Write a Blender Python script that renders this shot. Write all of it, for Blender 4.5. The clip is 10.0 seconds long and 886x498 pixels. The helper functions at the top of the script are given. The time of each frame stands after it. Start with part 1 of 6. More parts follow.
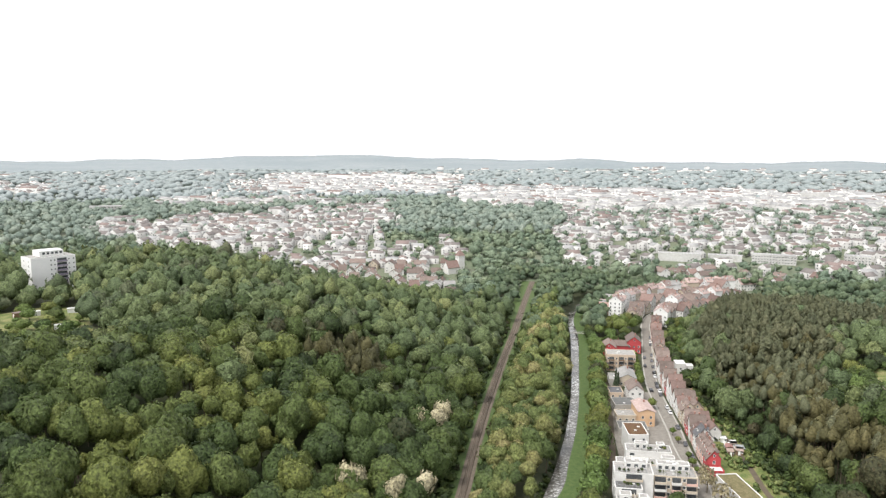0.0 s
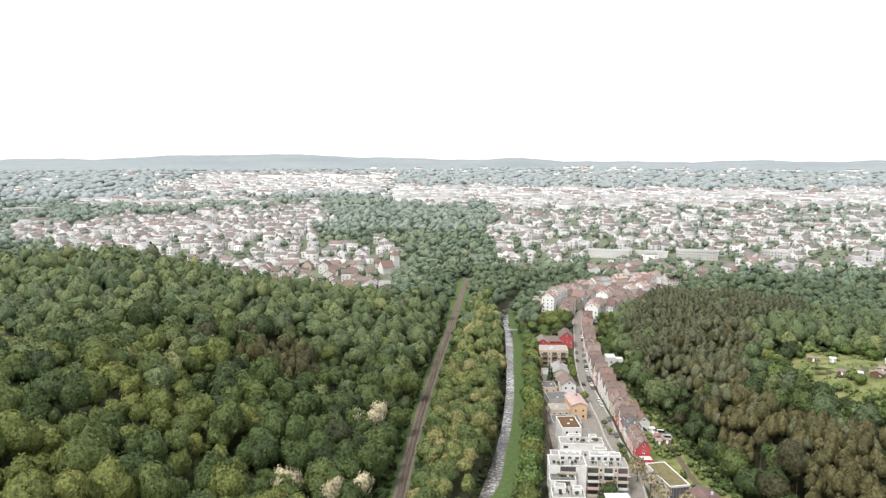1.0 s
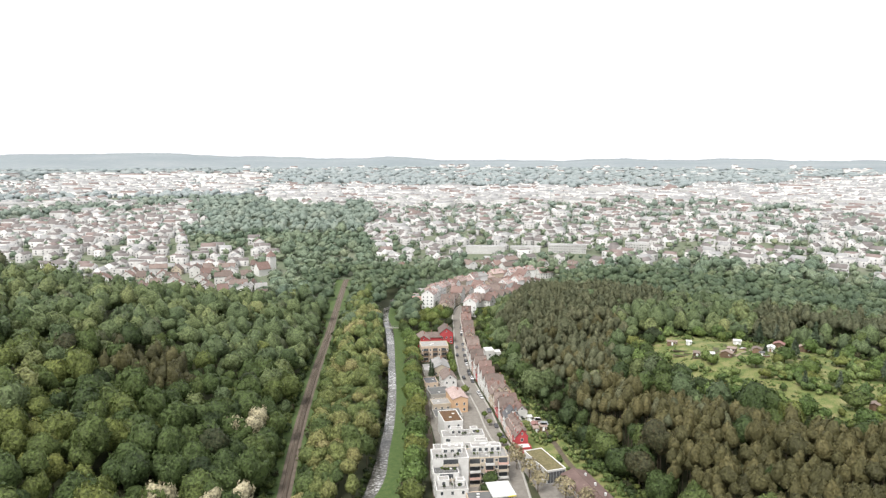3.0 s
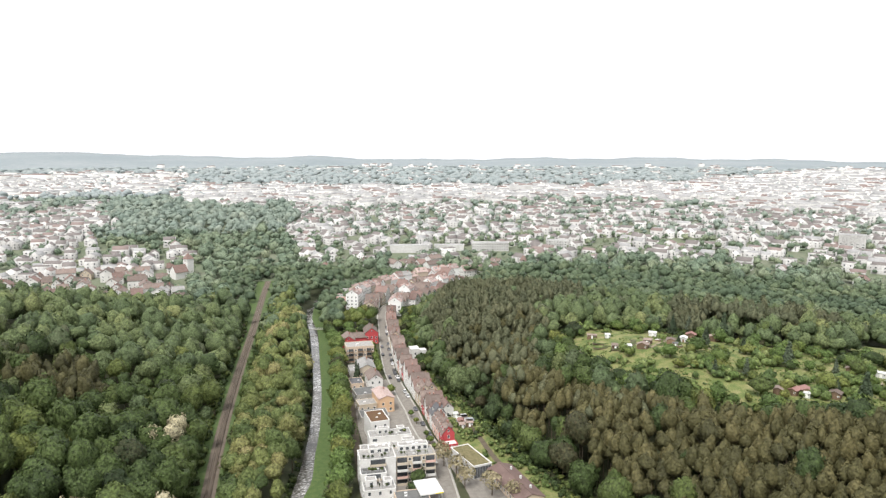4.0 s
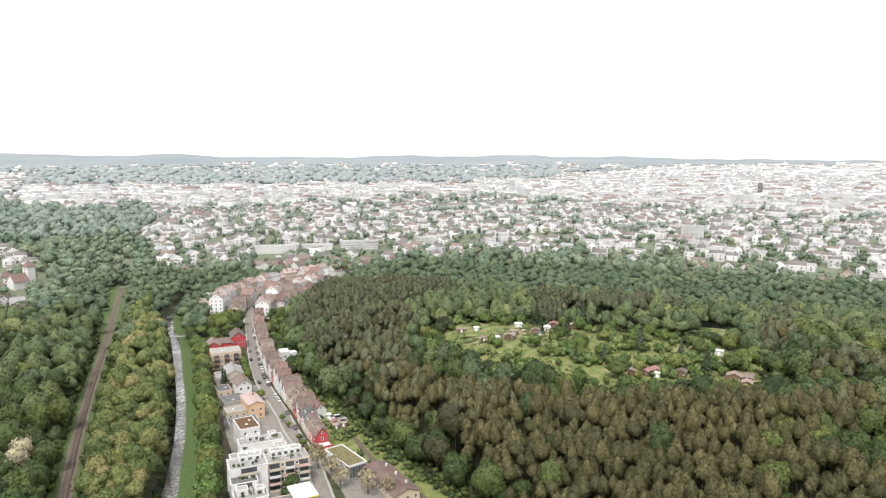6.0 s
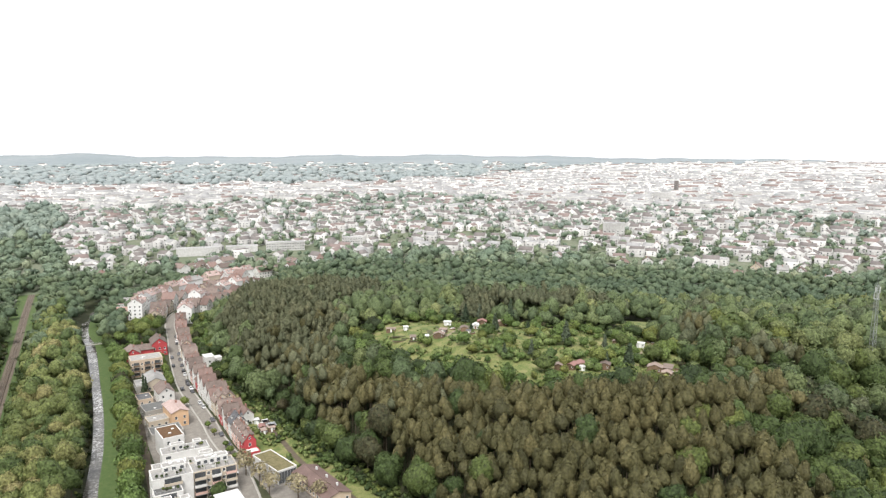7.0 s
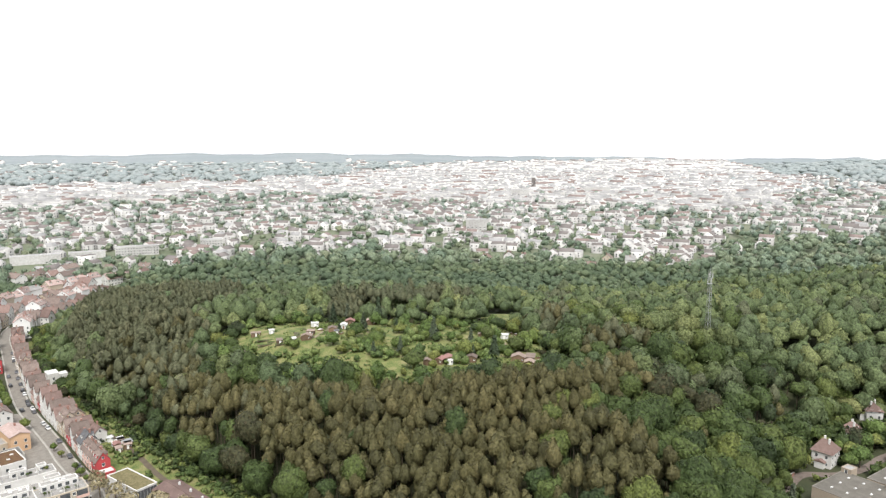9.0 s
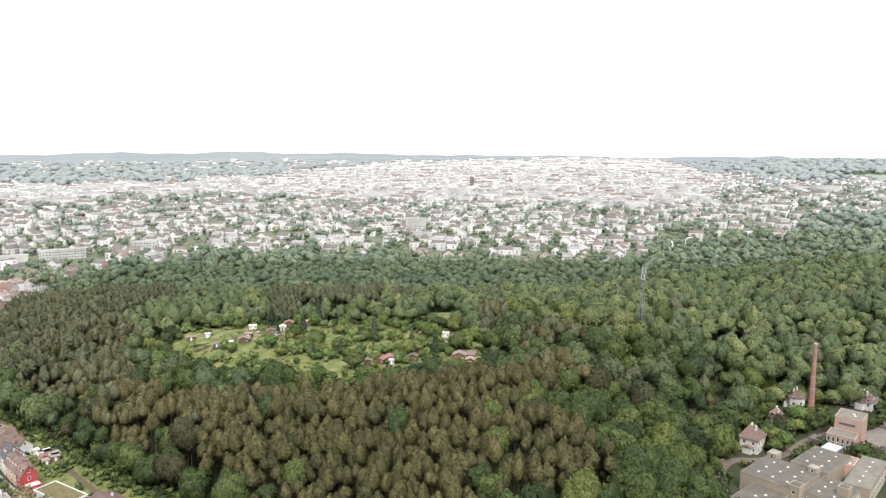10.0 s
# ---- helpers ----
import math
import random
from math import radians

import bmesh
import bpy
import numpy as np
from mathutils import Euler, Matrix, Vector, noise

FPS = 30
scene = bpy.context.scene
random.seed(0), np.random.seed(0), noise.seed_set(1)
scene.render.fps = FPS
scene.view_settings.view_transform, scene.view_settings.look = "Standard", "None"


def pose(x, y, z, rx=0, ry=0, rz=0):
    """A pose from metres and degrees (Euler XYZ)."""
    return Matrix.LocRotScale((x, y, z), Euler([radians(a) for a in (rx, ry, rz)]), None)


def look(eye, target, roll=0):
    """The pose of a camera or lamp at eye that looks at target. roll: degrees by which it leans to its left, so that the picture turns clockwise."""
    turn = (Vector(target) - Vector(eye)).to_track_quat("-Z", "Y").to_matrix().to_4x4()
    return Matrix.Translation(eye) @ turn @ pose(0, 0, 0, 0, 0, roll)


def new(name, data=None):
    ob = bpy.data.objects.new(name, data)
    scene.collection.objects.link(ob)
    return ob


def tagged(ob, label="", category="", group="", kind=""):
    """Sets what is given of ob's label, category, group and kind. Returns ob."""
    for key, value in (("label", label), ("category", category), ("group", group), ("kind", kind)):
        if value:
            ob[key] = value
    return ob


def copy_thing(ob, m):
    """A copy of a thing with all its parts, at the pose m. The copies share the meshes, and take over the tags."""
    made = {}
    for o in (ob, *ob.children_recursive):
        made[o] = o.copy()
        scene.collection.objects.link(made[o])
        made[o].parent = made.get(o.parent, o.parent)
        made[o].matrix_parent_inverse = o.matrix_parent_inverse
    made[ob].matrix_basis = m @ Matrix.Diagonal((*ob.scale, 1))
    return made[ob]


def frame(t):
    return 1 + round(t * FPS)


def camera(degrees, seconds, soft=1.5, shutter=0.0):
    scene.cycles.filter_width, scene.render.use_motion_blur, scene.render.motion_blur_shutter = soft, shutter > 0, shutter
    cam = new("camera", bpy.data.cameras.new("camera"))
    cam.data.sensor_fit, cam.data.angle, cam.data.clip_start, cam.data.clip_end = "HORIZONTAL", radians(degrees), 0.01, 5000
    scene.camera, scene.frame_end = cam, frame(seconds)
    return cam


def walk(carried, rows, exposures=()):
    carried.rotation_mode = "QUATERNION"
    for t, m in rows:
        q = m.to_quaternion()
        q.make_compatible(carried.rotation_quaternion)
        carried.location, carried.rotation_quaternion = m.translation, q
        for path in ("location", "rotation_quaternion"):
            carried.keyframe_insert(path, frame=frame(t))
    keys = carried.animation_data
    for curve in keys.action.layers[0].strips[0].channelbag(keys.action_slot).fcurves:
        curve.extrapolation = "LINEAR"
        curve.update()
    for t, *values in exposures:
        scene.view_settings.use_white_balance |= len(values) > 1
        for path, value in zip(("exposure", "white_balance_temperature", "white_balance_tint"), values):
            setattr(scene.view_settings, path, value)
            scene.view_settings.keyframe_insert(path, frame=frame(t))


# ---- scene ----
# A drone hovers 125 m over a wooded valley and turns slowly to its right.
cam = camera(64.8, 10.0, soft=1.3)
ROWS = [
    (0.0, 0.0, 0.0, 125.0, 0.0, -7.658), (0.5, 0.03, -0.121, 124.975, -2.663, -7.684),
    (1.0, 0.049, -0.24, 124.954, -5.399, -7.704), (1.5, 0.059, -0.358, 124.938, -7.789, -7.729),
    (2.0, 0.059, -0.475, 124.926, -10.167, -7.757), (2.5, 0.048, -0.59, 124.919, -12.489, -7.783),
    (4.0, -0.042, -0.925, 124.923, -21.675, -7.895), (4.5, -0.092, -1.034, 124.933, -24.331, -7.935),
    (5.0, -0.151, -1.142, 124.948, -27.24, -7.986), (5.5, -0.221, -1.248, 124.967, -29.702, -8.029),
    (7.0, -0.49, -1.557, 125.051, -38.42, -8.117), (7.5, -0.599, -1.657, 125.087, -41.06, -8.159),
    (8.0, -0.719, -1.755, 125.128, -43.903, -8.193), (8.5, -0.848, -1.852, 125.174, -46.508, -8.222),
    (9.0, -0.987, -1.948, 125.224, -49.488, -8.261), (9.5, -1.136, -2.042, 125.278, -52.444, -8.296),
    (10.0, -1.295, -2.134, 125.337, -54.48, -8.336),
]
walk(cam, [(t, pose(x, y, z, 90 + pitch, 0, yaw)) for t, x, y, z, yaw, pitch in ROWS])

# ---- light: a bright overcast sky and a broad weak sun ----
SUN_EL, SUN_AZ = radians(55), radians(226)
world = bpy.data.worlds.new("overcast_sky")
scene.world = world
world.use_nodes = True
nt = world.node_tree
nt.nodes.clear()
w_out = nt.nodes.new("ShaderNodeOutputWorld")
w_bg = nt.nodes.new("ShaderNodeBackground")
w_mix = nt.nodes.new("ShaderNodeMix")
w_mix.data_type = "RGBA"
w_sky = nt.nodes.new("ShaderNodeTexSky")
w_sky.sky_type = "NISHITA"
w_sky.sun_disc = False
w_sky.sun_elevation, w_sky.sun_rotation = SUN_EL, SUN_AZ
w_mix.inputs[0].default_value = 0.93
w_mix.inputs[7].default_value = (14.9, 15.1, 15.4, 1)   # thick white cloud
nt.links.new(w_sky.outputs[0], w_mix.inputs[6])
nt.links.new(w_mix.outputs[2], w_bg.inputs[0])
w_bg.inputs[1].default_value = 0.1
nt.links.new(w_bg.outputs[0], w_out.inputs[0])
sun_data = bpy.data.lights.new("sun", "SUN")
sun_data.energy, sun_data.angle, sun_data.color = 4.4, radians(16), (1.0, 0.97, 0.93)
sun = new("sun", sun_data)
sun.matrix_world = look((math.sin(SUN_AZ) * 300, math.cos(SUN_AZ) * 300, 125 + 300 * math.tan(SUN_EL)), (0, 0, 125))

# ---- materials ----
def principled(name, rough=0.8, metal=0.0, spec=0.5):
    m = bpy.data.materials.new(name)
    m.use_nodes = True
    b = m.node_tree.nodes["Principled BSDF"]
    b.inputs["Roughness"].default_value = rough
    b.inputs["Metallic"].default_value = metal
    b.inputs["Specular IOR Level"].default_value = spec
    return m, m.node_tree, b


def ramp(nt, stops):
    r = nt.nodes.new("ShaderNodeValToRGB")
    while len(r.color_ramp.elements) < len(stops):
        r.color_ramp.elements.new(0.5)
    for e, (p, c) in zip(r.color_ramp.elements, stops):
        e.position, e.color = p, (*c, 1)
    return r


def surface(name, colours, scale=1.0, rough=0.85, bump=0.3, stain=None, metal=0.0, spec=0.4, per_object=0.0, span=0.3):
    """Colours mixed by two scales of noise, with fine relief; per_object varies the value from thing to thing."""
    m, nt, b = principled(name, rough, metal, spec)
    co = nt.nodes.new("ShaderNodeTexCoord")
    big, fine = nt.nodes.new("ShaderNodeTexNoise"), nt.nodes.new("ShaderNodeTexNoise")
    geo = nt.nodes.new("ShaderNodeNewGeometry")
    for n, s, d in ((big, 0.12 * scale, 6), (fine, 2.2 * scale, 4)):
        n.inputs["Scale"].default_value, n.inputs["Detail"].default_value = s, d
        nt.links.new(geo.outputs["Position"], n.inputs["Vector"])
    add = nt.nodes.new("ShaderNodeMath")
    add.operation = "ADD"
    half = nt.nodes.new("ShaderNodeMath")
    half.operation = "MULTIPLY"
    half.inputs[1].default_value = 0.5
    nt.links.new(big.outputs[0], add.inputs[0])
    nt.links.new(fine.outputs[0], add.inputs[1])
    nt.links.new(add.outputs[0], half.inputs[0])
    n = len(colours)
    stops = [(0.5 - span / 2 + span * i / max(1, n - 1), c) for i, c in enumerate(colours)]
    r = ramp(nt, stops)
    nt.links.new(half.outputs[0], r.inputs[0])
    out = r.outputs[0]
    if per_object:
        info = nt.nodes.new("ShaderNodeObjectInfo")
        hsv = nt.nodes.new("ShaderNodeHueSaturation")
        mr = nt.nodes.new("ShaderNodeMapRange")
        mr.inputs[3].default_value, mr.inputs[4].default_value = 1 - per_object, 1 + per_object
        nt.links.new(info.outputs["Random"], mr.inputs[0])
        nt.links.new(mr.outputs[0], hsv.inputs["Value"])
        nt.links.new(out, hsv.inputs["Color"])
        out = hsv.outputs[0]
    nt.links.new(out, b.inputs["Base Color"])
    if bump:
        bp = nt.nodes.new("ShaderNodeBump")
        bp.inputs["Strength"].default_value, bp.inputs["Distance"].default_value = bump, 0.05
        nt.links.new(fine.outputs[0], bp.inputs["Height"])
        nt.links.new(bp.outputs[0], b.inputs["Normal"])
    return m


def foliage(name, colours, joined=True, grain_of=(0.42, 1.66), relief=1.0):
    """Leaves: the kind's colour varies from tree to tree and a little from leaf to leaf, and light comes through."""
    m, nt, b = principled(name, 0.65, 0, 0.25)
    if joined:
        src = nt.nodes.new("ShaderNodeAttribute")
        src.attribute_name = "tint"
        tint = src.outputs["Fac"]
    else:
        src = nt.nodes.new("ShaderNodeObjectInfo")
        tint = src.outputs["Random"]
    geo = nt.nodes.new("ShaderNodeNewGeometry")
    mix = nt.nodes.new("ShaderNodeMath")
    mix.operation = "MULTIPLY_ADD"
    mix.inputs[1].default_value = 0.12
    sub = nt.nodes.new("ShaderNodeMath")
    sub.operation = "MULTIPLY"
    sub.inputs[1].default_value = 0.88
    nt.links.new(tint, sub.inputs[0])
    nt.links.new(geo.outputs["Random Per Island"], mix.inputs[0])
    nt.links.new(sub.outputs[0], mix.inputs[2])
    n = len(colours)
    r = ramp(nt, [(i / (n - 1), c) for i, c in enumerate(colours)])
    nt.links.new(mix.outputs[0], r.inputs[0])
    grain = nt.nodes.new("ShaderNodeTexNoise")
    grain.inputs["Scale"].default_value, grain.inputs["Detail"].default_value = 1.15, 5
    nt.links.new(geo.outputs["Position"], grain.inputs["Vector"])
    mr = nt.nodes.new("ShaderNodeMapRange")
    mr.inputs[1].default_value, mr.inputs[2].default_value = 0.32, 0.68
    mr.inputs[3].default_value, mr.inputs[4].default_value = grain_of
    nt.links.new(grain.outputs[0], mr.inputs[0])
    hsv = nt.nodes.new("ShaderNodeHueSaturation")
    nt.links.new(r.outputs[0], hsv.inputs["Color"])
    nt.links.new(mr.outputs[0], hsv.inputs["Value"])
    r = hsv
    nt.links.new(r.outputs[0], b.inputs["Base Color"])
    leafy = nt.nodes.new("ShaderNodeTexNoise")
    leafy.inputs["Scale"].default_value, leafy.inputs["Detail"].default_value = 1.5, 4
    nt.links.new(geo.outputs["Position"], leafy.inputs["Vector"])
    bp = nt.nodes.new("ShaderNodeBump")
    bp.inputs["Strength"].default_value, bp.inputs["Distance"].default_value = relief, 0.55
    nt.links.new(leafy.outputs[0], bp.inputs["Height"])
    nt.links.new(bp.outputs[0], b.inputs["Normal"])
    tr = nt.nodes.new("ShaderNodeBsdfTranslucent")
    nt.links.new(r.outputs[0], tr.inputs[0])
    sh = nt.nodes.new("ShaderNodeMixShader")
    sh.inputs[0].default_value = 0.18
    nt.links.new(b.outputs[0], sh.inputs[1])
    nt.links.new(tr.outputs[0], sh.inputs[2])
    nt.links.new(sh.outputs[0], nt.nodes["Material Output"].inputs[0])
    return m


BROAD = [(0.066, 0.053, 0.027), (0.027, 0.042, 0.017), (0.043, 0.065, 0.021), (0.058, 0.084, 0.025), (0.078, 0.101, 0.029), (0.112, 0.131, 0.034), (0.145, 0.153, 0.042)]
PINE = [(0.056, 0.055, 0.025), (0.079, 0.075, 0.032), (0.100, 0.092, 0.039), (0.128, 0.113, 0.049)]
SPRUCE = [(0.034, 0.052, 0.028), (0.056, 0.078, 0.042), (0.108, 0.124, 0.088)]
M_BROAD, M_BROAD_ONE = foliage("broadleaf_foliage", BROAD), foliage("broadleaf_foliage_single", BROAD, False)
M_PINE = foliage("pine_needles", PINE, grain_of=(0.62, 1.42), relief=0.8)
M_SPRUCE, M_SPRUCE_ONE = foliage("spruce_needles", SPRUCE), foliage("spruce_needles_single", SPRUCE, False)
# Haze put into colour: paler, greyer copies of M_BROAD and M_PINE for distance.
M_BROAD_HAZE = foliage("hazed_broadleaf_foliage", [(0.092, 0.098, 0.054), (0.068, 0.096, 0.044), (0.098, 0.128, 0.054), (0.130, 0.152, 0.060), (0.175, 0.184, 0.073)])
M_PINE_HAZE = foliage("hazed_pine_needles", [(0.082, 0.092, 0.052), (0.110, 0.117, 0.065), (0.142, 0.142, 0.080)], grain_of=(0.66, 1.38), relief=0.8)
# Bluer than the near leaves: haze over the far bend is in the colour.
M_VALLEY = foliage("hazed_valley_foliage", [(0.062, 0.092, 0.055), (0.086, 0.120, 0.069), (0.116, 0.150, 0.082), (0.160, 0.184, 0.100)], grain_of=(0.6, 1.45))
# Three steps of haze put into foliage colour, paler and flatter with distance.
M_FAR = foliage("town_foliage_light_haze", [(0.110, 0.152, 0.108), (0.146, 0.192, 0.130), (0.196, 0.234, 0.150), (0.25, 0.265, 0.17)])
M_FAR_MID = foliage("town_foliage_mid_haze", [(0.172, 0.220, 0.186), (0.220, 0.264, 0.218), (0.282, 0.310, 0.248)], grain_of=(0.7, 1.3), relief=0.5)
M_FAR_WOOD = foliage("far_wood_foliage_haze", [(0.255, 0.295, 0.297), (0.285, 0.318, 0.316), (0.322, 0.346, 0.338)], grain_of=(0.85, 1.15), relief=0.0)
M_LIMEWASH = surface("limewashed_render", [(0.30, 0.292, 0.280), (0.42, 0.412, 0.398), (0.54, 0.532, 0.52)], 0.3, 0.9, 0)
M_GARDEN = foliage("lush_garden_foliage", [(0.060, 0.092, 0.030), (0.090, 0.130, 0.040), (0.130, 0.170, 0.054), (0.18, 0.20, 0.078)])
M_OLIVE = foliage("olive_spring_foliage", [(0.056, 0.082, 0.028), (0.086, 0.116, 0.038), (0.138, 0.158, 0.053), (0.195, 0.186, 0.074), (0.225, 0.200, 0.092)])
M_BLOOM = foliage("blossoming_crown", [(0.30, 0.27, 0.17), (0.40, 0.36, 0.24)], False)
M_LIME = foliage("fresh_lime_foliage", [(0.070, 0.105, 0.026), (0.108, 0.142, 0.036), (0.160, 0.170, 0.050)], False)
M_PALE = foliage("budding_crown", [(0.22, 0.19, 0.11), (0.30, 0.26, 0.16)], False)
# Haze is mixed into this blue-grey of the far hills.
M_HAZY_HILLS = surface("hazed_wooded_hills", [(0.160, 0.190, 0.202), (0.190, 0.216, 0.226), (0.230, 0.250, 0.255)], 0.02, 1.0, 0)
M_BARK = surface("bark", [(0.06, 0.045, 0.03), (0.12, 0.09, 0.065)], 6)
M_FLOOR = surface("forest_floor", [(0.022, 0.030, 0.011), (0.036, 0.042, 0.017), (0.052, 0.052, 0.024)], 1)
M_GRASS = surface("meadow_grass", [(0.056, 0.086, 0.022), (0.092, 0.122, 0.031), (0.126, 0.146, 0.043), (0.170, 0.168, 0.063), (0.22, 0.185, 0.098)], 1.5, 0.9, 0.6, span=0.2)
M_PASTURE = surface("pale_pasture", [(0.205, 0.240, 0.190), (0.25, 0.275, 0.215)], 0.05)
M_BANK = surface("bank_grass", [(0.034, 0.064, 0.014), (0.054, 0.090, 0.021), (0.090, 0.112, 0.036)], 4)
M_TOWN = surface("town_ground", [(0.075, 0.102, 0.055), (0.115, 0.135, 0.083), (0.18, 0.178, 0.14)], 0.35)
M_ASPHALT = surface("asphalt", [(0.135, 0.122, 0.105), (0.18, 0.165, 0.145), (0.235, 0.215, 0.19)], 4, 0.9)
M_BALLAST = surface("ballast", [(0.075, 0.06, 0.045), (0.11, 0.088, 0.068), (0.15, 0.12, 0.095)], 5, 0.95, 0.8)
M_DIRT = surface("dirt_path", [(0.065, 0.05, 0.034), (0.115, 0.09, 0.062)], 4)
M_LANE = surface("worn_lane", [(0.10, 0.078, 0.066), (0.14, 0.112, 0.096), (0.18, 0.148, 0.13)], 4)
M_TRODDEN = surface("trodden_earth", [(0.17, 0.14, 0.09), (0.24, 0.20, 0.14)], 4)
M_WHITE = surface("white_render", [(0.46, 0.45, 0.43), (0.56, 0.55, 0.53), (0.64, 0.63, 0.61)], 2, 0.9, 0.1)
M_CREAM = surface("cream_render", [(0.40, 0.34, 0.265), (0.48, 0.415, 0.33)], 2, 0.9, 0.1)
M_ROOF_RED = surface("red_roof_tiles", [(0.112, 0.074, 0.063), (0.152, 0.102, 0.088), (0.195, 0.134, 0.118)], 5, 0.85, 0.6, per_object=0.28)
M_ROOF_BROWN = surface("brown_roof_tiles", [(0.105, 0.08, 0.068), (0.15, 0.115, 0.10), (0.20, 0.155, 0.135)], 5, 0.85, 0.6, per_object=0.28)
M_ROOF_GREY = surface("grey_roof", [(0.17, 0.165, 0.16), (0.24, 0.235, 0.225), (0.31, 0.30, 0.29)], 2, 0.8, 0.3)
# Roofs of the far town, greyed and paled to carry haze in their colour.
M_FAR_RED = surface("hazed_red_tiles", [(0.165, 0.124, 0.112), (0.225, 0.176, 0.162)], 0.3, 0.85, 0)
M_FAR_BROWN = surface("hazed_brown_tiles", [(0.125, 0.112, 0.106), (0.19, 0.168, 0.160)], 0.3, 0.85, 0)
M_GREY_SHEET = surface("hazed_grey_roofing", [(0.22, 0.218, 0.216), (0.34, 0.336, 0.332)], 0.3, 0.8, 0)
M_WINDOW = surface("window_glass", [(0.045, 0.05, 0.055), (0.10, 0.105, 0.11)], 1, 0.15, 0)



def water_surface():
    """Dark shallow water with ripples, and white for riffles and reflected sky along the stream."""
    m, nt, b = principled("river_water", 0.06, 0, 0.5)
    b.inputs["IOR"].default_value = 1.33
    geo = nt.nodes.new("ShaderNodeNewGeometry")
    big, fine = nt.nodes.new("ShaderNodeTexNoise"), nt.nodes.new("ShaderNodeTexNoise")
    for n, sc, d in ((big, 0.045, 3), (fine, 1.1, 5)):
        n.inputs["Scale"].default_value, n.inputs["Detail"].default_value = sc, d
        nt.links.new(geo.outputs["Position"], n.inputs["Vector"])
    both = nt.nodes.new("ShaderNodeMath")
    both.operation = "MULTIPLY_ADD"
    both.inputs[1].default_value = 1.0
    nt.links.new(big.outputs[0], both.inputs[0])
    nt.links.new(fine.outputs[0], both.inputs[2])
    # The white stops are riffles and, in part, painted sky reflection.
    r = ramp(nt, [(0.38, (0.045, 0.042, 0.036)), (0.48, (0.09, 0.085, 0.076)), (0.56, (0.22, 0.215, 0.205)), (0.625, (0.55, 0.55, 0.54))])
    half = nt.nodes.new("ShaderNodeMath")
    half.operation = "MULTIPLY"
    half.inputs[1].default_value = 0.5
    nt.links.new(both.outputs[0], half.inputs[0])
    nt.links.new(half.outputs[0], r.inputs[0])
    nt.links.new(r.outputs[0], b.inputs["Base Color"])
    bp = nt.nodes.new("ShaderNodeBump")
    bp.inputs["Strength"].default_value, bp.inputs["Distance"].default_value = 0.35, 0.12
    nt.links.new(fine.outputs[0], bp.inputs["Height"])
    nt.links.new(bp.outputs[0], b.inputs["Normal"])
    return m


M_RIVER = water_surface()

# ---- plan ----
RAIL = [(-7, 150), (-3, 190), (2.5, 218), (7.1, 243), (13.2, 283), (21, 330), (34.5, 403), (50.5, 484), (69.7, 585), (87, 669)]
RIVER = [(12, 160), (24, 200), (41, 248), (50, 275), (60, 310), (70.3, 355), (79.7, 404), (93.5, 484), (100, 530), (120, 590), (190, 650), (290, 690), (420, 640), (560, 520), (700, 380)]
STREET = [(78, 170), (93.2, 229.5), (99.6, 259), (102.8, 287), (106, 306), (109.2, 331), (114.6, 369), (125.6, 415), (141, 471), (150, 505), (163, 535), (185, 560), (215, 583), (252, 602)]
HILL = [(134, 150), (133, 205), (132, 250), (134, 292), (136, 355), (146, 399), (160, 456), (190, 515), (230, 548), (290, 520), (350, 440), (420, 340), (480, 262), (600, 190), (760, 100), (760, -200), (420, -120), (400, 0), (352, 58), (318, 66), (300, 62), (262, 58), (243, 54), (222, 36), (185, 25), (150, 60), (128, 110)]
CLEARING = [(182, 295), (186, 272), (187, 248), (195, 236), (199, 214), (207, 194), (214, 180), (228, 163), (240, 149), (253, 151), (291, 178), (306, 205), (316, 236), (300, 246), (284, 270), (268, 300), (256, 330), (222, 340), (196, 330)]
SLOPE_BLOOM = [(-8.9, 286.5), (0.1, 293.8), (-2.5, 285.3), (-7.5, 227.8), (-15.8, 220.8), (-31.3, 223.8)]
WEST_GARDEN = [(-246, 332), (-196, 300), (-165, 298), (-158, 325), (-184, 350), (-196, 388), (-230, 388), (-252, 366)]
GLADE = [(303, 230), (348, 261), (362, 267), (376, 261), (386, 249), (351, 224), (327, 219), (309, 220)]


def inside(px, py, poly):
    px, py = np.asarray(px, float), np.asarray(py, float)
    hit = np.zeros(px.shape, bool)
    for (x0, y0), (x1, y1) in zip(poly, poly[1:] + poly[:1]):
        c = ((y0 > py) != (y1 > py)) & (px < (x1 - x0) * (py - y0) / ((y1 - y0) if y1 != y0 else 1e-9) + x0)
        hit ^= c
    return hit


def reach(px, py, line, closed=False):
    """Distance to a line of points."""
    px, py = np.asarray(px, float), np.asarray(py, float)
    best = np.full(px.shape, 1e9)
    pts = line + line[:1] if closed else line
    for (x0, y0), (x1, y1) in zip(pts, pts[1:]):
        dx, dy = x1 - x0, y1 - y0
        u = np.clip(((px - x0) * dx + (py - y0) * dy) / (dx * dx + dy * dy), 0, 1)
        best = np.minimum(best, np.hypot(px - x0 - u * dx, py - y0 - u * dy))
    return best


def smooth(a, b, v):
    u = np.clip((v - a) / (b - a), 0, 1)
    return u * u * (3 - 2 * u)


def rail_x(y):
    ys = [p[1] for p in RAIL]
    return np.interp(y, ys, [p[0] for p in RAIL])


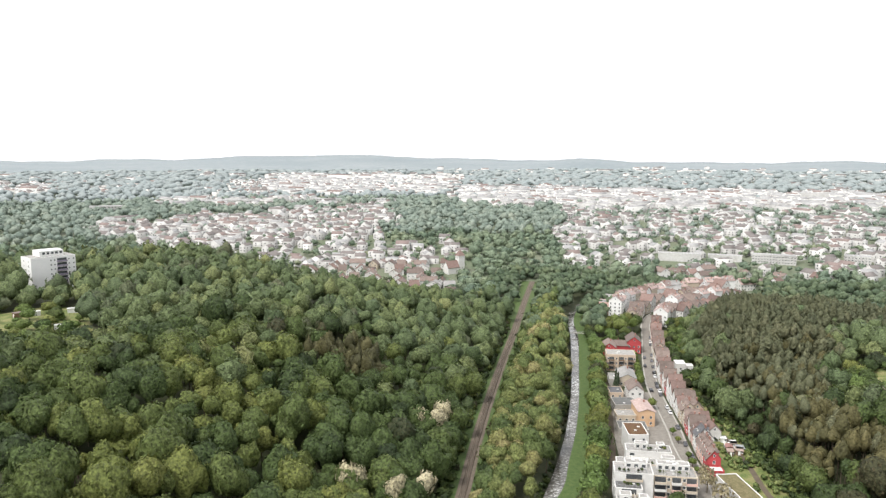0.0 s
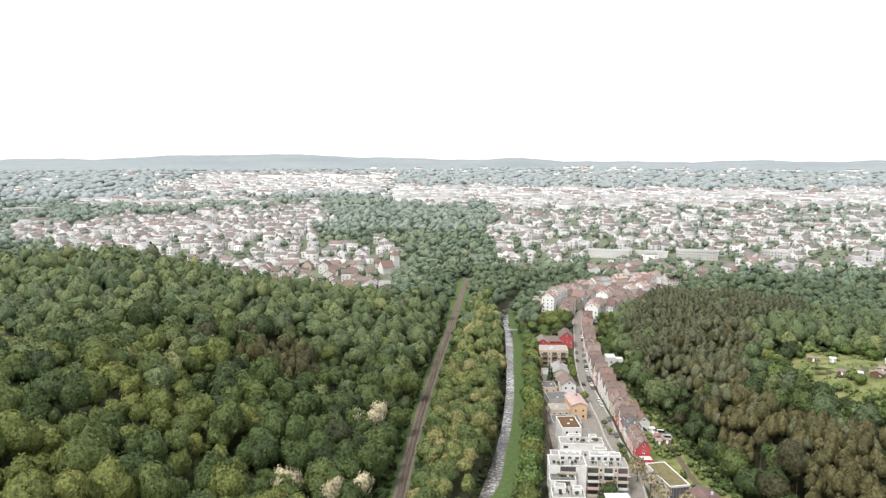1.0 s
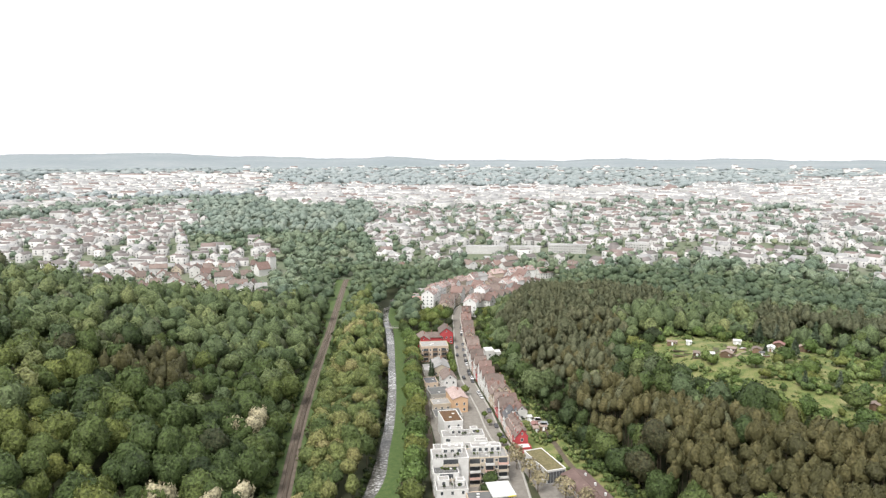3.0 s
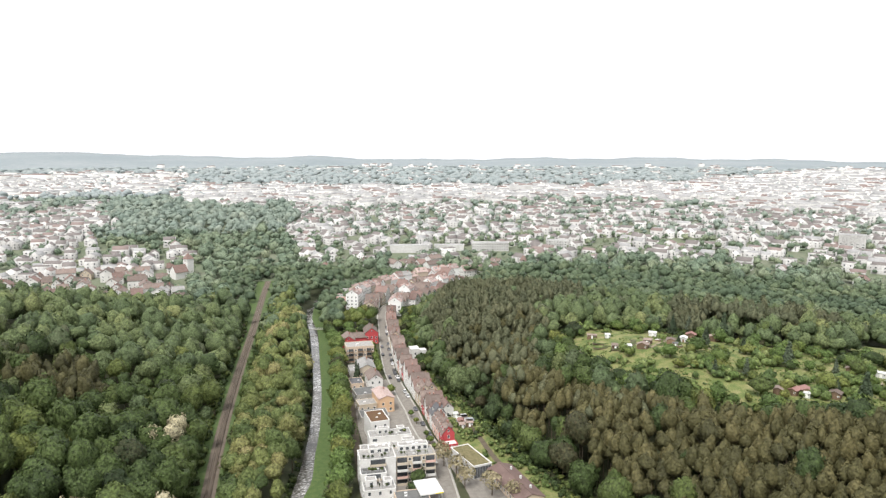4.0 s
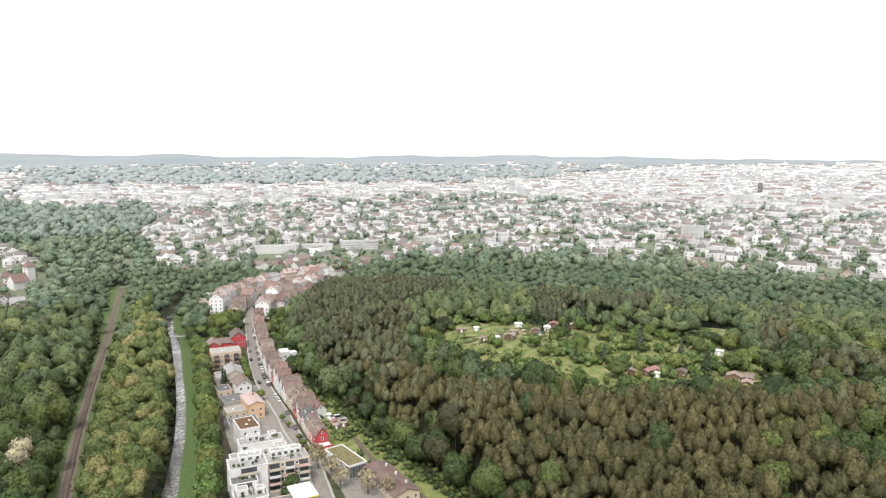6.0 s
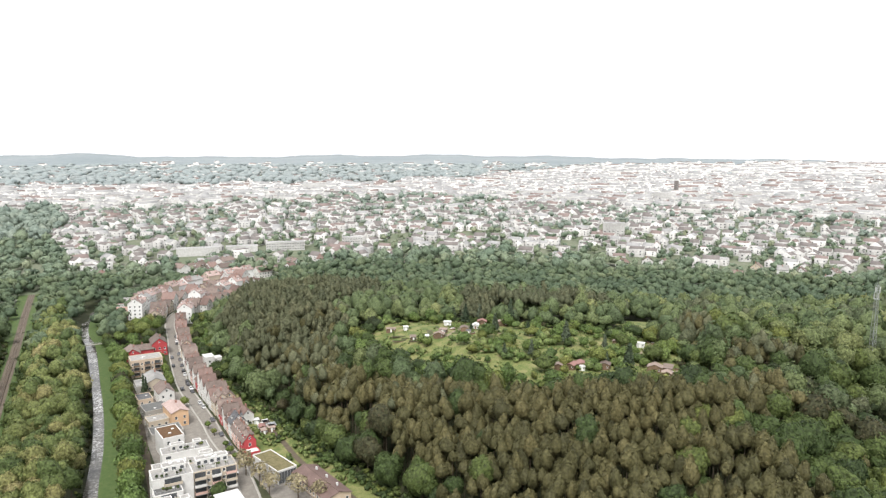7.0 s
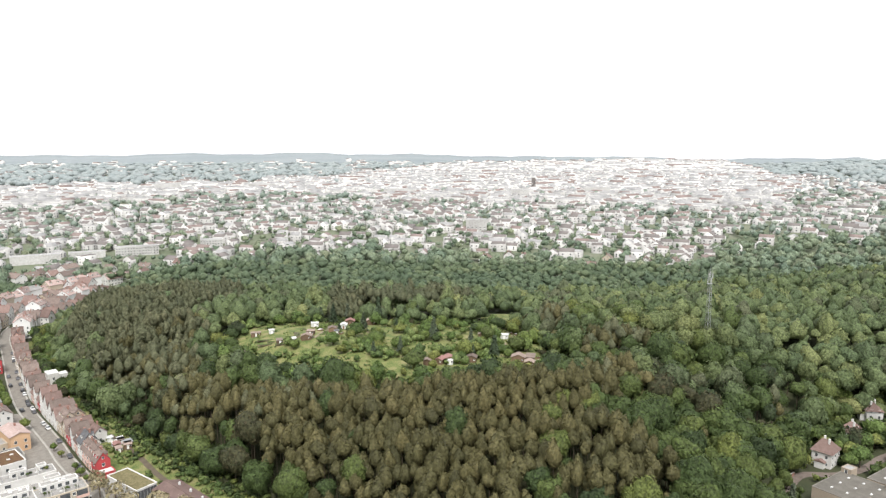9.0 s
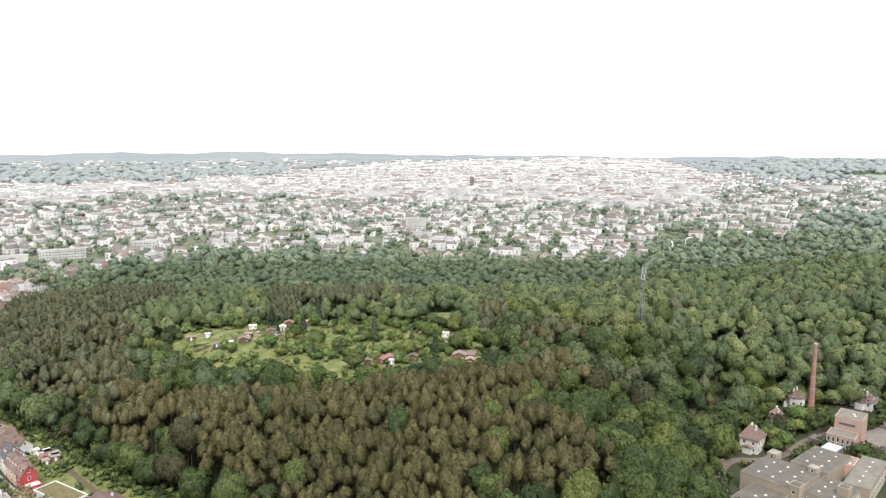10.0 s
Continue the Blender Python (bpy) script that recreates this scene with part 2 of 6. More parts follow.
def height(x, y):
    x, y = np.asarray(x, float), np.asarray(y, float)
    d = np.hypot(x, y)
    az = np.degrees(np.arctan2(x, y))
    plain = np.interp(d, [0, 560, 680, 800, 1000, 1400, 2000, 3000, 4000, 5000], [0, 0, 3, 13, 27, 41, 55, 74, 92, 100])
    ridge = np.interp(az, [-40, -29, -21, -11, -4, 3, 12, 20, 28, 39, 52, 55, 61, 69, 80, 82, 90], [85, 89, 97, 124, 116, 93, 90, 72, 82, 85, 70, 60, 66, 48, 54, 24, 42])
    far = smooth(2300, 4300, d)
    plain = plain * (1 - far) + far * (ridge + 5 * np.sin(az * 0.7) + 3 * np.sin(az * 1.9 + d * 0.004))
    plain = plain + 27 * np.exp(-((az - 11.5) / 4.6) ** 2) * np.exp(-((d - 3050) / 330) ** 2)
    far_right = smooth(72, 84, az) * smooth(700, 1500, d) * 18
    hill = np.where(inside(x, y, HILL), smooth(0, 95, reach(x, y, HILL, True)), 0) * 27
    hill = hill * (1 - 0.62 * smooth(350, 520, d) * (1 - 0.55 * smooth(72, 88, az)))
    out = 120 * smooth(-60, -200, x)
    west = smooth(9, 130, rail_x(y) - x) * 27 * smooth(600 + out, 430 + out, d) + smooth(-60, -220, x) * 12 * smooth(720, 560, d)
    back = smooth(-20, -150, y) * 20
    z = np.maximum(plain + far_right, np.maximum(hill, np.maximum(west, back)))
    cut = smooth(9, 4.5, reach(x, y, RIVER)) * 4.2 * (d < 700)
    return z - cut


# ---- mesh helpers ----
def mesh_object(name, verts, faces, mats, idx=None, tint=None, parent=None, soft=False):
    """One object from arrays: verts (n, 3), faces (m, k) of one size k or a list of such arrays."""
    groups = faces if isinstance(faces, list) else [faces]
    groups = [np.asarray(g, np.int32) for g in groups if len(g)]
    me = bpy.data.meshes.new(name)
    verts = np.asarray(verts, np.float32)
    me.vertices.add(len(verts))
    me.vertices.foreach_set("co", verts.ravel())
    loops = np.concatenate([g.ravel() for g in groups])
    sizes = np.concatenate([np.full(len(g), g.shape[1], np.int32) for g in groups])
    me.loops.add(len(loops))
    me.loops.foreach_set("vertex_index", loops)
    me.polygons.add(len(sizes))
    me.polygons.foreach_set("loop_start", np.concatenate([[0], np.cumsum(sizes)[:-1]]).astype(np.int32))
    me.polygons.foreach_set("loop_total", sizes)
    for m in mats:
        me.materials.append(m)
    if idx is not None:
        me.polygons.foreach_set("material_index", np.asarray(idx, np.int32))
    if tint is not None:
        a = me.attributes.new("tint", "FLOAT", "POINT")
        a.data.foreach_set("value", np.asarray(tint, np.float32))
    if soft:
        me.polygons.foreach_set("use_smooth", np.ones(len(sizes), bool))
    me.update(calc_edges=True)
    me.validate()
    ob = new(name, me)
    ob.parent = parent
    return ob


def strip(line, w0, w1, z, steps=6):
    """A ribbon along a line: its verts and quads. w0 to the left, w1 to the right."""
    pts = [Vector((*p, 0)) for p in line]
    fine = []
    for a, b, c, d in zip([pts[0]] + pts[:-2], pts[:-1], pts[1:], pts[2:] + [pts[-1]]):
        for k in range(steps):
            u = k / steps
            fine.append(0.5 * (2 * b + (c - a) * u + (2 * a - 5 * b + 4 * c - d) * u * u + (3 * b - a - 3 * c + d) * u ** 3))
    fine.append(pts[-1])
    v = []
    for i, p in enumerate(fine):
        t = (fine[min(i + 1, len(fine) - 1)] - fine[max(i - 1, 0)]).normalized()
        n = Vector((t.y, -t.x, 0))
        for off in (-w0, w1):
            q = p + n * off
            v.append((q.x, q.y, z(q.x, q.y) if callable(z) else z))
    f = [(2 * i, 2 * i + 1, 2 * i + 3, 2 * i + 2) for i in range(len(fine) - 1)]
    return np.array(v), np.array(f)


# ---- ground ----
def pasture(x, y):
    """The pale field on the far eastern slope."""
    d, az = np.hypot(x, y), np.degrees(np.arctan2(x, y))
    return (az > 82) & (d > 1690 - 48 * (az - 82)) & (d < 1700 + 6 * (az - 82))


def build_ground():
    az = np.concatenate([np.arange(-48, 108, 0.8), np.arange(108, 312, 4.0)])
    rad = np.concatenate([np.arange(20, 160, 14), np.arange(160, 720, 5.2), np.geomspace(720, 5000, 60)])
    A, Rr = np.meshgrid(np.radians(az), rad)
    X, Y = Rr * np.sin(A), Rr * np.cos(A)
    Z = height(X, Y)
    n, m = len(az), len(rad)
    v = np.stack([X.ravel(), Y.ravel(), Z.ravel()], 1)
    v = np.concatenate([v, [[0, 0, 0]]])
    i, j = np.meshgrid(np.arange(m - 1), np.arange(n), indexing="ij")
    j2 = (j + 1) % n
    q = np.stack([i * n + j, (i + 1) * n + j, (i + 1) * n + j2, i * n + j2], -1).reshape(-1, 4)[:, ::-1]
    k = np.arange(n)
    t = np.stack([np.full(n, len(v) - 1), k, (k + 1) % n], 1)[:, ::-1]
    cx, cy = v[q].mean(1)[:, 0], v[q].mean(1)[:, 1]
    d = np.hypot(cx, cy)
    idx = np.zeros(len(q), int)
    idx[inside(cx, cy, CLEARING) | inside(cx, cy, GLADE) | inside(cx, cy, WEST_GARDEN)] = 1
    idx[(d > 640) & ~inside(cx, cy, HILL)] = 2
    # Beyond 2450 m the ground takes the colour with haze in it.
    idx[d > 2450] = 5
    idx[pasture(cx, cy)] = 6
    idx[(cx > 225) & (d < 420) & ~inside(cx, cy, HILL)] = 4
    ob = mesh_object("ground", v, [q, t], [M_FLOOR, M_GRASS, M_TOWN, M_BANK, M_FLOOR, M_HAZY_HILLS, M_PASTURE], np.concatenate([idx, np.zeros(n, int)]))
    tagged(ob, "rolling wooded valley ground with meadow, gardens and town land", "ground", kind="structure")


build_ground()
for nm, line, a, b, z, mat, lab, cat in (
    ("water", RIVER, 2.9, 3.0, -2.3, M_RIVER, "narrow grey river with small white riffles", "river"),
    ("road", STREET, 2.6, 2.6, 0.08, M_ASPHALT, "grey asphalt street between terraced houses", "street"),
    ("railway", RAIL, 2.6, 2.6, lambda x, y: float(height(x, y)) + 0.35, M_BALLAST, "single railway track on brown ballast", "railway"),
):
    v, f = strip(line, a, b, z)
    tagged(mesh_object(nm, v, f, [mat]), lab, cat, kind="structure")

# ---- trees ----
rng = np.random.default_rng(7)


def ico(level):
    bm = bmesh.new()
    bmesh.ops.create_icosphere(bm, subdivisions=level, radius=1)
    v = np.array([p.co[:] for p in bm.verts])
    f = np.array([[p.index for p in q.verts] for q in bm.faces])
    bm.free()
    return v, f


ICO1, ICO2, ICO3 = ico(1), ico(2), ico(3)


def unit(v):
    return v / np.linalg.norm(v, axis=1)[:, None]


def crown(kind, n, leaf, core=ICO1):
    """A crown of unit radius and about unit height, its foot at z = 0: a billowing dome and n sprays of leaves on it."""
    if kind in ("broad", "pine"):
        k = 26 if kind == "broad" else 12
        lobe = rng.normal(size=(k, 3))
        lobe[:, 2] = np.abs(lobe[:, 2]) * 1.1 - 0.35
        lobe = unit(lobe)
        small = unit(rng.normal(size=(95, 3)))
        tallness, low = (0.92, 0.80) if kind == "broad" else (1.22, 1.0)
        size = rng.uniform(0.72, 1.14, k) if kind == "broad" else rng.uniform(0.84, 1.1, k)
        deep = 0.42 if kind == "broad" else 0.24
        lean = rng.normal(size=2) * 0.08
        girth = rng.uniform(0.84, 1.2)

        def dome(d):
            """Places on a bumpy dome in the directions d, and the way the bumps face there."""
            c = d @ lobe.T
            best = c.argmax(1)
            u = np.clip((c.max(1) - 0.70) / 0.30, 0, 1) ** 0.55
            w = np.clip(((d @ small.T).max(1) - 0.90) / 0.10, 0, 1)
            r = (1 - deep + deep * u) * size[best] * (0.88 + 0.15 * w)
            q = d * r[:, None]
            up = np.clip(q[:, 2:3], 0, 1)
            taper = 1 - (0.40 if kind == "pine" else 0.06) * up
            q = q * np.concatenate([taper, taper, np.full((len(d), 1), tallness)], 1) + [0, 0, low]
            q[:, :2] = q[:, :2] * [girth, 1 / girth] + lean * q[:, 2:3]
            return q, unit(d + 1.2 * (d - lobe[best]))

        d = unit(rng.normal(size=(n * 3 + 1, 3)))
        d = d[d[:, 2] > rng.uniform(-0.75, 0.05, len(d))][:n]
        n = len(d)
        p, d = dome(d)
        p = p + d * rng.uniform(-0.02, 0.05, (n, 1))
        core_v = (dome(core[0])[0] - [0, 0, low]) * rng.uniform(0.93, 1.0, (len(core[0]), 1)) + [0, 0, low]
    else:
        # tiers of drooping boughs round a pointed stem
        k = 120
        h = np.sort(rng.uniform(0.12, 1, k)) ** 0.9
        a = np.arange(k) * 2.4
        out = (1 - h) * 0.92 * rng.uniform(0.75, 1.1, k) + 0.02
        pick_b = rng.choice(k, n, p=(out + 0.1) / (out + 0.1).sum())
        along_b = rng.uniform(0.35, 1.0, n)
        rr = out[pick_b] * along_b
        p = np.stack([np.cos(a[pick_b]) * rr, np.sin(a[pick_b]) * rr, 3.7 * h[pick_b] - 0.35 * rr * along_b], 1)
        p[:, :2] += rng.normal(size=(n, 2)) * 0.05
        d = unit(np.stack([np.cos(a[pick_b]), np.sin(a[pick_b]), rng.uniform(0.4, 1.1, n)], 1))
        cz = core[0][:, 2] * 0.5 + 0.5
        ring = np.hypot(core[0][:, 0], core[0][:, 1])[:, None] + 1e-6
        core_v = np.concatenate([core[0][:, :2] / ring * (np.minimum(ring[:, 0], 1) * (1 - cz) * 0.85 * rng.uniform(0.8, 1.1, len(cz)))[:, None], (cz * 3.6)[:, None]], 1)
    nrm = unit(d + rng.normal(size=(n, 3)) * 0.34) if n else np.zeros((0, 3))
    s = unit(np.cross(nrm, rng.normal(size=(n, 3)))) if n else nrm
    t = np.cross(nrm, s)
    z = leaf * rng.uniform(0.6, 1.35, (n, 1))
    ang = rng.uniform(0, 6.28, (n, 1))
    tris = []
    for k in range(2):
        a = ang + k * 2.4 + rng.uniform(-0.5, 0.5, (n, 1))
        u, w = s * np.cos(a) + t * np.sin(a), t * np.cos(a) - s * np.sin(a)
        c = p + (s * rng.normal(size=(n, 1)) + t * rng.normal(size=(n, 1))) * z * 0.35
        tris.append(np.stack([c - u * z * 0.75 - w * z * 0.62 - nrm * z * 0.1, c - u * z * 0.7 + w * z * 0.66 - nrm * z * 0.12, c + u * z * 1.05 + nrm * z * 0.3], 1))
    q = np.concatenate(tris).reshape(-1, 3)
    return np.concatenate([q, core_v]), np.zeros((0, 4), int), np.concatenate([np.arange(6 * n).reshape(-1, 3), core[1] + 6 * n])


def plant(name, trees, templates, mat, trunk=True, label="", category="woodland"):
    """Joins trees (x, y, foot, crown foot, radius, height factor, tint) into one object."""
    V, Q, T3, TQ, tint = [], [], [], [], []
    base = 0
    trees = np.asarray(trees, float)
    which = rng.integers(0, len(templates), len(trees))
    for ti, (tv, tq, tt) in enumerate(templates):
        s = trees[which == ti]
        if not len(s):
            continue
        a = rng.uniform(0, 6.28, len(s))
        ca, sa = np.cos(a)[:, None], np.sin(a)[:, None]
        r = s[:, 4:5]
        x = (tv[:, 0] * ca - tv[:, 1] * sa) * r + s[:, 0:1]
        y = (tv[:, 0] * sa + tv[:, 1] * ca) * r + s[:, 1:2]
        z = tv[:, 2][None] * r * s[:, 5:6] + s[:, 3:4]
        n = len(tv)
        V.append(np.stack([x, y, z], -1).reshape(-1, 3))
        off = base + np.arange(len(s))[:, None, None] * n
        Q.append((tq[None] + off).reshape(-1, 4))
        T3.append((tt[None] + off).reshape(-1, 3))
        tint.append(np.repeat(s[:, 6], n))
        base += n * len(s)
    n_leaf = sum(map(len, Q)), sum(map(len, T3))
    if trunk:
        k = np.arange(4) * math.pi / 2
        for s in trees:
            r = 0.05 * s[4] + 0.06
            top = s[3] + s[4] * 0.7
            V.append(np.concatenate([np.stack([s[0] + np.cos(k) * r, s[1] + np.sin(k) * r, np.full(4, s[2] - 0.5)], 1), np.stack([s[0] + np.cos(k) * r * 0.5, s[1] + np.sin(k) * r * 0.5, np.full(4, top)], 1)]))
            TQ.append([[base + i, base + (i + 1) % 4, base + 4 + (i + 1) % 4, base + 4 + i] for i in range(4)])
            tint.append(np.zeros(8))
            base += 8
    tq = np.concatenate(TQ) if TQ else np.zeros((0, 4), int)
    idx = np.concatenate([np.zeros(n_leaf[0], int), np.ones(len(tq), int), np.zeros(n_leaf[1], int)])
    ob = mesh_object(name, np.concatenate(V), [np.concatenate(Q + [tq]), np.concatenate(T3)], [mat, M_BARK], idx, np.concatenate(tint), soft=True)
    return tagged(ob, label, category, kind="stuff")


def scatter(x0, x1, y0, y1, step, keep):
    """Jittered points of a plan where keep(x, y) holds."""
    gx, gy = np.meshgrid(np.arange(x0, x1, step), np.arange(y0, y1, step * 0.87))
    gx = gx + (np.arange(gx.shape[0]) % 2)[:, None] * step * 0.5
    x = gx.ravel() + rng.uniform(-0.33, 0.33, gx.size) * step
    y = gy.ravel() + rng.uniform(-0.33, 0.33, gx.size) * step
    k = keep(x, y)
    return x[k], y[k]


def rows_of(x, y, radius, tall, stem, tint, spread=0.22):
    n = len(x)
    foot = height(x, y)
    r = radius * rng.uniform(1 - spread, 1 + spread, n)
    hf = rng.uniform(0.75, 1.3, n) * tall
    st = stem * rng.uniform(0.6, 1.3, n) * (0.12 + 0.88 * np.minimum(smooth(1, 15, np.minimum(reach(x, y, HILL, True), reach(x, y, RAIL) - 6)), np.minimum(smooth(0, 34, reach(x, y, CLEARING, True)), np.minimum(smooth(0, 30, reach(x, y, GLADE, True)), smooth(0, 45, reach(x, y, WEST_GARDEN, True))))))
    return np.stack([x, y, foot, foot + st, r, hf, np.clip(tint(x, y, n), 0, 1)], 1)


def patch(x, y, scale, shift=0.0):
    return np.array([noise.noise((a / scale + shift, b / scale, shift)) for a, b in zip(x, y)])


BROAD_LOD = [[crown("broad", 320, 0.08, ICO3) for _ in range(9)], [crown("broad", 190, 0.105, ICO2) for _ in range(8)], [crown("broad", 36, 0.15, ICO2) for _ in range(8)], [crown("broad", 12, 0.22) for _ in range(6)]]
PINE_LOD = [[crown("pine", 140, 0.125, ICO2) for _ in range(9)], [crown("pine", 60, 0.15, ICO2) for _ in range(7)], [crown("pine", 50, 0.24) for _ in range(6)]]
RANGES = (265, 380, 520, 9999)


def wood(name, x, y, radius, tall, stem, tint, lods, mat, label, spread=0.22, second=None):
    """A wood in rings: finer crowns nearer, haze-coloured second foliage mixed in farther off."""
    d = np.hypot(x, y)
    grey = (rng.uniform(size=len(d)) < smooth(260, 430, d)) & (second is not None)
    low = 0
    for i, high in enumerate(RANGES):
        ring = (d >= low) & (d < high) if i < len(lods) - 1 else d >= low
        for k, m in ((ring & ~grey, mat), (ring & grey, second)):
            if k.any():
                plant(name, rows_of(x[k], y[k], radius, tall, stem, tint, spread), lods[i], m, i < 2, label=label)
        if i == len(lods) - 1:
            break
        low = high


def view(x, y, margin=3):
    az = np.degrees(np.arctan2(x, y))
    return (az > -35 - margin) & (az < 89 + margin)


def in_hill(x, y):
    return inside(x, y, HILL) & ~inside(x, y, CLEARING) & ~inside(x, y, GLADE)


def pine_share(x, y):
    """Where pines stand rather than broadleaved trees."""
    edge = reach(x, y, HILL, True)
    az = np.degrees(np.arctan2(x, y))
    behind = (np.hypot(x, y) > 335) & (az > 33)
    p = ~behind & (edge > 8 + 7 * patch(x, y, 25, 7)) & (az < 65 + 16 * patch(x, y, 30, 3)) & (np.hypot(x, y) < np.where(az < 33, 580, 470))
    back = smooth(250, 330, np.hypot(x, y) - 0.35 * (x - 150)) > 0.5
    rear = behind & (az > 40) & (az < 60) & (np.hypot(x, y) < 470) & (patch(x, y, 22, 51) > 0.0) & (reach(x, y, GLADE, True) > 14)
    return rear | p & (reach(x, y, CLEARING, True) > np.where(back & (x > 205), 45, np.where(x > 212, 14, 10))) & (patch(x, y, 14, 21) > -0.36)


hx, hy = scatter(120, 760, -60, 640, 4.1, lambda x, y: in_hill(x, y) & pine_share(x, y) & view(x, y))
ptint = lambda x, y, n: 0.5 + 0.3 * patch(x, y, 35, 1) + rng.normal(0, 0.24, n)
btint = lambda x, y, n: 0.46 + 0.42 * patch(x, y, 38, 5) + rng.normal(0, 0.18, n) + 0.17 * smooth(10, -90, x) * smooth(480, 220, np.hypot(x, y)) - 0.05 * smooth(320, 520, np.hypot(x, y))
wood("pine_wood", hx, hy, 2.5, 1.28, 11, ptint, PINE_LOD, M_PINE, second=M_PINE_HAZE, label="dense wood of olive-brown Scots pines on the hill")
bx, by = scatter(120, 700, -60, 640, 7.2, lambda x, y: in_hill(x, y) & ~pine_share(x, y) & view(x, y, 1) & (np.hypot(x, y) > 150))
wood("hill_woodland", bx, by, 4.55, 1.18, 7.2, btint, BROAD_LOD, M_BROAD, second=M_BROAD_HAZE, label="green broadleaved woodland on the hill", spread=0.42)
# the western slope
def west_pines(x, y):
    """A stand of brown conifers on the slope."""
    return (((x + 46) / 17) ** 2 + ((y - 337) / 22) ** 2 + 1.1 * patch(x, y, 12, 61)) < 1


cx_, cy_ = scatter(-91, -1, 287, 387, 4.4, west_pines)
wood("pine_wood", cx_, cy_, 2.7, 1.4, 10, lambda x, y, n: 0.12 + rng.normal(0, 0.2, n), PINE_LOD, M_PINE, label="stand of brown conifers on the western slope")
wx, wy = scatter(-420, 110, 130, 640, 8.7, lambda x, y: (x < rail_x(y) - np.interp(y, [150, 300, 480], [7.5, 8, 8.5])) & view(x, y, 1) & (np.hypot(x, y) < 560 - 0.4 * np.minimum(x + 40, 0)) & (reach(x, y, [(-248, 434), (-240, 420)]) > 14) & ~inside(x, y, WEST_GARDEN) & ~west_pines(x, y))
wood("slope_woodland", wx, wy, 4.95, 1.2, 7.5, btint, BROAD_LOD, M_BROAD, second=M_BROAD_HAZE, label="mixed green woodland on the western valley slope", spread=0.42)
# between railway and river
ltint = lambda x, y, n: 0.40 + 0.5 * patch(x, y, 22, 15) + rng.normal(0, 0.22, n)


def belt(x, y):
    r = rail_x(y)
    rv = np.interp(y, [p[1] for p in RIVER[:9]], [p[0] for p in RIVER[:9]])
    return (x > r + np.interp(y, [150, 300, 480], [5.5, 7, 10])) & (x < rv - np.interp(y, [150, 330, 400, 520], [5, 5.5, 7, 8]))


sx, sy = scatter(-20, 110, 150, 560, 6.2, belt)
wood("riverside_woodland", sx, sy, 3.6, 1.2, 5.5, ltint, BROAD_LOD, M_OLIVE, label="yellow-green woodland between railway and river", spread=0.3)
# the woods behind the hill and at the valley's end
kx, ky = scatter(-40, 860, -60, 860, 8.0, lambda x, y: (np.hypot(x, y) > 480) & (np.hypot(x, y) < 692 + 14 * np.sin(x * 0.02)) & (reach(x, y, RAIL) > 9) & ~inside(x, y, HILL) & (x > rail_x(y) - 40) & (reach(x, y, STREET) > 30) & view(x, y, 1) & (reach(x, y, RIVER[6:]) > np.where(y < 600, 6.5, 4)))
wood("valley_woodland", kx, ky, 4.6, 0.95, 4.5, btint, BROAD_LOD, M_VALLEY, label="dark green woods along the far river bend")
LAWNS = [[(203, 284), (222, 274), (242, 275), (263, 279), (270, 300), (242, 318), (206, 318)], [(222, 200), (236, 190), (252, 176), (270, 166), (262, 154), (240, 164), (222, 186)], [(262, 226), (280, 214), (288, 224), (272, 240)]]
gx, gy = scatter(176, 322, 140, 345, 3.9, lambda x, y: inside(x, y, CLEARING) & ~np.any([inside(x, y, q) for q in LAWNS], 0))
keep = patch(gx, gy, 11, 31) > 0.15
plant("allotment_shrubs", rows_of(gx[keep], gy[keep], 1.75, 1.0, 0, lambda x, y, n: 0.5 + 0.4 * patch(x, y, 12, 2) + rng.normal(0, 0.25, n), 0.6), BROAD_LOD[2], M_GARDEN, False, label="fruit bushes and hedges of the allotment gardens", category="bushes")
wx2, wy2 = scatter(180, 320, 145, 340, 2.6, lambda x, y: inside(x, y, CLEARING) | inside(x, y, GLADE))
wk = patch(wx2, wy2, 8, 71) > 0.08
plant("rough_weeds", rows_of(wx2[wk], wy2[wk], 0.62, 0.8, -0.2, lambda x, y, n: 0.6 + 0.4 * patch(x, y, 10, 5) + rng.normal(0, 0.25, n), 0.6), [crown("broad", 6, 0.4) for _ in range(4)], M_GARDEN, False, label="rough tufts of weeds and vegetables in the allotments", category="weeds")
# tall pines with bare stems behind the clearing
EDGE = [(293.9, 301.4), (297.7, 296.1), (301.4, 290.9), (305.5, 284.0), (307.5, 275.4)]
ex, ey = scatter(250, 330, 200, 330, 4.0, lambda x, y: (reach(x, y, EDGE) < 8) & ~inside(x, y, GLADE))
foot = height(ex, ey)
n_e = len(ex)
plant("tall_pines", np.stack([ex, ey, foot, foot + rng.uniform(9, 13, n_e), rng.uniform(2.0, 2.8, n_e), rng.uniform(1.1, 1.6, n_e), rng.uniform(0, 0.5, n_e)], 1), PINE_LOD[1], M_PINE_HAZE, label="tall dark pines with bare stems behind the allotments")
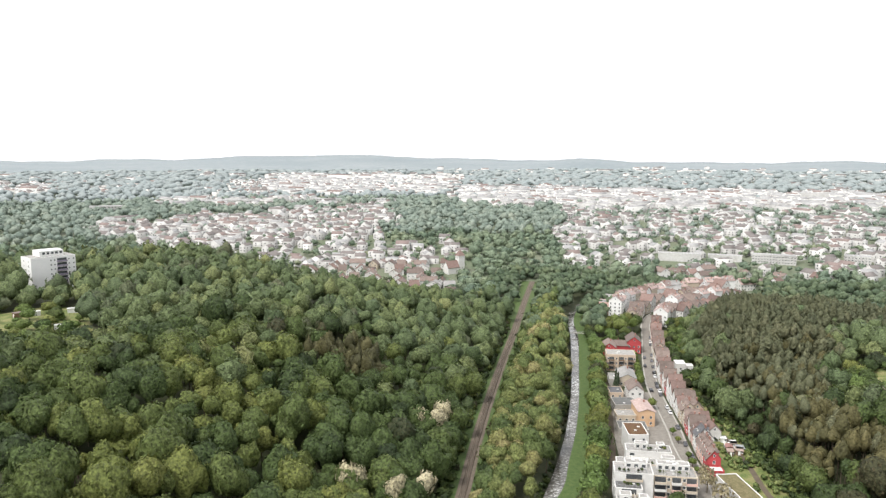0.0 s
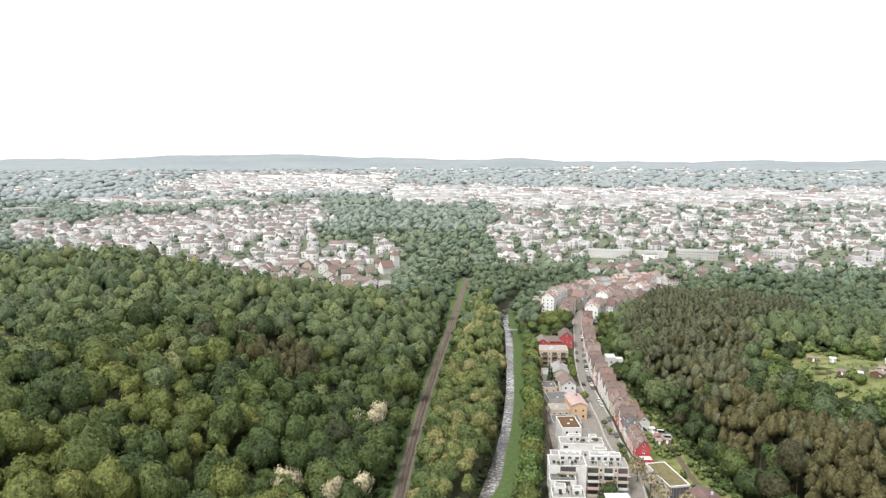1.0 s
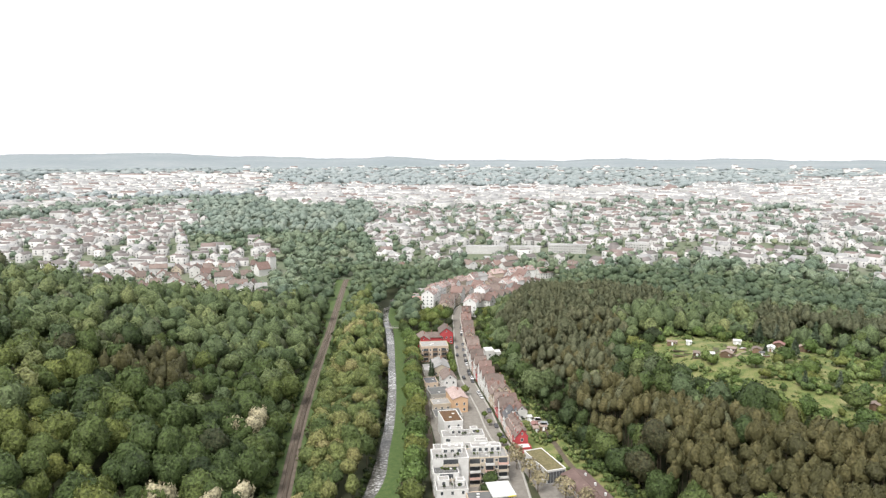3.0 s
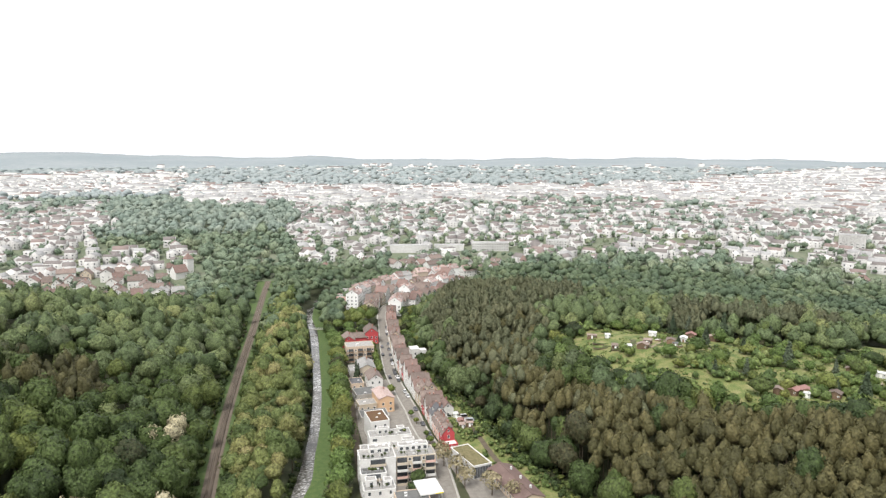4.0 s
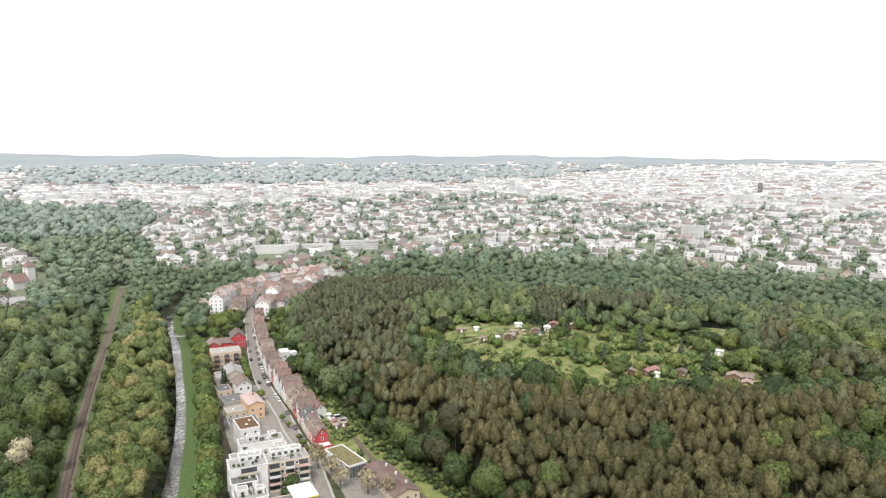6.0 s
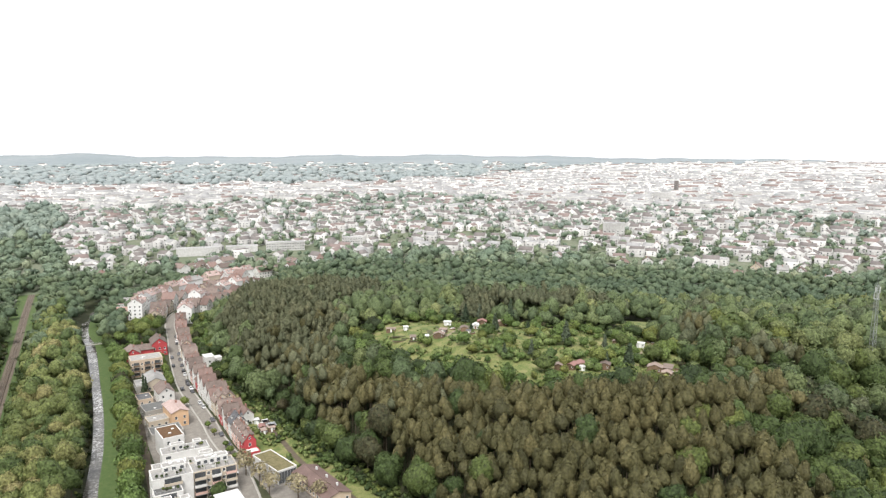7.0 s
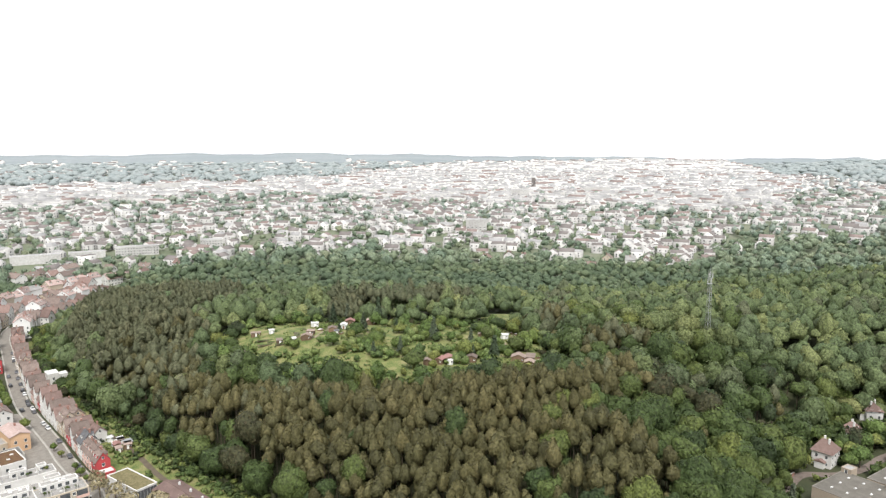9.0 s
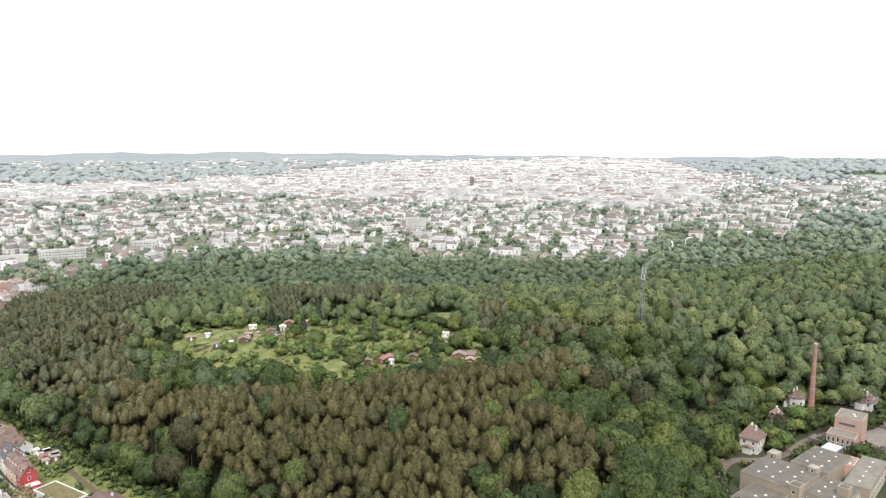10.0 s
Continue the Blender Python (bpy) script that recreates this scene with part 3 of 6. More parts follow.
# undergrowth along the edges of the woods
ux, uy = scatter(-60, 330, 130, 520, 2.8, lambda x, y: view(x, y, 0) & (np.hypot(x, y) > 180) & (((reach(x, y, HILL, True) < 4.5) & (reach(x, y, STREET) > 16)) | (np.abs(reach(x, y, RAIL) - 7.0) < 2.2) | ((np.abs(reach(x, y, RIVER[:9]) - 5.0) < 1.0) & belt(x - 2.5, y)) | (reach(x, y, CLEARING, True) < 4)))
FAR_CROWNS = [crown("broad", 0, 0.2) for _ in range(6)]
TOWN_CROWNS = [crown("broad", 22, 0.22) for _ in range(8)]
BUSHES = [crown("broad", 20, 0.3) for _ in range(6)]
plant("undergrowth", rows_of(ux, uy, 1.5, 1.0, -0.3, ltint, 0.45), BUSHES, M_BROAD, False, label="green undergrowth along the edges of the woods", category="bushes")


vx, vy = scatter(106, 134, 215, 470, 2.5, lambda x, y: ~inside(x, y, HILL) & (reach(x, y, STREET) > 15) & (reach(x, y, [(121, 195), (121.7, 210), (120.2, 229), (121, 248), (124, 270), (126, 300)]) > 2.2))
vk = (patch(vx, vy, 6, 41) > -0.05) & ((vx > 117) | (vy > 262))
plant("garden_hedges", rows_of(vx[vk], vy[vk], 1.1, 0.9, -0.2, lambda x, y, n: 0.55 + 0.5 * patch(x, y, 8, 2) + rng.normal(0, 0.25, n), 0.5), BUSHES, M_GARDEN, False, label="tangled hedges and bushes in the gardens below the wood", category="bushes")
FACTORY = [(267, 38, 16), (288, 26, 15), (284, 12, 15), (262, 20, 12), (250, 42, 11), (332, 21, 9), (324, 23, 8), (308, 26, 7), (299, 54, 6), (337, 51, 4), (362, 47, 5), (380, 32, 5), (378, 21, 6)]
# Gaps on the camera side of the villas, kept clear so they show.
SIGHT_GAPS = [(289, 52, 8), (330, 49, 6), (353, 46, 7), (372, 30, 8), (370, 20, 8), (362, 27, 6)]
LANE = [(240, 66), (262, 60), (282, 58), (292, 47), (306, 40), (322, 36), (345, 25)]
fx, fy = scatter(232, 430, -30, 75, 3.6, lambda x, y: ~inside(x, y, HILL) & (reach(x, y, LANE) > 5.0) & (reach(x, y, [(335, 6), (380, 0)]) > 9) & np.all([np.hypot(x - a, y - b) > r for a, b, r in FACTORY + SIGHT_GAPS], 0))
plant("factory_shrubs", rows_of(fx, fy, 2.2, 1.0, 0.2, btint, 0.45), BUSHES, M_BROAD, False, label="dense shrubs and young trees round the factory", category="bushes")
SPECIAL = [(18.9, 790, 50), (25.6, 800, 48), (22.2, 800, 40), (31, 820, 30), (52.3, 880, 30), (1.4, 712, 34), (-20.2, 1290, 100), (-16.0, 1285, 66), (-10.4, 1300, 114), (-5.2, 1300, 64), (-25.6, 1240, 60)]


def sight_clear(x, y):
    """False on the large single buildings and just before them, to fit the camera's view."""
    d, az = np.hypot(x, y), np.degrees(np.arctan2(x, y))
    ok = np.ones(np.shape(x), bool)
    for a, r, length in SPECIAL:
        ok &= ~((np.abs(az - a) < np.degrees(length / 2 / r)) & (d > r - 26) & (d < r + 16))
    return ok


def settled(x, y):
    """How densely the far country is built up: 0 woods, 0.5 gardens and villas, 1 and more the town itself."""
    d, az = np.hypot(x, y), np.degrees(np.arctan2(x, y))
    dip = np.degrees(np.arctan2(125 - height(x, y), d))
    dip = dip * (1 + 0.035 * np.sin(az * 0.9) + 0.03 * np.sin(az * 2.3 + 1))
    side = az + 0.7 * np.sin(dip * 2.1) + 0.4 * np.sin(dip * 5.0 + 2)

    def band(top, bottom, soft=0.2):
        return smooth(top - soft, top + soft, dip) * smooth(bottom + soft, bottom - soft, dip)

    edge = np.where(dip < 7.3, -4.6, 0.8)
    village = band(np.interp(az, [-27, -17, -5], [5.2, 4.8, 4.2]), np.interp(az, [-28, -24, -17, -11, -5], [5.7, 6.8, 8.8, 10.2, 12])) * smooth(-28.5, -26.5, side) * smooth(edge + 0.6, edge - 0.6, side) * 0.88
    works = band(3.6, 4.1, 0.1) * smooth(-21.5, -20.5, side) * smooth(-7, -9, side)
    second = band(1.75, 3.25) * smooth(-20, -13, side) * smooth(2, 0, side)
    hamlet = 0.13 * band(1.5, 2.9) * smooth(-13, -15, side) + 0.7 * band(2.2, 2.8) * smooth(-29.4, -30, side)
    slope = 0.12 * band(1.2, 2.8) * smooth(-1, 1, side) * smooth(16, 13, side)
    city = band(np.interp(az, [1.5, 13, 18, 33, 40, 50, 70, 75, 82], [2.75, 2.9, 2.9, 2.85, 2.5, 1.5, 1.0, 2.1, 2.7]), np.interp(az, [1.5, 13, 18, 33, 40, 50, 70, 75, 82], [4.2, 4.3, 4.4, 4.0, 4.0, 4.6, 5.0, 4.4, 3.2])) * smooth(0.5, 2.5, side) * smooth(80, 74, side)
    city = city * (1 - 0.4 * smooth(2.7, 2.3, dip) * smooth(46, 38, az))
    villas = band(4.3, np.interp(az, [9.5, 20, 30, 38, 48, 57, 65, 70, 73, 81, 83], [9.2, 9.8, 9.2, 8.4, 8.8, 9.4, 9.9, 9.3, 7.7, 6.5, 5.5])) * smooth(9, 10, side) * smooth(83, 81, side)
    villas = villas * (1 - 0.7 * band(4.3, 5.2) * smooth(62.5, 63.5, side) * smooth(71, 69, side))
    upland = 0.30 * band(1.2, 2.9) * smooth(13, 16, side) * smooth(60, 50, side) * (0.5 + 0.5 * np.sin(side * 1.7 + dip * 3))
    slope_east = 0.4 * band(2.5, 5.2) * smooth(73, 76, side)
    return np.max([village, works, second, hamlet, slope, 1.25 * city, 0.6 * villas, slope_east, upland], 0)


tx, ty = scatter(-1400, 2500, -60, 2500, 12.4, lambda x, y: (np.hypot(x, y) > 585) & (np.hypot(x, y) < 2550) & view(x, y) & sight_clear(x, y) & ~pasture(x, y))
dist = np.hypot(tx, ty)
built = settled(tx, ty)
keep = rng.uniform(size=len(tx)) < np.interp(built, [0, 0.3, 0.62, 0.8, 1.1], [0.95, 0.92, 0.66, 0.42, 0.22]) * np.interp(dist, [640, 1350, 1400, 2350], [1, 0.78, 0.5, 0.30])
keep &= (dist > 690) | (tx < rail_x(ty) - 30)
tx, ty, dist, built = tx[keep], ty[keep], dist[keep], built[keep]
# The farther the ring, the more haze its foliage colour carries.
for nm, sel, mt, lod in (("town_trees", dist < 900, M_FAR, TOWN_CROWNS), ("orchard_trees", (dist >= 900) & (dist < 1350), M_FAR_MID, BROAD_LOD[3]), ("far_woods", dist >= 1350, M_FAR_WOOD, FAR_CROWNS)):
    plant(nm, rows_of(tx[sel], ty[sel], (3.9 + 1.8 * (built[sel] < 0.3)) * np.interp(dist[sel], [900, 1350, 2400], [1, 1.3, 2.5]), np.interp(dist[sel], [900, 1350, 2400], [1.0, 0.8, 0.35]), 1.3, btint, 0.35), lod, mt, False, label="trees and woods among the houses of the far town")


# ---- houses of the town ----
def town():
    x, y = scatter(-1400, 2700, 60, 2700, 17.2, lambda x, y: (np.hypot(x, y) > np.where(x < rail_x(y) - 30, 600, 690)) & (np.hypot(x, y) < 1950) & view(x, y) & sight_clear(x, y))
    x2, y2 = scatter(-1900, 3300, 60, 3300, 33, lambda x, y: (np.hypot(x, y) >= 1950) & (np.hypot(x, y) < 3200) & view(x, y) & ~pasture(x, y))
    x, y = np.concatenate([x, x2]), np.concatenate([y, y2])
    built = settled(x, y)
    k = rng.uniform(size=len(x)) < built * (0.85 + 0.5 * patch(x, y, 170, 9))
    x, y, built = x[k], y[k], built[k]
    d = np.hypot(x, y)
    near = d < np.sort(d)[70]
    ang = rng.choice([0, 1.57], n0 := len(x)) + 0.4 * np.sin(x / 300) + rng.normal(0, 0.12, n0)
    special = np.stack([x[near], y[near], ang[near]], 1)
    x, y, built = x[~near], y[~near], built[~near]
    z = height(x, y)
    n = len(x)
    w, l, h, rh = rng.uniform(4, 6, n), rng.uniform(5, 8.5, n), rng.uniform(5, 8.8, n), rng.uniform(2.0, 3.8, n)
    far_off = np.hypot(x, y) > 1950
    big = (rng.uniform(size=n) < np.where(built > 0.9, 0.4, 0.1)) & (np.hypot(x, y) > 1050)
    l[big] *= rng.uniform(1.4, 3.2, big.sum())
    h[big] *= 1.25
    w[far_off], l[far_off], h[far_off] = w[far_off] * 1.5, l[far_off] * 1.5, h[far_off] * 1.3
    flat = rng.uniform(size=n) < np.where(built > 0.9, 0.35, 0.12)
    rh[flat] = 0.3
    a = rng.choice([0, 1.57], n) + 0.4 * np.sin(x / 300) + rng.normal(0, 0.12, n)
    U = np.array([[-1, -1, 0], [1, -1, 0], [1, 1, 0], [-1, 1, 0], [-1, -1, 1], [1, -1, 1], [1, 1, 1], [-1, 1, 1], [0, -1, 2], [0, 1, 2]], float)
    lx, ly = U[:, 0] * w[:, None], U[:, 1] * l[:, None]
    lz = np.where(U[:, 2] == 1, h[:, None], np.where(U[:, 2] == 2, (h + rh)[:, None], -2.0))
    v = np.stack([lx * np.cos(a)[:, None] - ly * np.sin(a)[:, None] + x[:, None], lx * np.sin(a)[:, None] + ly * np.cos(a)[:, None] + y[:, None], lz + z[:, None]], -1).reshape(-1, 3)
    Q = np.array([[0, 1, 5, 4], [2, 3, 7, 6], [1, 2, 6, 5], [3, 0, 4, 7], [4, 8, 9, 7], [5, 6, 9, 8]])
    T = np.array([[4, 5, 8], [6, 7, 9]])
    off = (np.arange(n) * 10)[:, None, None]
    q, t = (Q + off).reshape(-1, 4), (T + off).reshape(-1, 3)
    # Haze again: palest roofs in the dense town, whiter walls past 1350 m.
    roof = np.where(built > 0.9, rng.choice([2, 4, 4, 4, 4, 4], n), rng.choice([2, 3, 3, 4, 3], n))
    wall = np.where(np.hypot(x, y) > 1350, 1, rng.choice([0, 0, 0, 0, 0, 1], n))
    qi = np.stack([wall] * 4 + [roof] * 2, 1).ravel()
    # windows on the nearer ones: two floors, two to a side, a little proud of the wall
    nearer = np.where(np.hypot(x, y) < 1250)[0]
    W, base = [], len(v)
    for side in range(4):
        for fl in (0.28, 0.68):
            for u in (-0.5, 0.5):
                half_w, half_h = 0.65, 0.7
                out, run = (w, l) if side % 2 else (l, w)
                sg = 1 if side < 2 else -1
                cen = u * run[nearer]
                zc = fl * h[nearer]
                for du, dz in ((-half_w, -half_h), (half_w, -half_h), (half_w, half_h), (-half_w, half_h)):
                    p, o = cen + du * sg, sg * (out[nearer] + 0.04)
                    px, py = (o, p) if side % 2 else (-p, o)
                    ca, sa = np.cos(a[nearer]), np.sin(a[nearer])
                    W.append(np.stack([px * ca - py * sa + x[nearer], px * sa + py * ca + y[nearer], zc + dz + z[nearer]], 1))
    W = np.array(W).reshape(16, 4, len(nearer), 3).transpose(2, 0, 1, 3).reshape(-1, 3)
    wq = base + np.arange(len(W)).reshape(-1, 4)
    v, q = np.concatenate([v, W]), np.concatenate([q, wq])
    qi = np.concatenate([qi, np.full(len(wq), 5)])
    tagged(mesh_object("town_houses", v, [q, t], [M_LIMEWASH, M_WHITE, M_FAR_RED, M_FAR_BROWN, M_GREY_SHEET, M_WINDOW], np.concatenate([qi, np.repeat(wall, 2)])), "crowded white and cream houses of the far town", "houses", kind="stuff")
    return special


TOWN_NEAR = town()

# ---- building parts ----
M_PINK = surface("pink_render", [(0.52, 0.33, 0.28), (0.60, 0.41, 0.35)], 2, 0.9, 0.1)
M_RED = surface("red_render", [(0.34, 0.045, 0.05), (0.42, 0.065, 0.07)], 2, 0.9, 0.1)
M_ORANGE = surface("apricot_render", [(0.50, 0.33, 0.20), (0.56, 0.38, 0.24)], 2, 0.9, 0.1)
M_TAN = surface("tan_render", [(0.42, 0.33, 0.25), (0.50, 0.40, 0.31)], 2, 0.9, 0.1)
M_BRICK = surface("pale_red_brick", [(0.31, 0.215, 0.175), (0.37, 0.262, 0.22), (0.42, 0.31, 0.27)], 5, 0.9, 0.4)
M_CHIMNEY = surface("brick_chimney", [(0.22, 0.115, 0.09), (0.28, 0.155, 0.122), (0.34, 0.20, 0.165)], 5, 0.9, 0.5)
M_MOSS = surface("mossy_roof", [(0.075, 0.068, 0.03), (0.125, 0.108, 0.05), (0.185, 0.155, 0.085)], 7, 0.95, 0.5)
M_RUST = surface("rusty_green_roof", [(0.045, 0.028, 0.015), (0.105, 0.052, 0.024), (0.088, 0.070, 0.030)], 6, 0.95, 0.5)
M_GRAVEL = surface("gravel_roof", [(0.19, 0.185, 0.175), (0.26, 0.25, 0.235), (0.34, 0.325, 0.305)], 6, 0.95, 0.3)
M_TAR = surface("tar_roof", [(0.075, 0.076, 0.075), (0.105, 0.105, 0.102), (0.14, 0.138, 0.132)], 3, 0.9, 0.3)
M_FELT_PALE = surface("pale_roofing_felt", [(0.125, 0.115, 0.098), (0.165, 0.153, 0.132), (0.205, 0.19, 0.166)], 3, 0.9, 0.3)
M_SHED_TILE = surface("red_brown_roof_sheet", [(0.095, 0.062, 0.054), (0.125, 0.083, 0.073), (0.155, 0.105, 0.093)], 3, 0.85, 0.3)
M_SLATE = surface("dark_slate", [(0.07, 0.07, 0.075), (0.11, 0.11, 0.115)], 4, 0.7, 0.4)
# Faded pinkish tiles, paled further to put haze on the far terraces.
M_PINKROOF = surface("faded_hazed_red_roof", [(0.20, 0.15, 0.135), (0.265, 0.20, 0.182), (0.33, 0.26, 0.24)], 5, 0.85, 0.5, per_object=0.34)
M_PANEL = surface("white_facade_panel", [(0.64, 0.635, 0.62), (0.73, 0.725, 0.71)], 2, 0.8, 0.05)
M_FRAME = surface("white_frame", [(0.68, 0.68, 0.66), (0.76, 0.76, 0.74)], 4, 0.5, 0)
M_CONCRETE = surface("concrete", [(0.28, 0.265, 0.24), (0.36, 0.345, 0.315)], 3, 0.9, 0.3)
M_WOOD = surface("weathered_wood", [(0.12, 0.075, 0.045), (0.19, 0.13, 0.085)], 6, 0.85, 0.4, per_object=0.35)
M_STEEL = surface("galvanised_steel", [(0.30, 0.31, 0.32), (0.40, 0.41, 0.42)], 6, 0.45, 0, metal=0.6)
M_CAR = surface("car_paint", [(0.10, 0.10, 0.11), (0.12, 0.12, 0.13)], 1, 0.25, 0, per_object=0.9)
M_CARWHITE = surface("white_car_paint", [(0.62, 0.62, 0.62), (0.68, 0.68, 0.68)], 1, 0.25, 0, per_object=0.3)
M_TYRE = surface("tyre_rubber", [(0.02, 0.02, 0.02), (0.03, 0.03, 0.03)], 6, 0.9, 0)
M_SHEDROOF = surface("shed_felt_roof", [(0.17, 0.13, 0.11), (0.26, 0.20, 0.17)], 4, 0.9, 0.3, per_object=0.4)
M_REDTARP = surface("red_tile_shed_roof", [(0.20, 0.105, 0.09), (0.27, 0.15, 0.135)], 4, 0.85, 0.3)
M_PLASTIC = surface("white_sheet", [(0.46, 0.46, 0.45), (0.60, 0.60, 0.585)], 3, 0.6, 0.1)
M_SLEEPER = surface("railway_sleeper", [(0.09, 0.075, 0.06), (0.14, 0.115, 0.09)], 6, 0.9, 0.3)
M_RAIL = surface("steel_rail", [(0.16, 0.11, 0.08), (0.24, 0.18, 0.14)], 6, 0.45, 0, metal=0.5)


def part(name, bm, mat, parent, label=""):
    me = bpy.data.meshes.new(name)
    bm.to_mesh(me)
    bm.free()
    for m in (mat if isinstance(mat, (list, tuple)) else [mat]):
        me.materials.append(m)
    ob = new(name, me)
    ob.parent = parent
    if label:
        ob["label"] = label
    return ob


def slab(bm, x0, x1, y0, y1, z0, z1, bevel=0.0, mat=0):
    r = bmesh.ops.create_cube(bm, size=1, matrix=Matrix.LocRotScale(((x0 + x1) / 2, (y0 + y1) / 2, (z0 + z1) / 2), None, (x1 - x0, y1 - y0, z1 - z0)))
    faces = {f for v in r["verts"] for f in v.link_faces}
    for f in faces:
        f.material_index = mat
    if bevel:
        bmesh.ops.bevel(bm, geom=list({e for v in r["verts"] for e in v.link_edges}), offset=bevel, segments=1, affect="EDGES")


def prism(bm, outline, y0, y1, mat=0):
    """An upright outline in x and z, drawn out from y0 to y1."""
    a = [bm.verts.new((x, y0, z)) for x, z in outline]
    b = [bm.verts.new((x, y1, z)) for x, z in outline]
    n = len(outline)
    fs = [bm.faces.new(a), bm.faces.new(b[::-1])]
    for i in range(n):
        fs.append(bm.faces.new((a[(i + 1) % n], a[i], b[i], b[(i + 1) % n])))
    for f in fs:
        f.material_index = mat
    bmesh.ops.recalc_face_normals(bm, faces=fs)


def tube(bm, r0, r1, z0, z1, seg=12, x=0, y=0, mat=0):
    r = bmesh.ops.create_cone(bm, cap_ends=True, segments=seg, radius1=r0, radius2=r1, depth=z1 - z0, matrix=pose(x, y, (z0 + z1) / 2))
    for f in {f for v in r["verts"] for f in v.link_faces}:
        f.material_index = mat


def anchor(name, x, y, z, az, label, category, group=""):
    e = new(name)
    e.matrix_basis = pose(x, y, z, 0, 0, -az)
    e.empty_display_size = 0.5
    return tagged(e, label, category, group)


WINDOWS = {}


def window(parent, x, y, z, face, w=1.1, h=1.4, name="window"):
    """A framed pane with a sill, proud of a wall that looks towards face (degrees clockwise from local north)."""
    key = (w, h, name)
    if key not in WINDOWS:
        bm = bmesh.new()
        slab(bm, -w / 2, w / 2, -0.05, 0.08, -h / 2, h / 2)
        front = max(bm.faces, key=lambda f: f.calc_center_median().y)
        bmesh.ops.inset_region(bm, faces=[front], thickness=0.1, depth=-0.06)
        front.material_index = 1
        me = bpy.data.meshes.new(name)
        bm.to_mesh(me)
        bm.free()
        me.materials.append(M_FRAME)
        me.materials.append(M_WINDOW)
        WINDOWS[key] = me
    ob = new(name, WINDOWS[key])
    ob.parent = parent
    ob.matrix_basis = pose(x, y, z, 0, 0, -face)
    return ob


def face_windows(parent, x0, x1, y0, y1, floors, z0=1.6, step=2.8, gap=2.6, sides="SWEN", w=1.1, h=1.4):
    """Rows of windows on the chosen sides of a box."""
    for side in sides:
        a, b = (x0, x1) if side in "SN" else (y0, y1)
        n = max(1, int((b - a - 0.8) / gap))
        for f in range(floors):
            for i in range(n):
                p = a + (b - a) * (i + 0.5) / n
                z = z0 + f * step
                if side == "S":
                    window(parent, p, y0 - 0.02, z, 180, w, h)
                elif side == "N":
                    window(parent, p, y1 + 0.02, z, 0, w, h)
                elif side == "W":
                    window(parent, x0 - 0.02, p, z, 270, w, h)
                else:
                    window(parent, x1 + 0.02, p, z, 90, w, h)


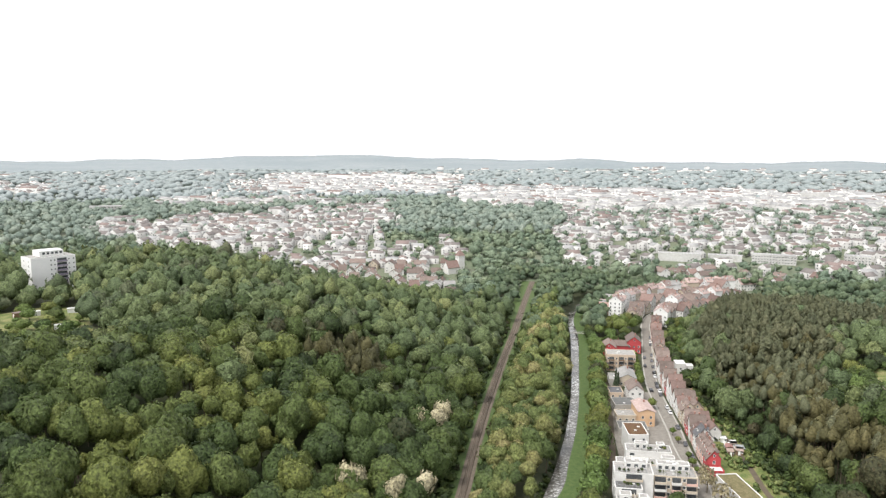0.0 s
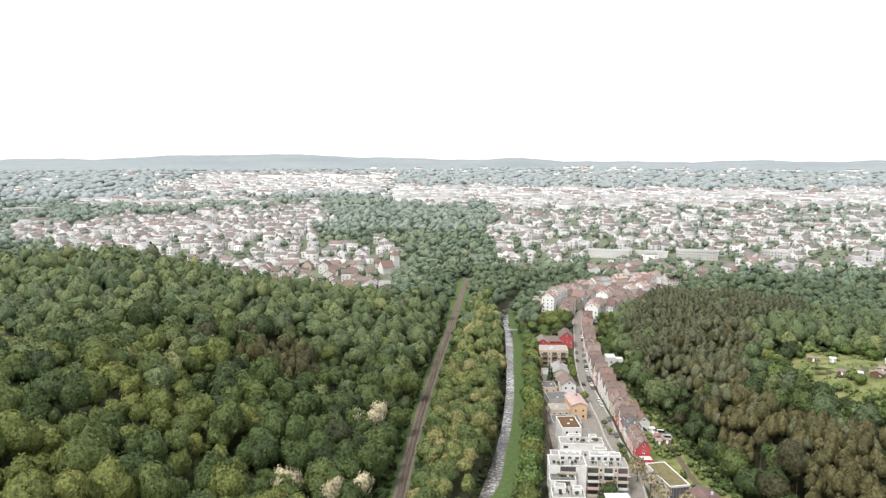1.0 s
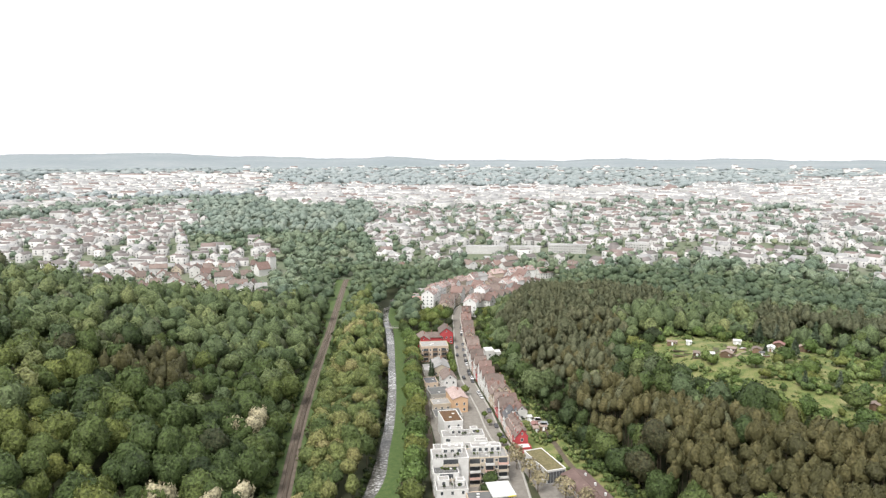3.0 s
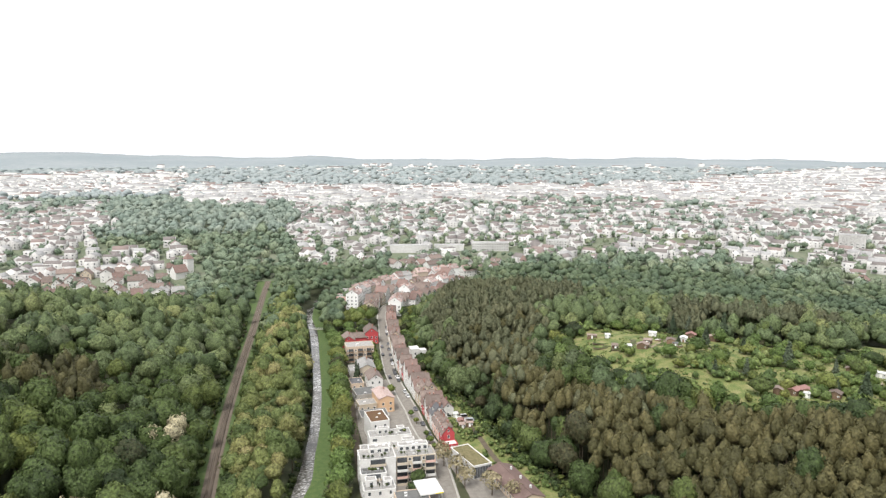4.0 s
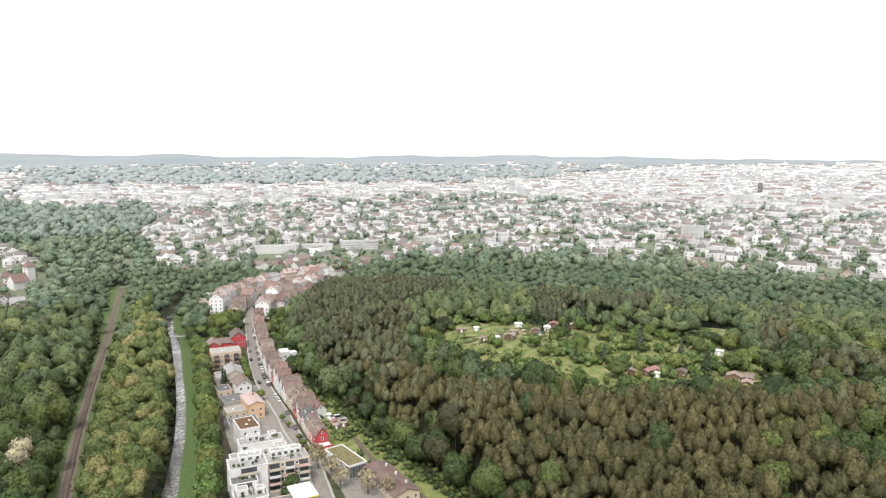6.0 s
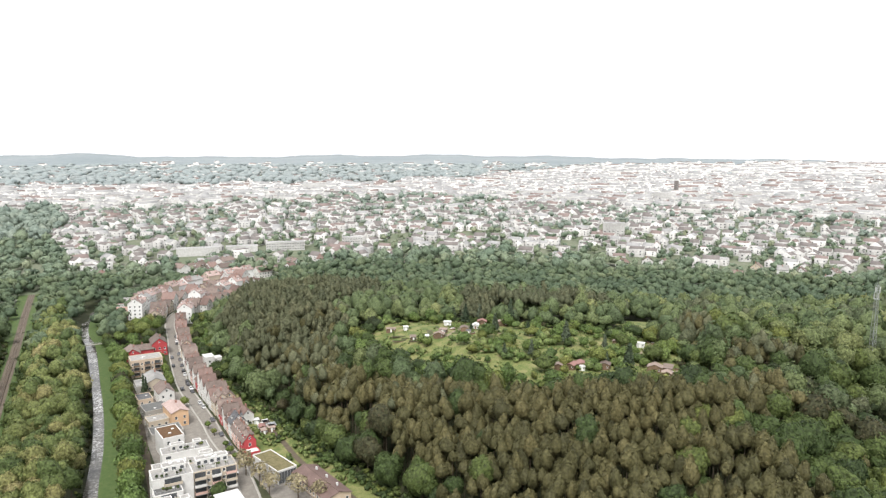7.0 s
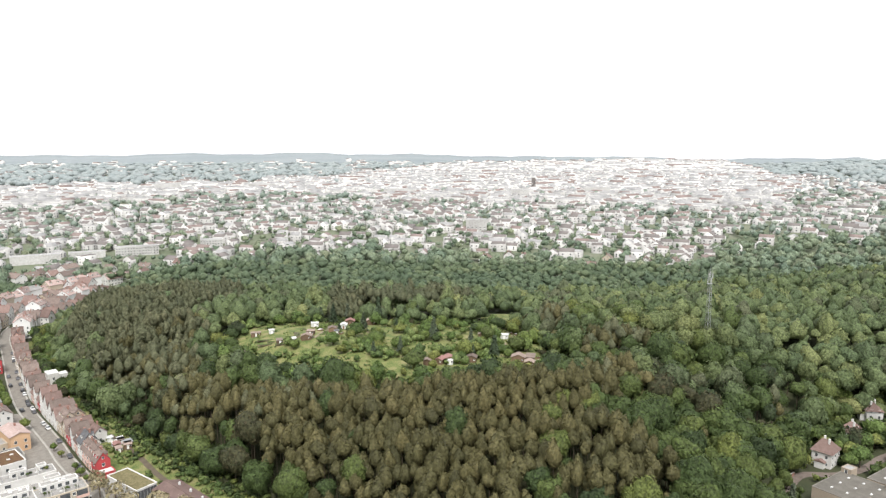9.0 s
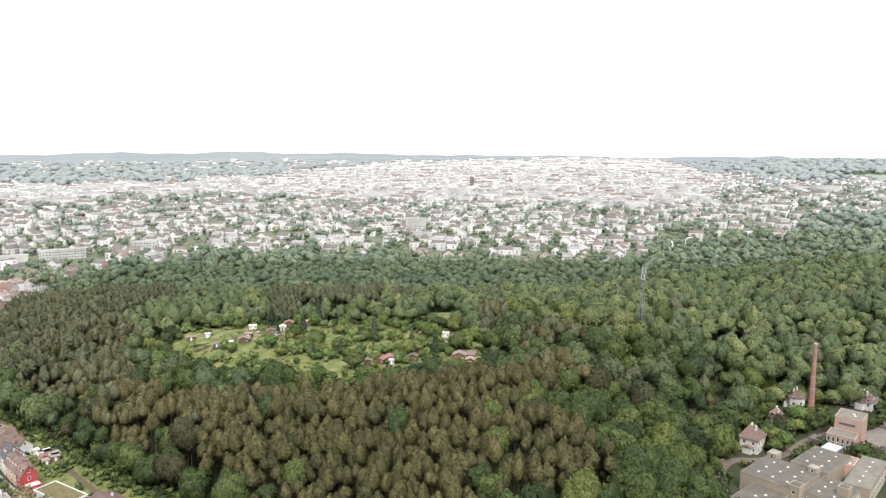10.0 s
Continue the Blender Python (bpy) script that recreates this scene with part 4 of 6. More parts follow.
def gable_house(x, y, az, w, l, eave, rise, wall, roof, label, ridge="y", floors=2, sides="SWE", chimney=True, dormers=0, group="", z=0.0, name="house", gap=2.6, door=True):
    """A house with a pitched roof: w across, l along, its middle at x, y."""
    e = anchor(name, x, y, z, az, label, "house", group)
    bm = bmesh.new()
    if ridge == "y":
        prism(bm, [(-w / 2, -1.5), (w / 2, -1.5), (w / 2, eave), (0, eave + rise), (-w / 2, eave)], -l / 2, l / 2)
        a, b, m = w, l, Matrix()
    else:
        prism(bm, [(-l / 2, -1.5), (l / 2, -1.5), (l / 2, eave), (0, eave + rise), (-l / 2, eave)], -w / 2, w / 2)
        a, b, m = l, w, pose(0, 0, 0, 0, 0, 90)
    bmesh.ops.transform(bm, matrix=m, verts=bm.verts)
    part("wall", bm, wall, e)
    bm = bmesh.new()
    o, t = 0.45, 0.22
    s = rise / (a / 2)
    for k in (-1, 1):
        prism(bm, [(0, eave + rise + 0.03), (k * (a / 2 + o), eave - o * s + 0.03), (k * (a / 2 + o), eave - o * s + 0.03 + t), (0, eave + rise + t + 0.05)], -b / 2 - 0.3, b / 2 + 0.3)
    slab(bm, -0.14, 0.14, -b / 2 - 0.3, b / 2 + 0.3, eave + rise + t - 0.02, eave + rise + t + 0.14)
    bmesh.ops.transform(bm, matrix=m, verts=bm.verts)
    part("roof", bm, roof, e)
    if chimney:
        bm = bmesh.new()
        px, py = a * 0.14, b * random.uniform(-0.3, 0.3)
        slab(bm, px - 0.35, px + 0.35, py - 0.3, py + 0.3, eave + rise * 0.5, eave + rise + 0.9)
        slab(bm, px - 0.42, px + 0.42, py - 0.37, py + 0.37, eave + rise + 0.9, eave + rise + 1.05)
        bmesh.ops.transform(bm, matrix=m, verts=bm.verts)
        part("chimney", bm, M_CHIMNEY, e)
    for i in range(dormers):
        for k in (-1, 1):
            bm = bmesh.new()
            p = b * ((i + 0.5) / dormers - 0.5)
            dx = a * 0.30
            base = eave + rise - abs(dx) * s
            prism(bm, [(p - 0.8, base - 0.3), (p + 0.8, base - 0.3), (p + 0.8, base + 1.0), (p, base + 1.6), (p - 0.8, base + 1.0)], 0, 2.2)
            for q in (-1, 1):
                prism(bm, [(p, base + 1.6), (p + q * 1.0, base + 0.86), (p + q * 1.0, base + 1.0), (p, base + 1.76)], -0.15, 2.3, 1)
            mm = m @ Matrix.Translation((k * dx, 0, 0)) @ pose(0, 0, 0, 0, 0, 90 if k > 0 else 90)
            if k > 0:
                mm = m @ Matrix.Translation((dx + 0.4, 0, 0)) @ pose(0, 0, 0, 0, 0, 90)
            else:
                mm = m @ Matrix.Translation((-dx - 0.4, 0, 0)) @ pose(0, 0, 0, 0, 0, -90)
            bmesh.ops.transform(bm, matrix=mm, verts=bm.verts)
            d = part("dormer", bm, [wall, roof], e)
            wm = window(d, 0, 0, 0, 0, 0.8, 0.9)
            wm.matrix_basis = mm @ pose(p, -0.03, base + 0.5, 0, 0, 180)
    face_windows(e, -w / 2, w / 2, -l / 2, l / 2, floors, sides=sides, gap=gap)
    if rise > 2.5:
        for yy, fc in ((-b / 2 - 0.02, 180), (b / 2 + 0.02, 0)):
            wm = window(e, 0, 0, 0, 0, 0.9, 1.1)
            wm.matrix_basis = m @ pose(0, yy, eave + rise * 0.35, 0, 0, -fc)
    if door:
        bm = bmesh.new()
        slab(bm, -w / 2 - 0.07, -w / 2 + 0.02, l * 0.32 - 0.5, l * 0.32 + 0.5, 0.0, 2.1, 0.02)
        part("door", bm, M_WOOD, e, "dark wooden front door")
    return e


def flat_block(x, y, az, w, l, h, wall, roof, label, floors=3, sides="SWE", parapet=0.3, name="apartment_block", z=0.0, gap=2.6, z0=1.6, step=2.8, hatch=1, win=(1.1, 1.4), rows=None):
    """A flat-roofed block with a parapet round its roof."""
    e = anchor(name, x, y, z, az, label, "building")
    bm = bmesh.new()
    slab(bm, -w / 2, w / 2, -l / 2, l / 2, -1.5, h, 0.04)
    part("wall", bm, wall, e)
    bm = bmesh.new()
    slab(bm, -w / 2 + 0.3, w / 2 - 0.3, -l / 2 + 0.3, l / 2 - 0.3, h, h + 0.12)
    part("roof", bm, roof, e)
    bm = bmesh.new()
    for a, b, c, d in ((-w / 2 - 0.05, w / 2 + 0.05, -l / 2 - 0.05, -l / 2 + 0.3), (-w / 2 - 0.05, w / 2 + 0.05, l / 2 - 0.3, l / 2 + 0.05), (-w / 2 - 0.05, -w / 2 + 0.3, -l / 2 + 0.3, l / 2 - 0.3), (w / 2 - 0.3, w / 2 + 0.05, -l / 2 + 0.3, l / 2 - 0.3)):
        slab(bm, a, b, c, d, h + 0.002, h + parapet, 0.03)
    part("parapet", bm, M_FELT_PALE if name == "factory_hall" else wall, e)
    for k in range(hatch):
        bm = bmesh.new()
        if rows:
            px, py = ((k // rows + 0.5) / math.ceil(hatch / rows) - 0.5) * w * 0.85, ((k % rows + 0.5) / rows - 0.5) * l * 0.8
        else:
            px, py = random.uniform(-0.3, 0.3) * w, random.uniform(-0.3, 0.3) * l
        a, b = (0.55, 0.4) if rows is None else (0.5, 0.32)
        slab(bm, px - a, px + a, py - b, py + b, h + 0.1, h + 0.42, 0.05)
        part("roof_hatch", bm, M_PLASTIC, e)
    if floors:
        face_windows(e, -w / 2, w / 2, -l / 2, l / 2, floors, z0, step, gap, sides, *win)
    return e


def balcony(parent, x, y, z, w, d=1.4, face=180, rail=None):
    """A concrete balcony with a solid rail and a dark door behind it."""
    bm = bmesh.new()
    slab(bm, -w / 2, w / 2, 0, d, -0.2, 0.0, 0.02)
    slab(bm, -w / 2, w / 2, d - 0.1, d, 0.0, 0.95, 0.02, 1)
    for a in (-w / 2, w / 2 - 0.1):
        slab(bm, a, a + 0.1, 0, d - 0.1, 0.0, 0.95, 0.02, 1)
    slab(bm, -w / 2 + 0.2, w / 2 - 0.2, -0.05, 0.04, 0.0, 2.2, 0, 2)
    ob = part("balcony", bm, [M_CONCRETE, rail or M_CREAM, M_WINDOW], parent)
    ob.matrix_basis = pose(x, y, z, 0, 0, -face)
    return ob


# ---- the white terraced apartment complex ----
AZ = 9
def bands(e, w, y, floors, z0, face=180, rail=None, depth=1.3):
    """Long balconies, one above another, across a whole front."""
    for f in range(floors):
        balcony(e, 0 if face == 180 else y, y if face == 180 else 0, z0 + 2.9 * f, w, depth, face, rail)


flat_block(82, 285, 3, 8.4, 13.5, 9.2, M_WHITE, M_RUST, "white cube building with a rust-brown planted roof", floors=3, sides="SE", hatch=2)
e = flat_block(81.5, 264.5, AZ, 17.5, 7.0, 9.4, M_WHITE, M_GRAVEL, "white stepped apartment block with a grey gravel roof", floors=3, sides="E", hatch=4, gap=3.0, win=(2.1, 1.3))
window(e, -6.5, -3.52, 8.2, 180, 2.0, 1.3)
e = flat_block(80.5, 257, AZ, 26, 8.0, 6.6, M_WHITE, M_GRAVEL, "low white apartment tier with roof terraces", floors=2, sides="E", hatch=2, gap=3.0, win=(2.2, 1.4))
bands(e, 24, -4.0, 2, 0.6)
e = flat_block(69.5, 242.5, AZ, 13.6, 9.2, 11.4, M_WHITE, M_GRAVEL, "white apartment wing with a planted roof terrace", floors=4, sides="W", hatch=2, gap=3.0, win=(2.0, 1.3))
bands(e, 6.0, -4.6, 4, 0.3)
e = flat_block(71, 244.6, AZ, 8, 3.8, 13.2, M_WHITE, M_GRAVEL, "white penthouse storey with glazed doors", floors=1, z0=12.3, sides="S", gap=2.0, win=(1.5, 1.4), hatch=2, name="penthouse")
e = flat_block(84, 241.2, AZ, 15.4, 8.8, 10.6, M_CREAM, M_GRAVEL, "cream apartment slab with rows of dark balconies", floors=0, sides="SE", hatch=3)
face_windows(e, -7.7, 7.7, -4.4, 4.4, 4, sides="E", gap=2.8)
for f in range(4):
    for bx, bw in ((-5.2, 4.2), (0.4, 3.4), (5.6, 3.8)):
        balcony(e, bx, -4.4, 0.0 + 2.75 * f, bw, 1.5, 180, (M_WHITE, M_CREAM, M_PINK)[(f + int(bx)) % 3])
    for bx in (-2.3, 3.1):
        window(e, bx, -4.42, 1.4 + 2.75 * f, 180, 1.1, 1.2)
flat_block(84.5, 244.0, AZ, 11.6, 3.4, 12.6, M_WHITE, M_GRAVEL, "set-back white penthouse on a roof terrace", floors=1, z0=11.6, sides="SE", gap=1.9, win=(1.4, 1.4), hatch=4, name="penthouse")
e = flat_block(66.2, 236, AZ, 9.4, 6.4, 8.2, M_WHITE, M_TAR, "white stepped apartment wing with a dark roof", floors=3, sides="WE", gap=2.9, win=(2.0, 1.3))
bands(e, 5.4, -3.2, 3, 0.2)
flat_block(66.5, 229.5, AZ, 11.5, 8, 5.4, M_WHITE, M_GRAVEL, "low white apartment wing with roof terraces", floors=2, sides="SWE", gap=2.8, hatch=3)
flat_block(76, 220, AZ, 12, 9, 4, M_TAN, M_TAR, "low tan filling-station building with a tarred roof", floors=1, sides="SE", hatch=2, name="service_building")
flat_block(87, 239.2, AZ, 8.6, 6.4, 2.8, M_CONCRETE, M_MOSS, "low concrete parking deck with a planted roof", floors=0, hatch=0, name="parking_deck")

for bx, by, bw, bl, bz in ((76, 256.2, 6, 3, 8.6), (87.5, 258.4, 5, 3, 8.6), (79, 266, 5, 2.6, 11.4), (86.5, 265.2, 3, 2.6, 11.2), (64, 231.2, 4, 3.4, 7.6), (69.8, 229.4, 3, 3, 7.4)):
    flat_block(bx, by, AZ, bw, bl, bz, M_WHITE, M_GRAVEL, "small white roof pavilion on the apartment terraces", floors=1, z0=bz - 1.2, sides="SW", gap=1.9, win=(1.3, 1.3), hatch=0, parapet=0.15, name="roof_pavilion")


def terrace_wall(x, y, az, length, z):
    """A low white wall that parts two roof terraces."""
    e = anchor("terrace_wall", x, y, z, az, "low white partition wall between roof terraces", "wall", "terrace walls")
    bm = bmesh.new()
    slab(bm, -0.1, 0.1, -length / 2, length / 2, 0, 1.4, 0.03)
    part("wall_run", bm, M_WHITE, e)
    bm = bmesh.new()
    slab(bm, -0.16, 0.16, -length / 2 - 0.05, length / 2 + 0.05, 1.4, 1.48, 0.02)
    part("coping", bm, M_CONCRETE, e)


for wx_, wy_, wl_, wz_ in ((73, 257.2, 6, 6.7), (80, 256.4, 6, 6.7), (84, 255.6, 6, 6.7), (66.5, 240, 3, 11.5), (70, 239.6, 3, 11.5), (80, 238.9, 2.4, 10.7), (84, 238.4, 2.4, 10.7), (88, 237.9, 2.4, 10.7), (67, 229.5, 6, 5.5), (78, 263.8, 4, 9.5), (84.5, 262.9, 4, 9.5)):
    terrace_wall(wx_, wy_, AZ, wl_, wz_)


def fuel_canopy(x, y, az):
    e = anchor("fuel_canopy", x, y, 0, az, "white flat fuel-station canopy on steel posts with a yellow edge", "canopy")
    bm = bmesh.new()
    slab(bm, -4.3, 4.3, -5.6, 5.6, 4.5, 5.1, 0.06)
    part("roof", bm, M_PLASTIC, e)
    bm = bmesh.new()
    slab(bm, 1.2, 4.2, -5.66, -5.6, 4.6, 5.0)
    part("edge_strip", bm, surface("yellow_strip", [(0.65, 0.55, 0.05), (0.7, 0.6, 0.08)], 2, 0.5, 0), e, "yellow edge strip")
    for px in (-3, 3):
        for py in (-3.8, 3.8):
            bm = bmesh.new()
            tube(bm, 0.16, 0.16, 0, 4.5, 10, px, py)
            part("post", bm, M_STEEL, e)


fuel_canopy(83.2, 223, AZ - 4)


def moss_hall(x, y, az):
    e = anchor("hall", x, y, 0, az, "white hall with a mossy flat roof and a glazed end", "hall")
    bm = bmesh.new()
    slab(bm, -4.0, 4.0, -9.8, 9.8, -1, 5.0, 0.04)
    part("wall", bm, M_WHITE, e)
    bm = bmesh.new()
    slab(bm, -3.7, 3.7, -9.5, 9.5, 5.0, 5.12)
    part("roof", bm, M_MOSS, e)
    bm = bmesh.new()
    for a, b, c, d in ((-4.1, 4.1, -9.9, -9.5), (-4.1, 4.1, 9.5, 9.9), (-4.1, -3.7, -9.5, 9.5), (3.7, 4.1, -9.5, 9.5)):
        slab(bm, a, b, c, d, 5.002, 5.4, 0.03)
    part("parapet", bm, M_WHITE, e)
    for i in range(6):
        bm = bmesh.new()
        x0 = -3.7 + i * 1.24
        slab(bm, x0, x0 + 1.14, -9.9, -9.78, 0.3, 4.6)
        part("glass_panel", bm, M_WINDOW, e, "dark glass panel")
    for i in range(7):
        bm = bmesh.new()
        x0 = -3.74 + i * 1.24
        slab(bm, x0 - 0.05, x0 + 0.05, -9.98, -9.8, 0.2, 4.7)
        part("mullion", bm, M_STEEL, e)


moss_hall(108, 241, -4.5)
e = gable_house(115.6, 217.5, 1, 10, 27, 3.2, 1.6, M_TAN, M_SHED_TILE, "long low shed building with a brown pitched roof", floors=1, sides="SW", chimney=False, name="workshop", door=False)
for py in (-8, 0, 8):
    bm = bmesh.new()
    slab(bm, 2.0, 2.7, py - 0.35, py + 0.35, 3.8, 5.4, 0.05)
    part("roof_vent", bm, M_PLASTIC, e)

# ---- west side of the street ----
e = gable_house(94.8, 318, 2, 7.4, 15, 7.0, 1.2, M_ORANGE, M_PINKROOF, "apricot two-storey house with a shallow faded red roof", floors=2, sides="SE", chimney=True)
flat_block(89.5, 333, 2, 10.5, 11, 4, M_CONCRETE, M_TAR, "low flat-roofed grey workshop", floors=1, sides="SW", name="workshop")
flat_block(86.5, 318.5, 2, 9, 8, 3.6, M_CREAM, M_GRAVEL, "low flat-roofed yard building with a canopy", floors=1, sides="SW", name="workshop")
flat_block(86, 304, 6, 13, 10, 3.2, M_CONCRETE, M_TAR, "low concrete garage block with a dark flat roof", floors=0, name="garage_block", hatch=2)
gable_house(99, 349, 5, 7.2, 13, 6.2, 2.6, M_WHITE, M_ROOF_BROWN, "white house with a dark brown pitched roof", floors=2, sides="SWE")
flat_block(90, 352, 5, 7, 10, 3.4, M_TAN, M_SLATE, "low annexe with a dark flat roof", floors=1, sides="S", name="workshop")
gable_house(101.5, 375, 8, 9.5, 16, 4.5, 2.2, M_CREAM, M_ROOF_GREY, "low grey-roofed house beside the street", floors=1, sides="SWE")
flat_block(94.5, 374, 8, 5.5, 12, 3.5, M_CONCRETE, M_ROOF_GREY, "low grey annexe with a flat roof", floors=1, sides="SW", name="workshop")
e = flat_block(104.5, 400, 8, 16.5, 11.5, 9.6, M_TAN, M_GRAVEL, "tan apartment block with recessed brown balconies", floors=0, hatch=3)
for f in range(3):
    for bx in (-5.4, 0.2, 5.4):
        balcony(e, bx, -5.75, 0.5 + 2.9 * f, 3.2, 1.2, 180, M_WOOD)
    for bx in (-7.4, -2.6, 2.8, 7.5):
        window(e, bx, -5.77, 1.7 + 2.9 * f, 180, 0.9, 1.3)
gable_house(108, 415, 9, 14, 8, 3.4, 1.8, M_PINK, M_PINKROOF, "low pink house with a pale red roof", ridge="x", floors=1, sides="SE")
gable_house(105, 430, 10, 8, 13, 6, 2.6, M_RED, M_ROOF_BROWN, "deep red gabled house with a brown roof", floors=2, sides="SWE")
gable_house(113.5, 436, 10, 10, 9, 5, 2.2, M_RED, M_ROOF_BROWN, "deep red link building with a brown roof", ridge="x", floors=1, sides="S")
gable_house(122.5, 438, 10, 8.6, 14, 7.4, 3.2, M_RED, M_ROOF_BROWN, "tall deep red gabled house with a brown roof", floors=2, sides="SWE")
gable_house(111, 505, 15, 8, 10, 4.5, 2.8, M_WHITE, M_ROOF_RED, "small white house with a red roof among trees", floors=1)
e = flat_block(133, 545, 25, 20, 12, 9.6, M_PINK, M_ROOF_GREY, "pale pink apartment block with long balconies", floors=3, sides="SWE", gap=2.4)
flat_block(141, 562, 30, 18, 10, 10.5, M_WHITE, M_GRAVEL, "white apartment block with a stepped flat roof", floors=3, sides="SW")

# ---- terraced houses on the east side of the street ----
EAST = [(104.6, 263), (105.5, 273), (107.1, 285), (109.4, 297.5), (111.7, 314.7), (113.6, 332.5), (116, 350), (119.6, 375), (125.5, 401), (134.6, 438), (145.5, 478), (152.5, 500)]
TERRACE = [
    (6.5, 8.0, 6.0, 3.2, "y", M_RED, M_ROOF_BROWN, 2, "deep red end-of-terrace house with a brown roof"),
    (7.5, 8.0, 6.4, 3.4, "y", M_PINK, M_ROOF_BROWN, 2, "pink terraced house with dormers in a brown roof"),
    (7.5, 8.0, 6.4, 3.4, "y", M_PINK, M_ROOF_BROWN, 2, "pink terraced house with dormers in a brown roof"),
    (7.2, 9.5, 7.6, 3.4, "y", M_WHITE, M_SLATE, 1, "white terraced house with a dark slate roof"),
    (8.5, 9.0, 5.6, 3.6, "y", M_PINK, M_ROOF_RED, 2, "pink terraced house with a faded red roof"),
    (6.4, 10.0, 7.4, 3.6, "x", M_WHITE, M_ROOF_BROWN, 0, "white gabled house with a brown roof"),
    (8.0, 9.0, 5.4, 3.4, "y", M_RED, M_ROOF_RED, 1, "bright red terraced house with a red roof"),
    (8.5, 10.0, 5.0, 3.8, "x", M_CREAM, M_ROOF_BROWN, 0, "cream gabled house with a brown roof"),
    (9.0, 10.5, 6.8, 3.6, "y", M_CREAM, M_ROOF_BROWN, 2, "cream terraced house with a weathered brown roof"),
    (8.5, 10.0, 5.8, 4.0, "x", M_WHITE, M_ROOF_RED, 0, "white gabled house with a red-brown roof"),
    (9.0, 11.0, 6.5, 4.4, "x", M_WHITE, M_ROOF_BROWN, 0, "white gabled house with a tall brown roof"),
    (8.5, 10.0, 8.2, 4.2, "x", M_WHITE, M_ROOF_RED, 0, "tall white gabled house with a red roof"),
]
street_groups = "terraced houses along the street"


def along(line, s):
    for (x0, y0), (x1, y1) in zip(line, line[1:]):
        d = math.hypot(x1 - x0, y1 - y0)
        if s <= d:
            return x0 + (x1 - x0) * s / d, y0 + (y1 - y0) * s / d, math.degrees(math.atan2(x1 - x0, y1 - y0))
        s -= d
    return None


def terrace(line, first, side, kinds, seed, offset=0.0, setback=0.0, stop=1e9, slim=1.0):
    """Houses wall to wall along a line, on its right (side 1) or left (-1)."""
    r = random.Random(seed)
    s, i = offset, 0
    while s < stop:
        k = first[i] if i < len(first) else r.choice(kinds)
        width, depth, eave, rise, ridge, wall, roof, dorm, label = k
        width = width * (0.84 if slim < 1 else 1)
        depth = depth * slim
        if i >= len(first):
            width, eave = width * r.uniform(0.9, 1.15), eave * r.uniform(0.9, 1.2)
        p = along(line, s + width / 2)
        if p is None:
            break
        x, y, az = p
        nx, ny = math.cos(radians(az)), -math.sin(radians(az))
        q = side * (depth / 2 + setback + r.uniform(0, 0.5))
        gable_house(x + nx * q, y + ny * q, az, depth, width, eave, rise, wall, roof, label, ridge, floors=max(2, int(eave / 2.9)), sides="SW" if side > 0 else "SE", dormers=dorm, group=street_groups)
        s += width + 0.05
        i += 1


terrace(EAST, TERRACE, 1, TERRACE[4:], 3, slim=0.66)
flat_block(107.2, 260, 5, 5.2, 4.4, 2.8, M_RED, M_PLASTIC, "low red annexe with a white roof terrace at the terrace's end", floors=1, sides="SW", hatch=0, name="annexe")
gable_house(119.8, 297, 4, 5.5, 7, 4.6, 2.6, M_WHITE, M_ROOF_RED, "white rear house with a red roof below the wood", floors=1, sides="SE")
gable_house(120.6, 312, 5, 5.5, 6.5, 4.2, 2.6, M_CREAM, M_ROOF_RED, "cream rear house with a red roof below the wood", ridge="x", floors=1, sides="SE")
gable_house(122.5, 326, 5, 6, 8, 4.4, 2.8, M_TAN, M_ROOF_BROWN, "tan rear house with a brown roof below the wood", ridge="y", floors=1, sides="SE")
gable_house(124, 340, 5, 6, 7, 4.2, 2.8, M_TAN, M_ROOF_BROWN, "tan rear house with a brown roof below the wood", ridge="x", floors=1, sides="SE")
flat_block(136, 389, 8, 5.4, 7.5, 7, M_WHITE, M_PLASTIC, "white cubic house at the foot of the wood", floors=2, sides="SWE", hatch=0, name="house")
flat_block(142, 392, 8, 5, 5, 4.5, M_WHITE, M_PLASTIC, "small white annexe at the foot of the wood", floors=1, sides="SE", hatch=0, name="annexe")
# Haze at the street's far end is put into paler roofs and whites.
TALL = [
    (10, 10, 11.6, 3.4, "y", M_PANEL, M_PINKROOF, 2, "white four-storey house with a faded red roof"),
    (9, 10, 11.0, 3.6, "y", M_PANEL, M_PINKROOF, 1, "white town house with a faded red roof"),
    (9, 10, 10.5, 4.0, "x", M_PANEL, M_PINKROOF, 0, "white gabled town house with a red roof"),
    (10, 10, 11.2, 3.2, "y", M_CREAM, M_PINKROOF, 2, "cream town house with a faded red roof"),
    (9, 10, 12.0, 2.6, "y", M_PANEL, M_ROOF_GREY, 0, "tall white town house with a grey roof"),
    (8, 10, 9.6, 3.8, "x", M_PANEL, M_ROOF_RED, 0, "white gabled town house with a red tiled roof"),
]
OUTER = [(137, 556), (150, 572), (163, 585), (178, 598), (195, 609), (215, 617), (240, 622), (262, 627)]
terrace(OUTER, [], 1, TALL, 11)
INNER = [(154.5, 503), (167.5, 532), (188, 556), (217, 579), (252, 597)]
terrace(INNER, [], 1, TERRACE[9:] + TALL[:2], 5)
terrace([(146.5, 508), (158.5, 537), (181, 563.5), (213, 587.5), (250, 606)], [], -1, TERRACE[7:] + TALL[:1], 8)
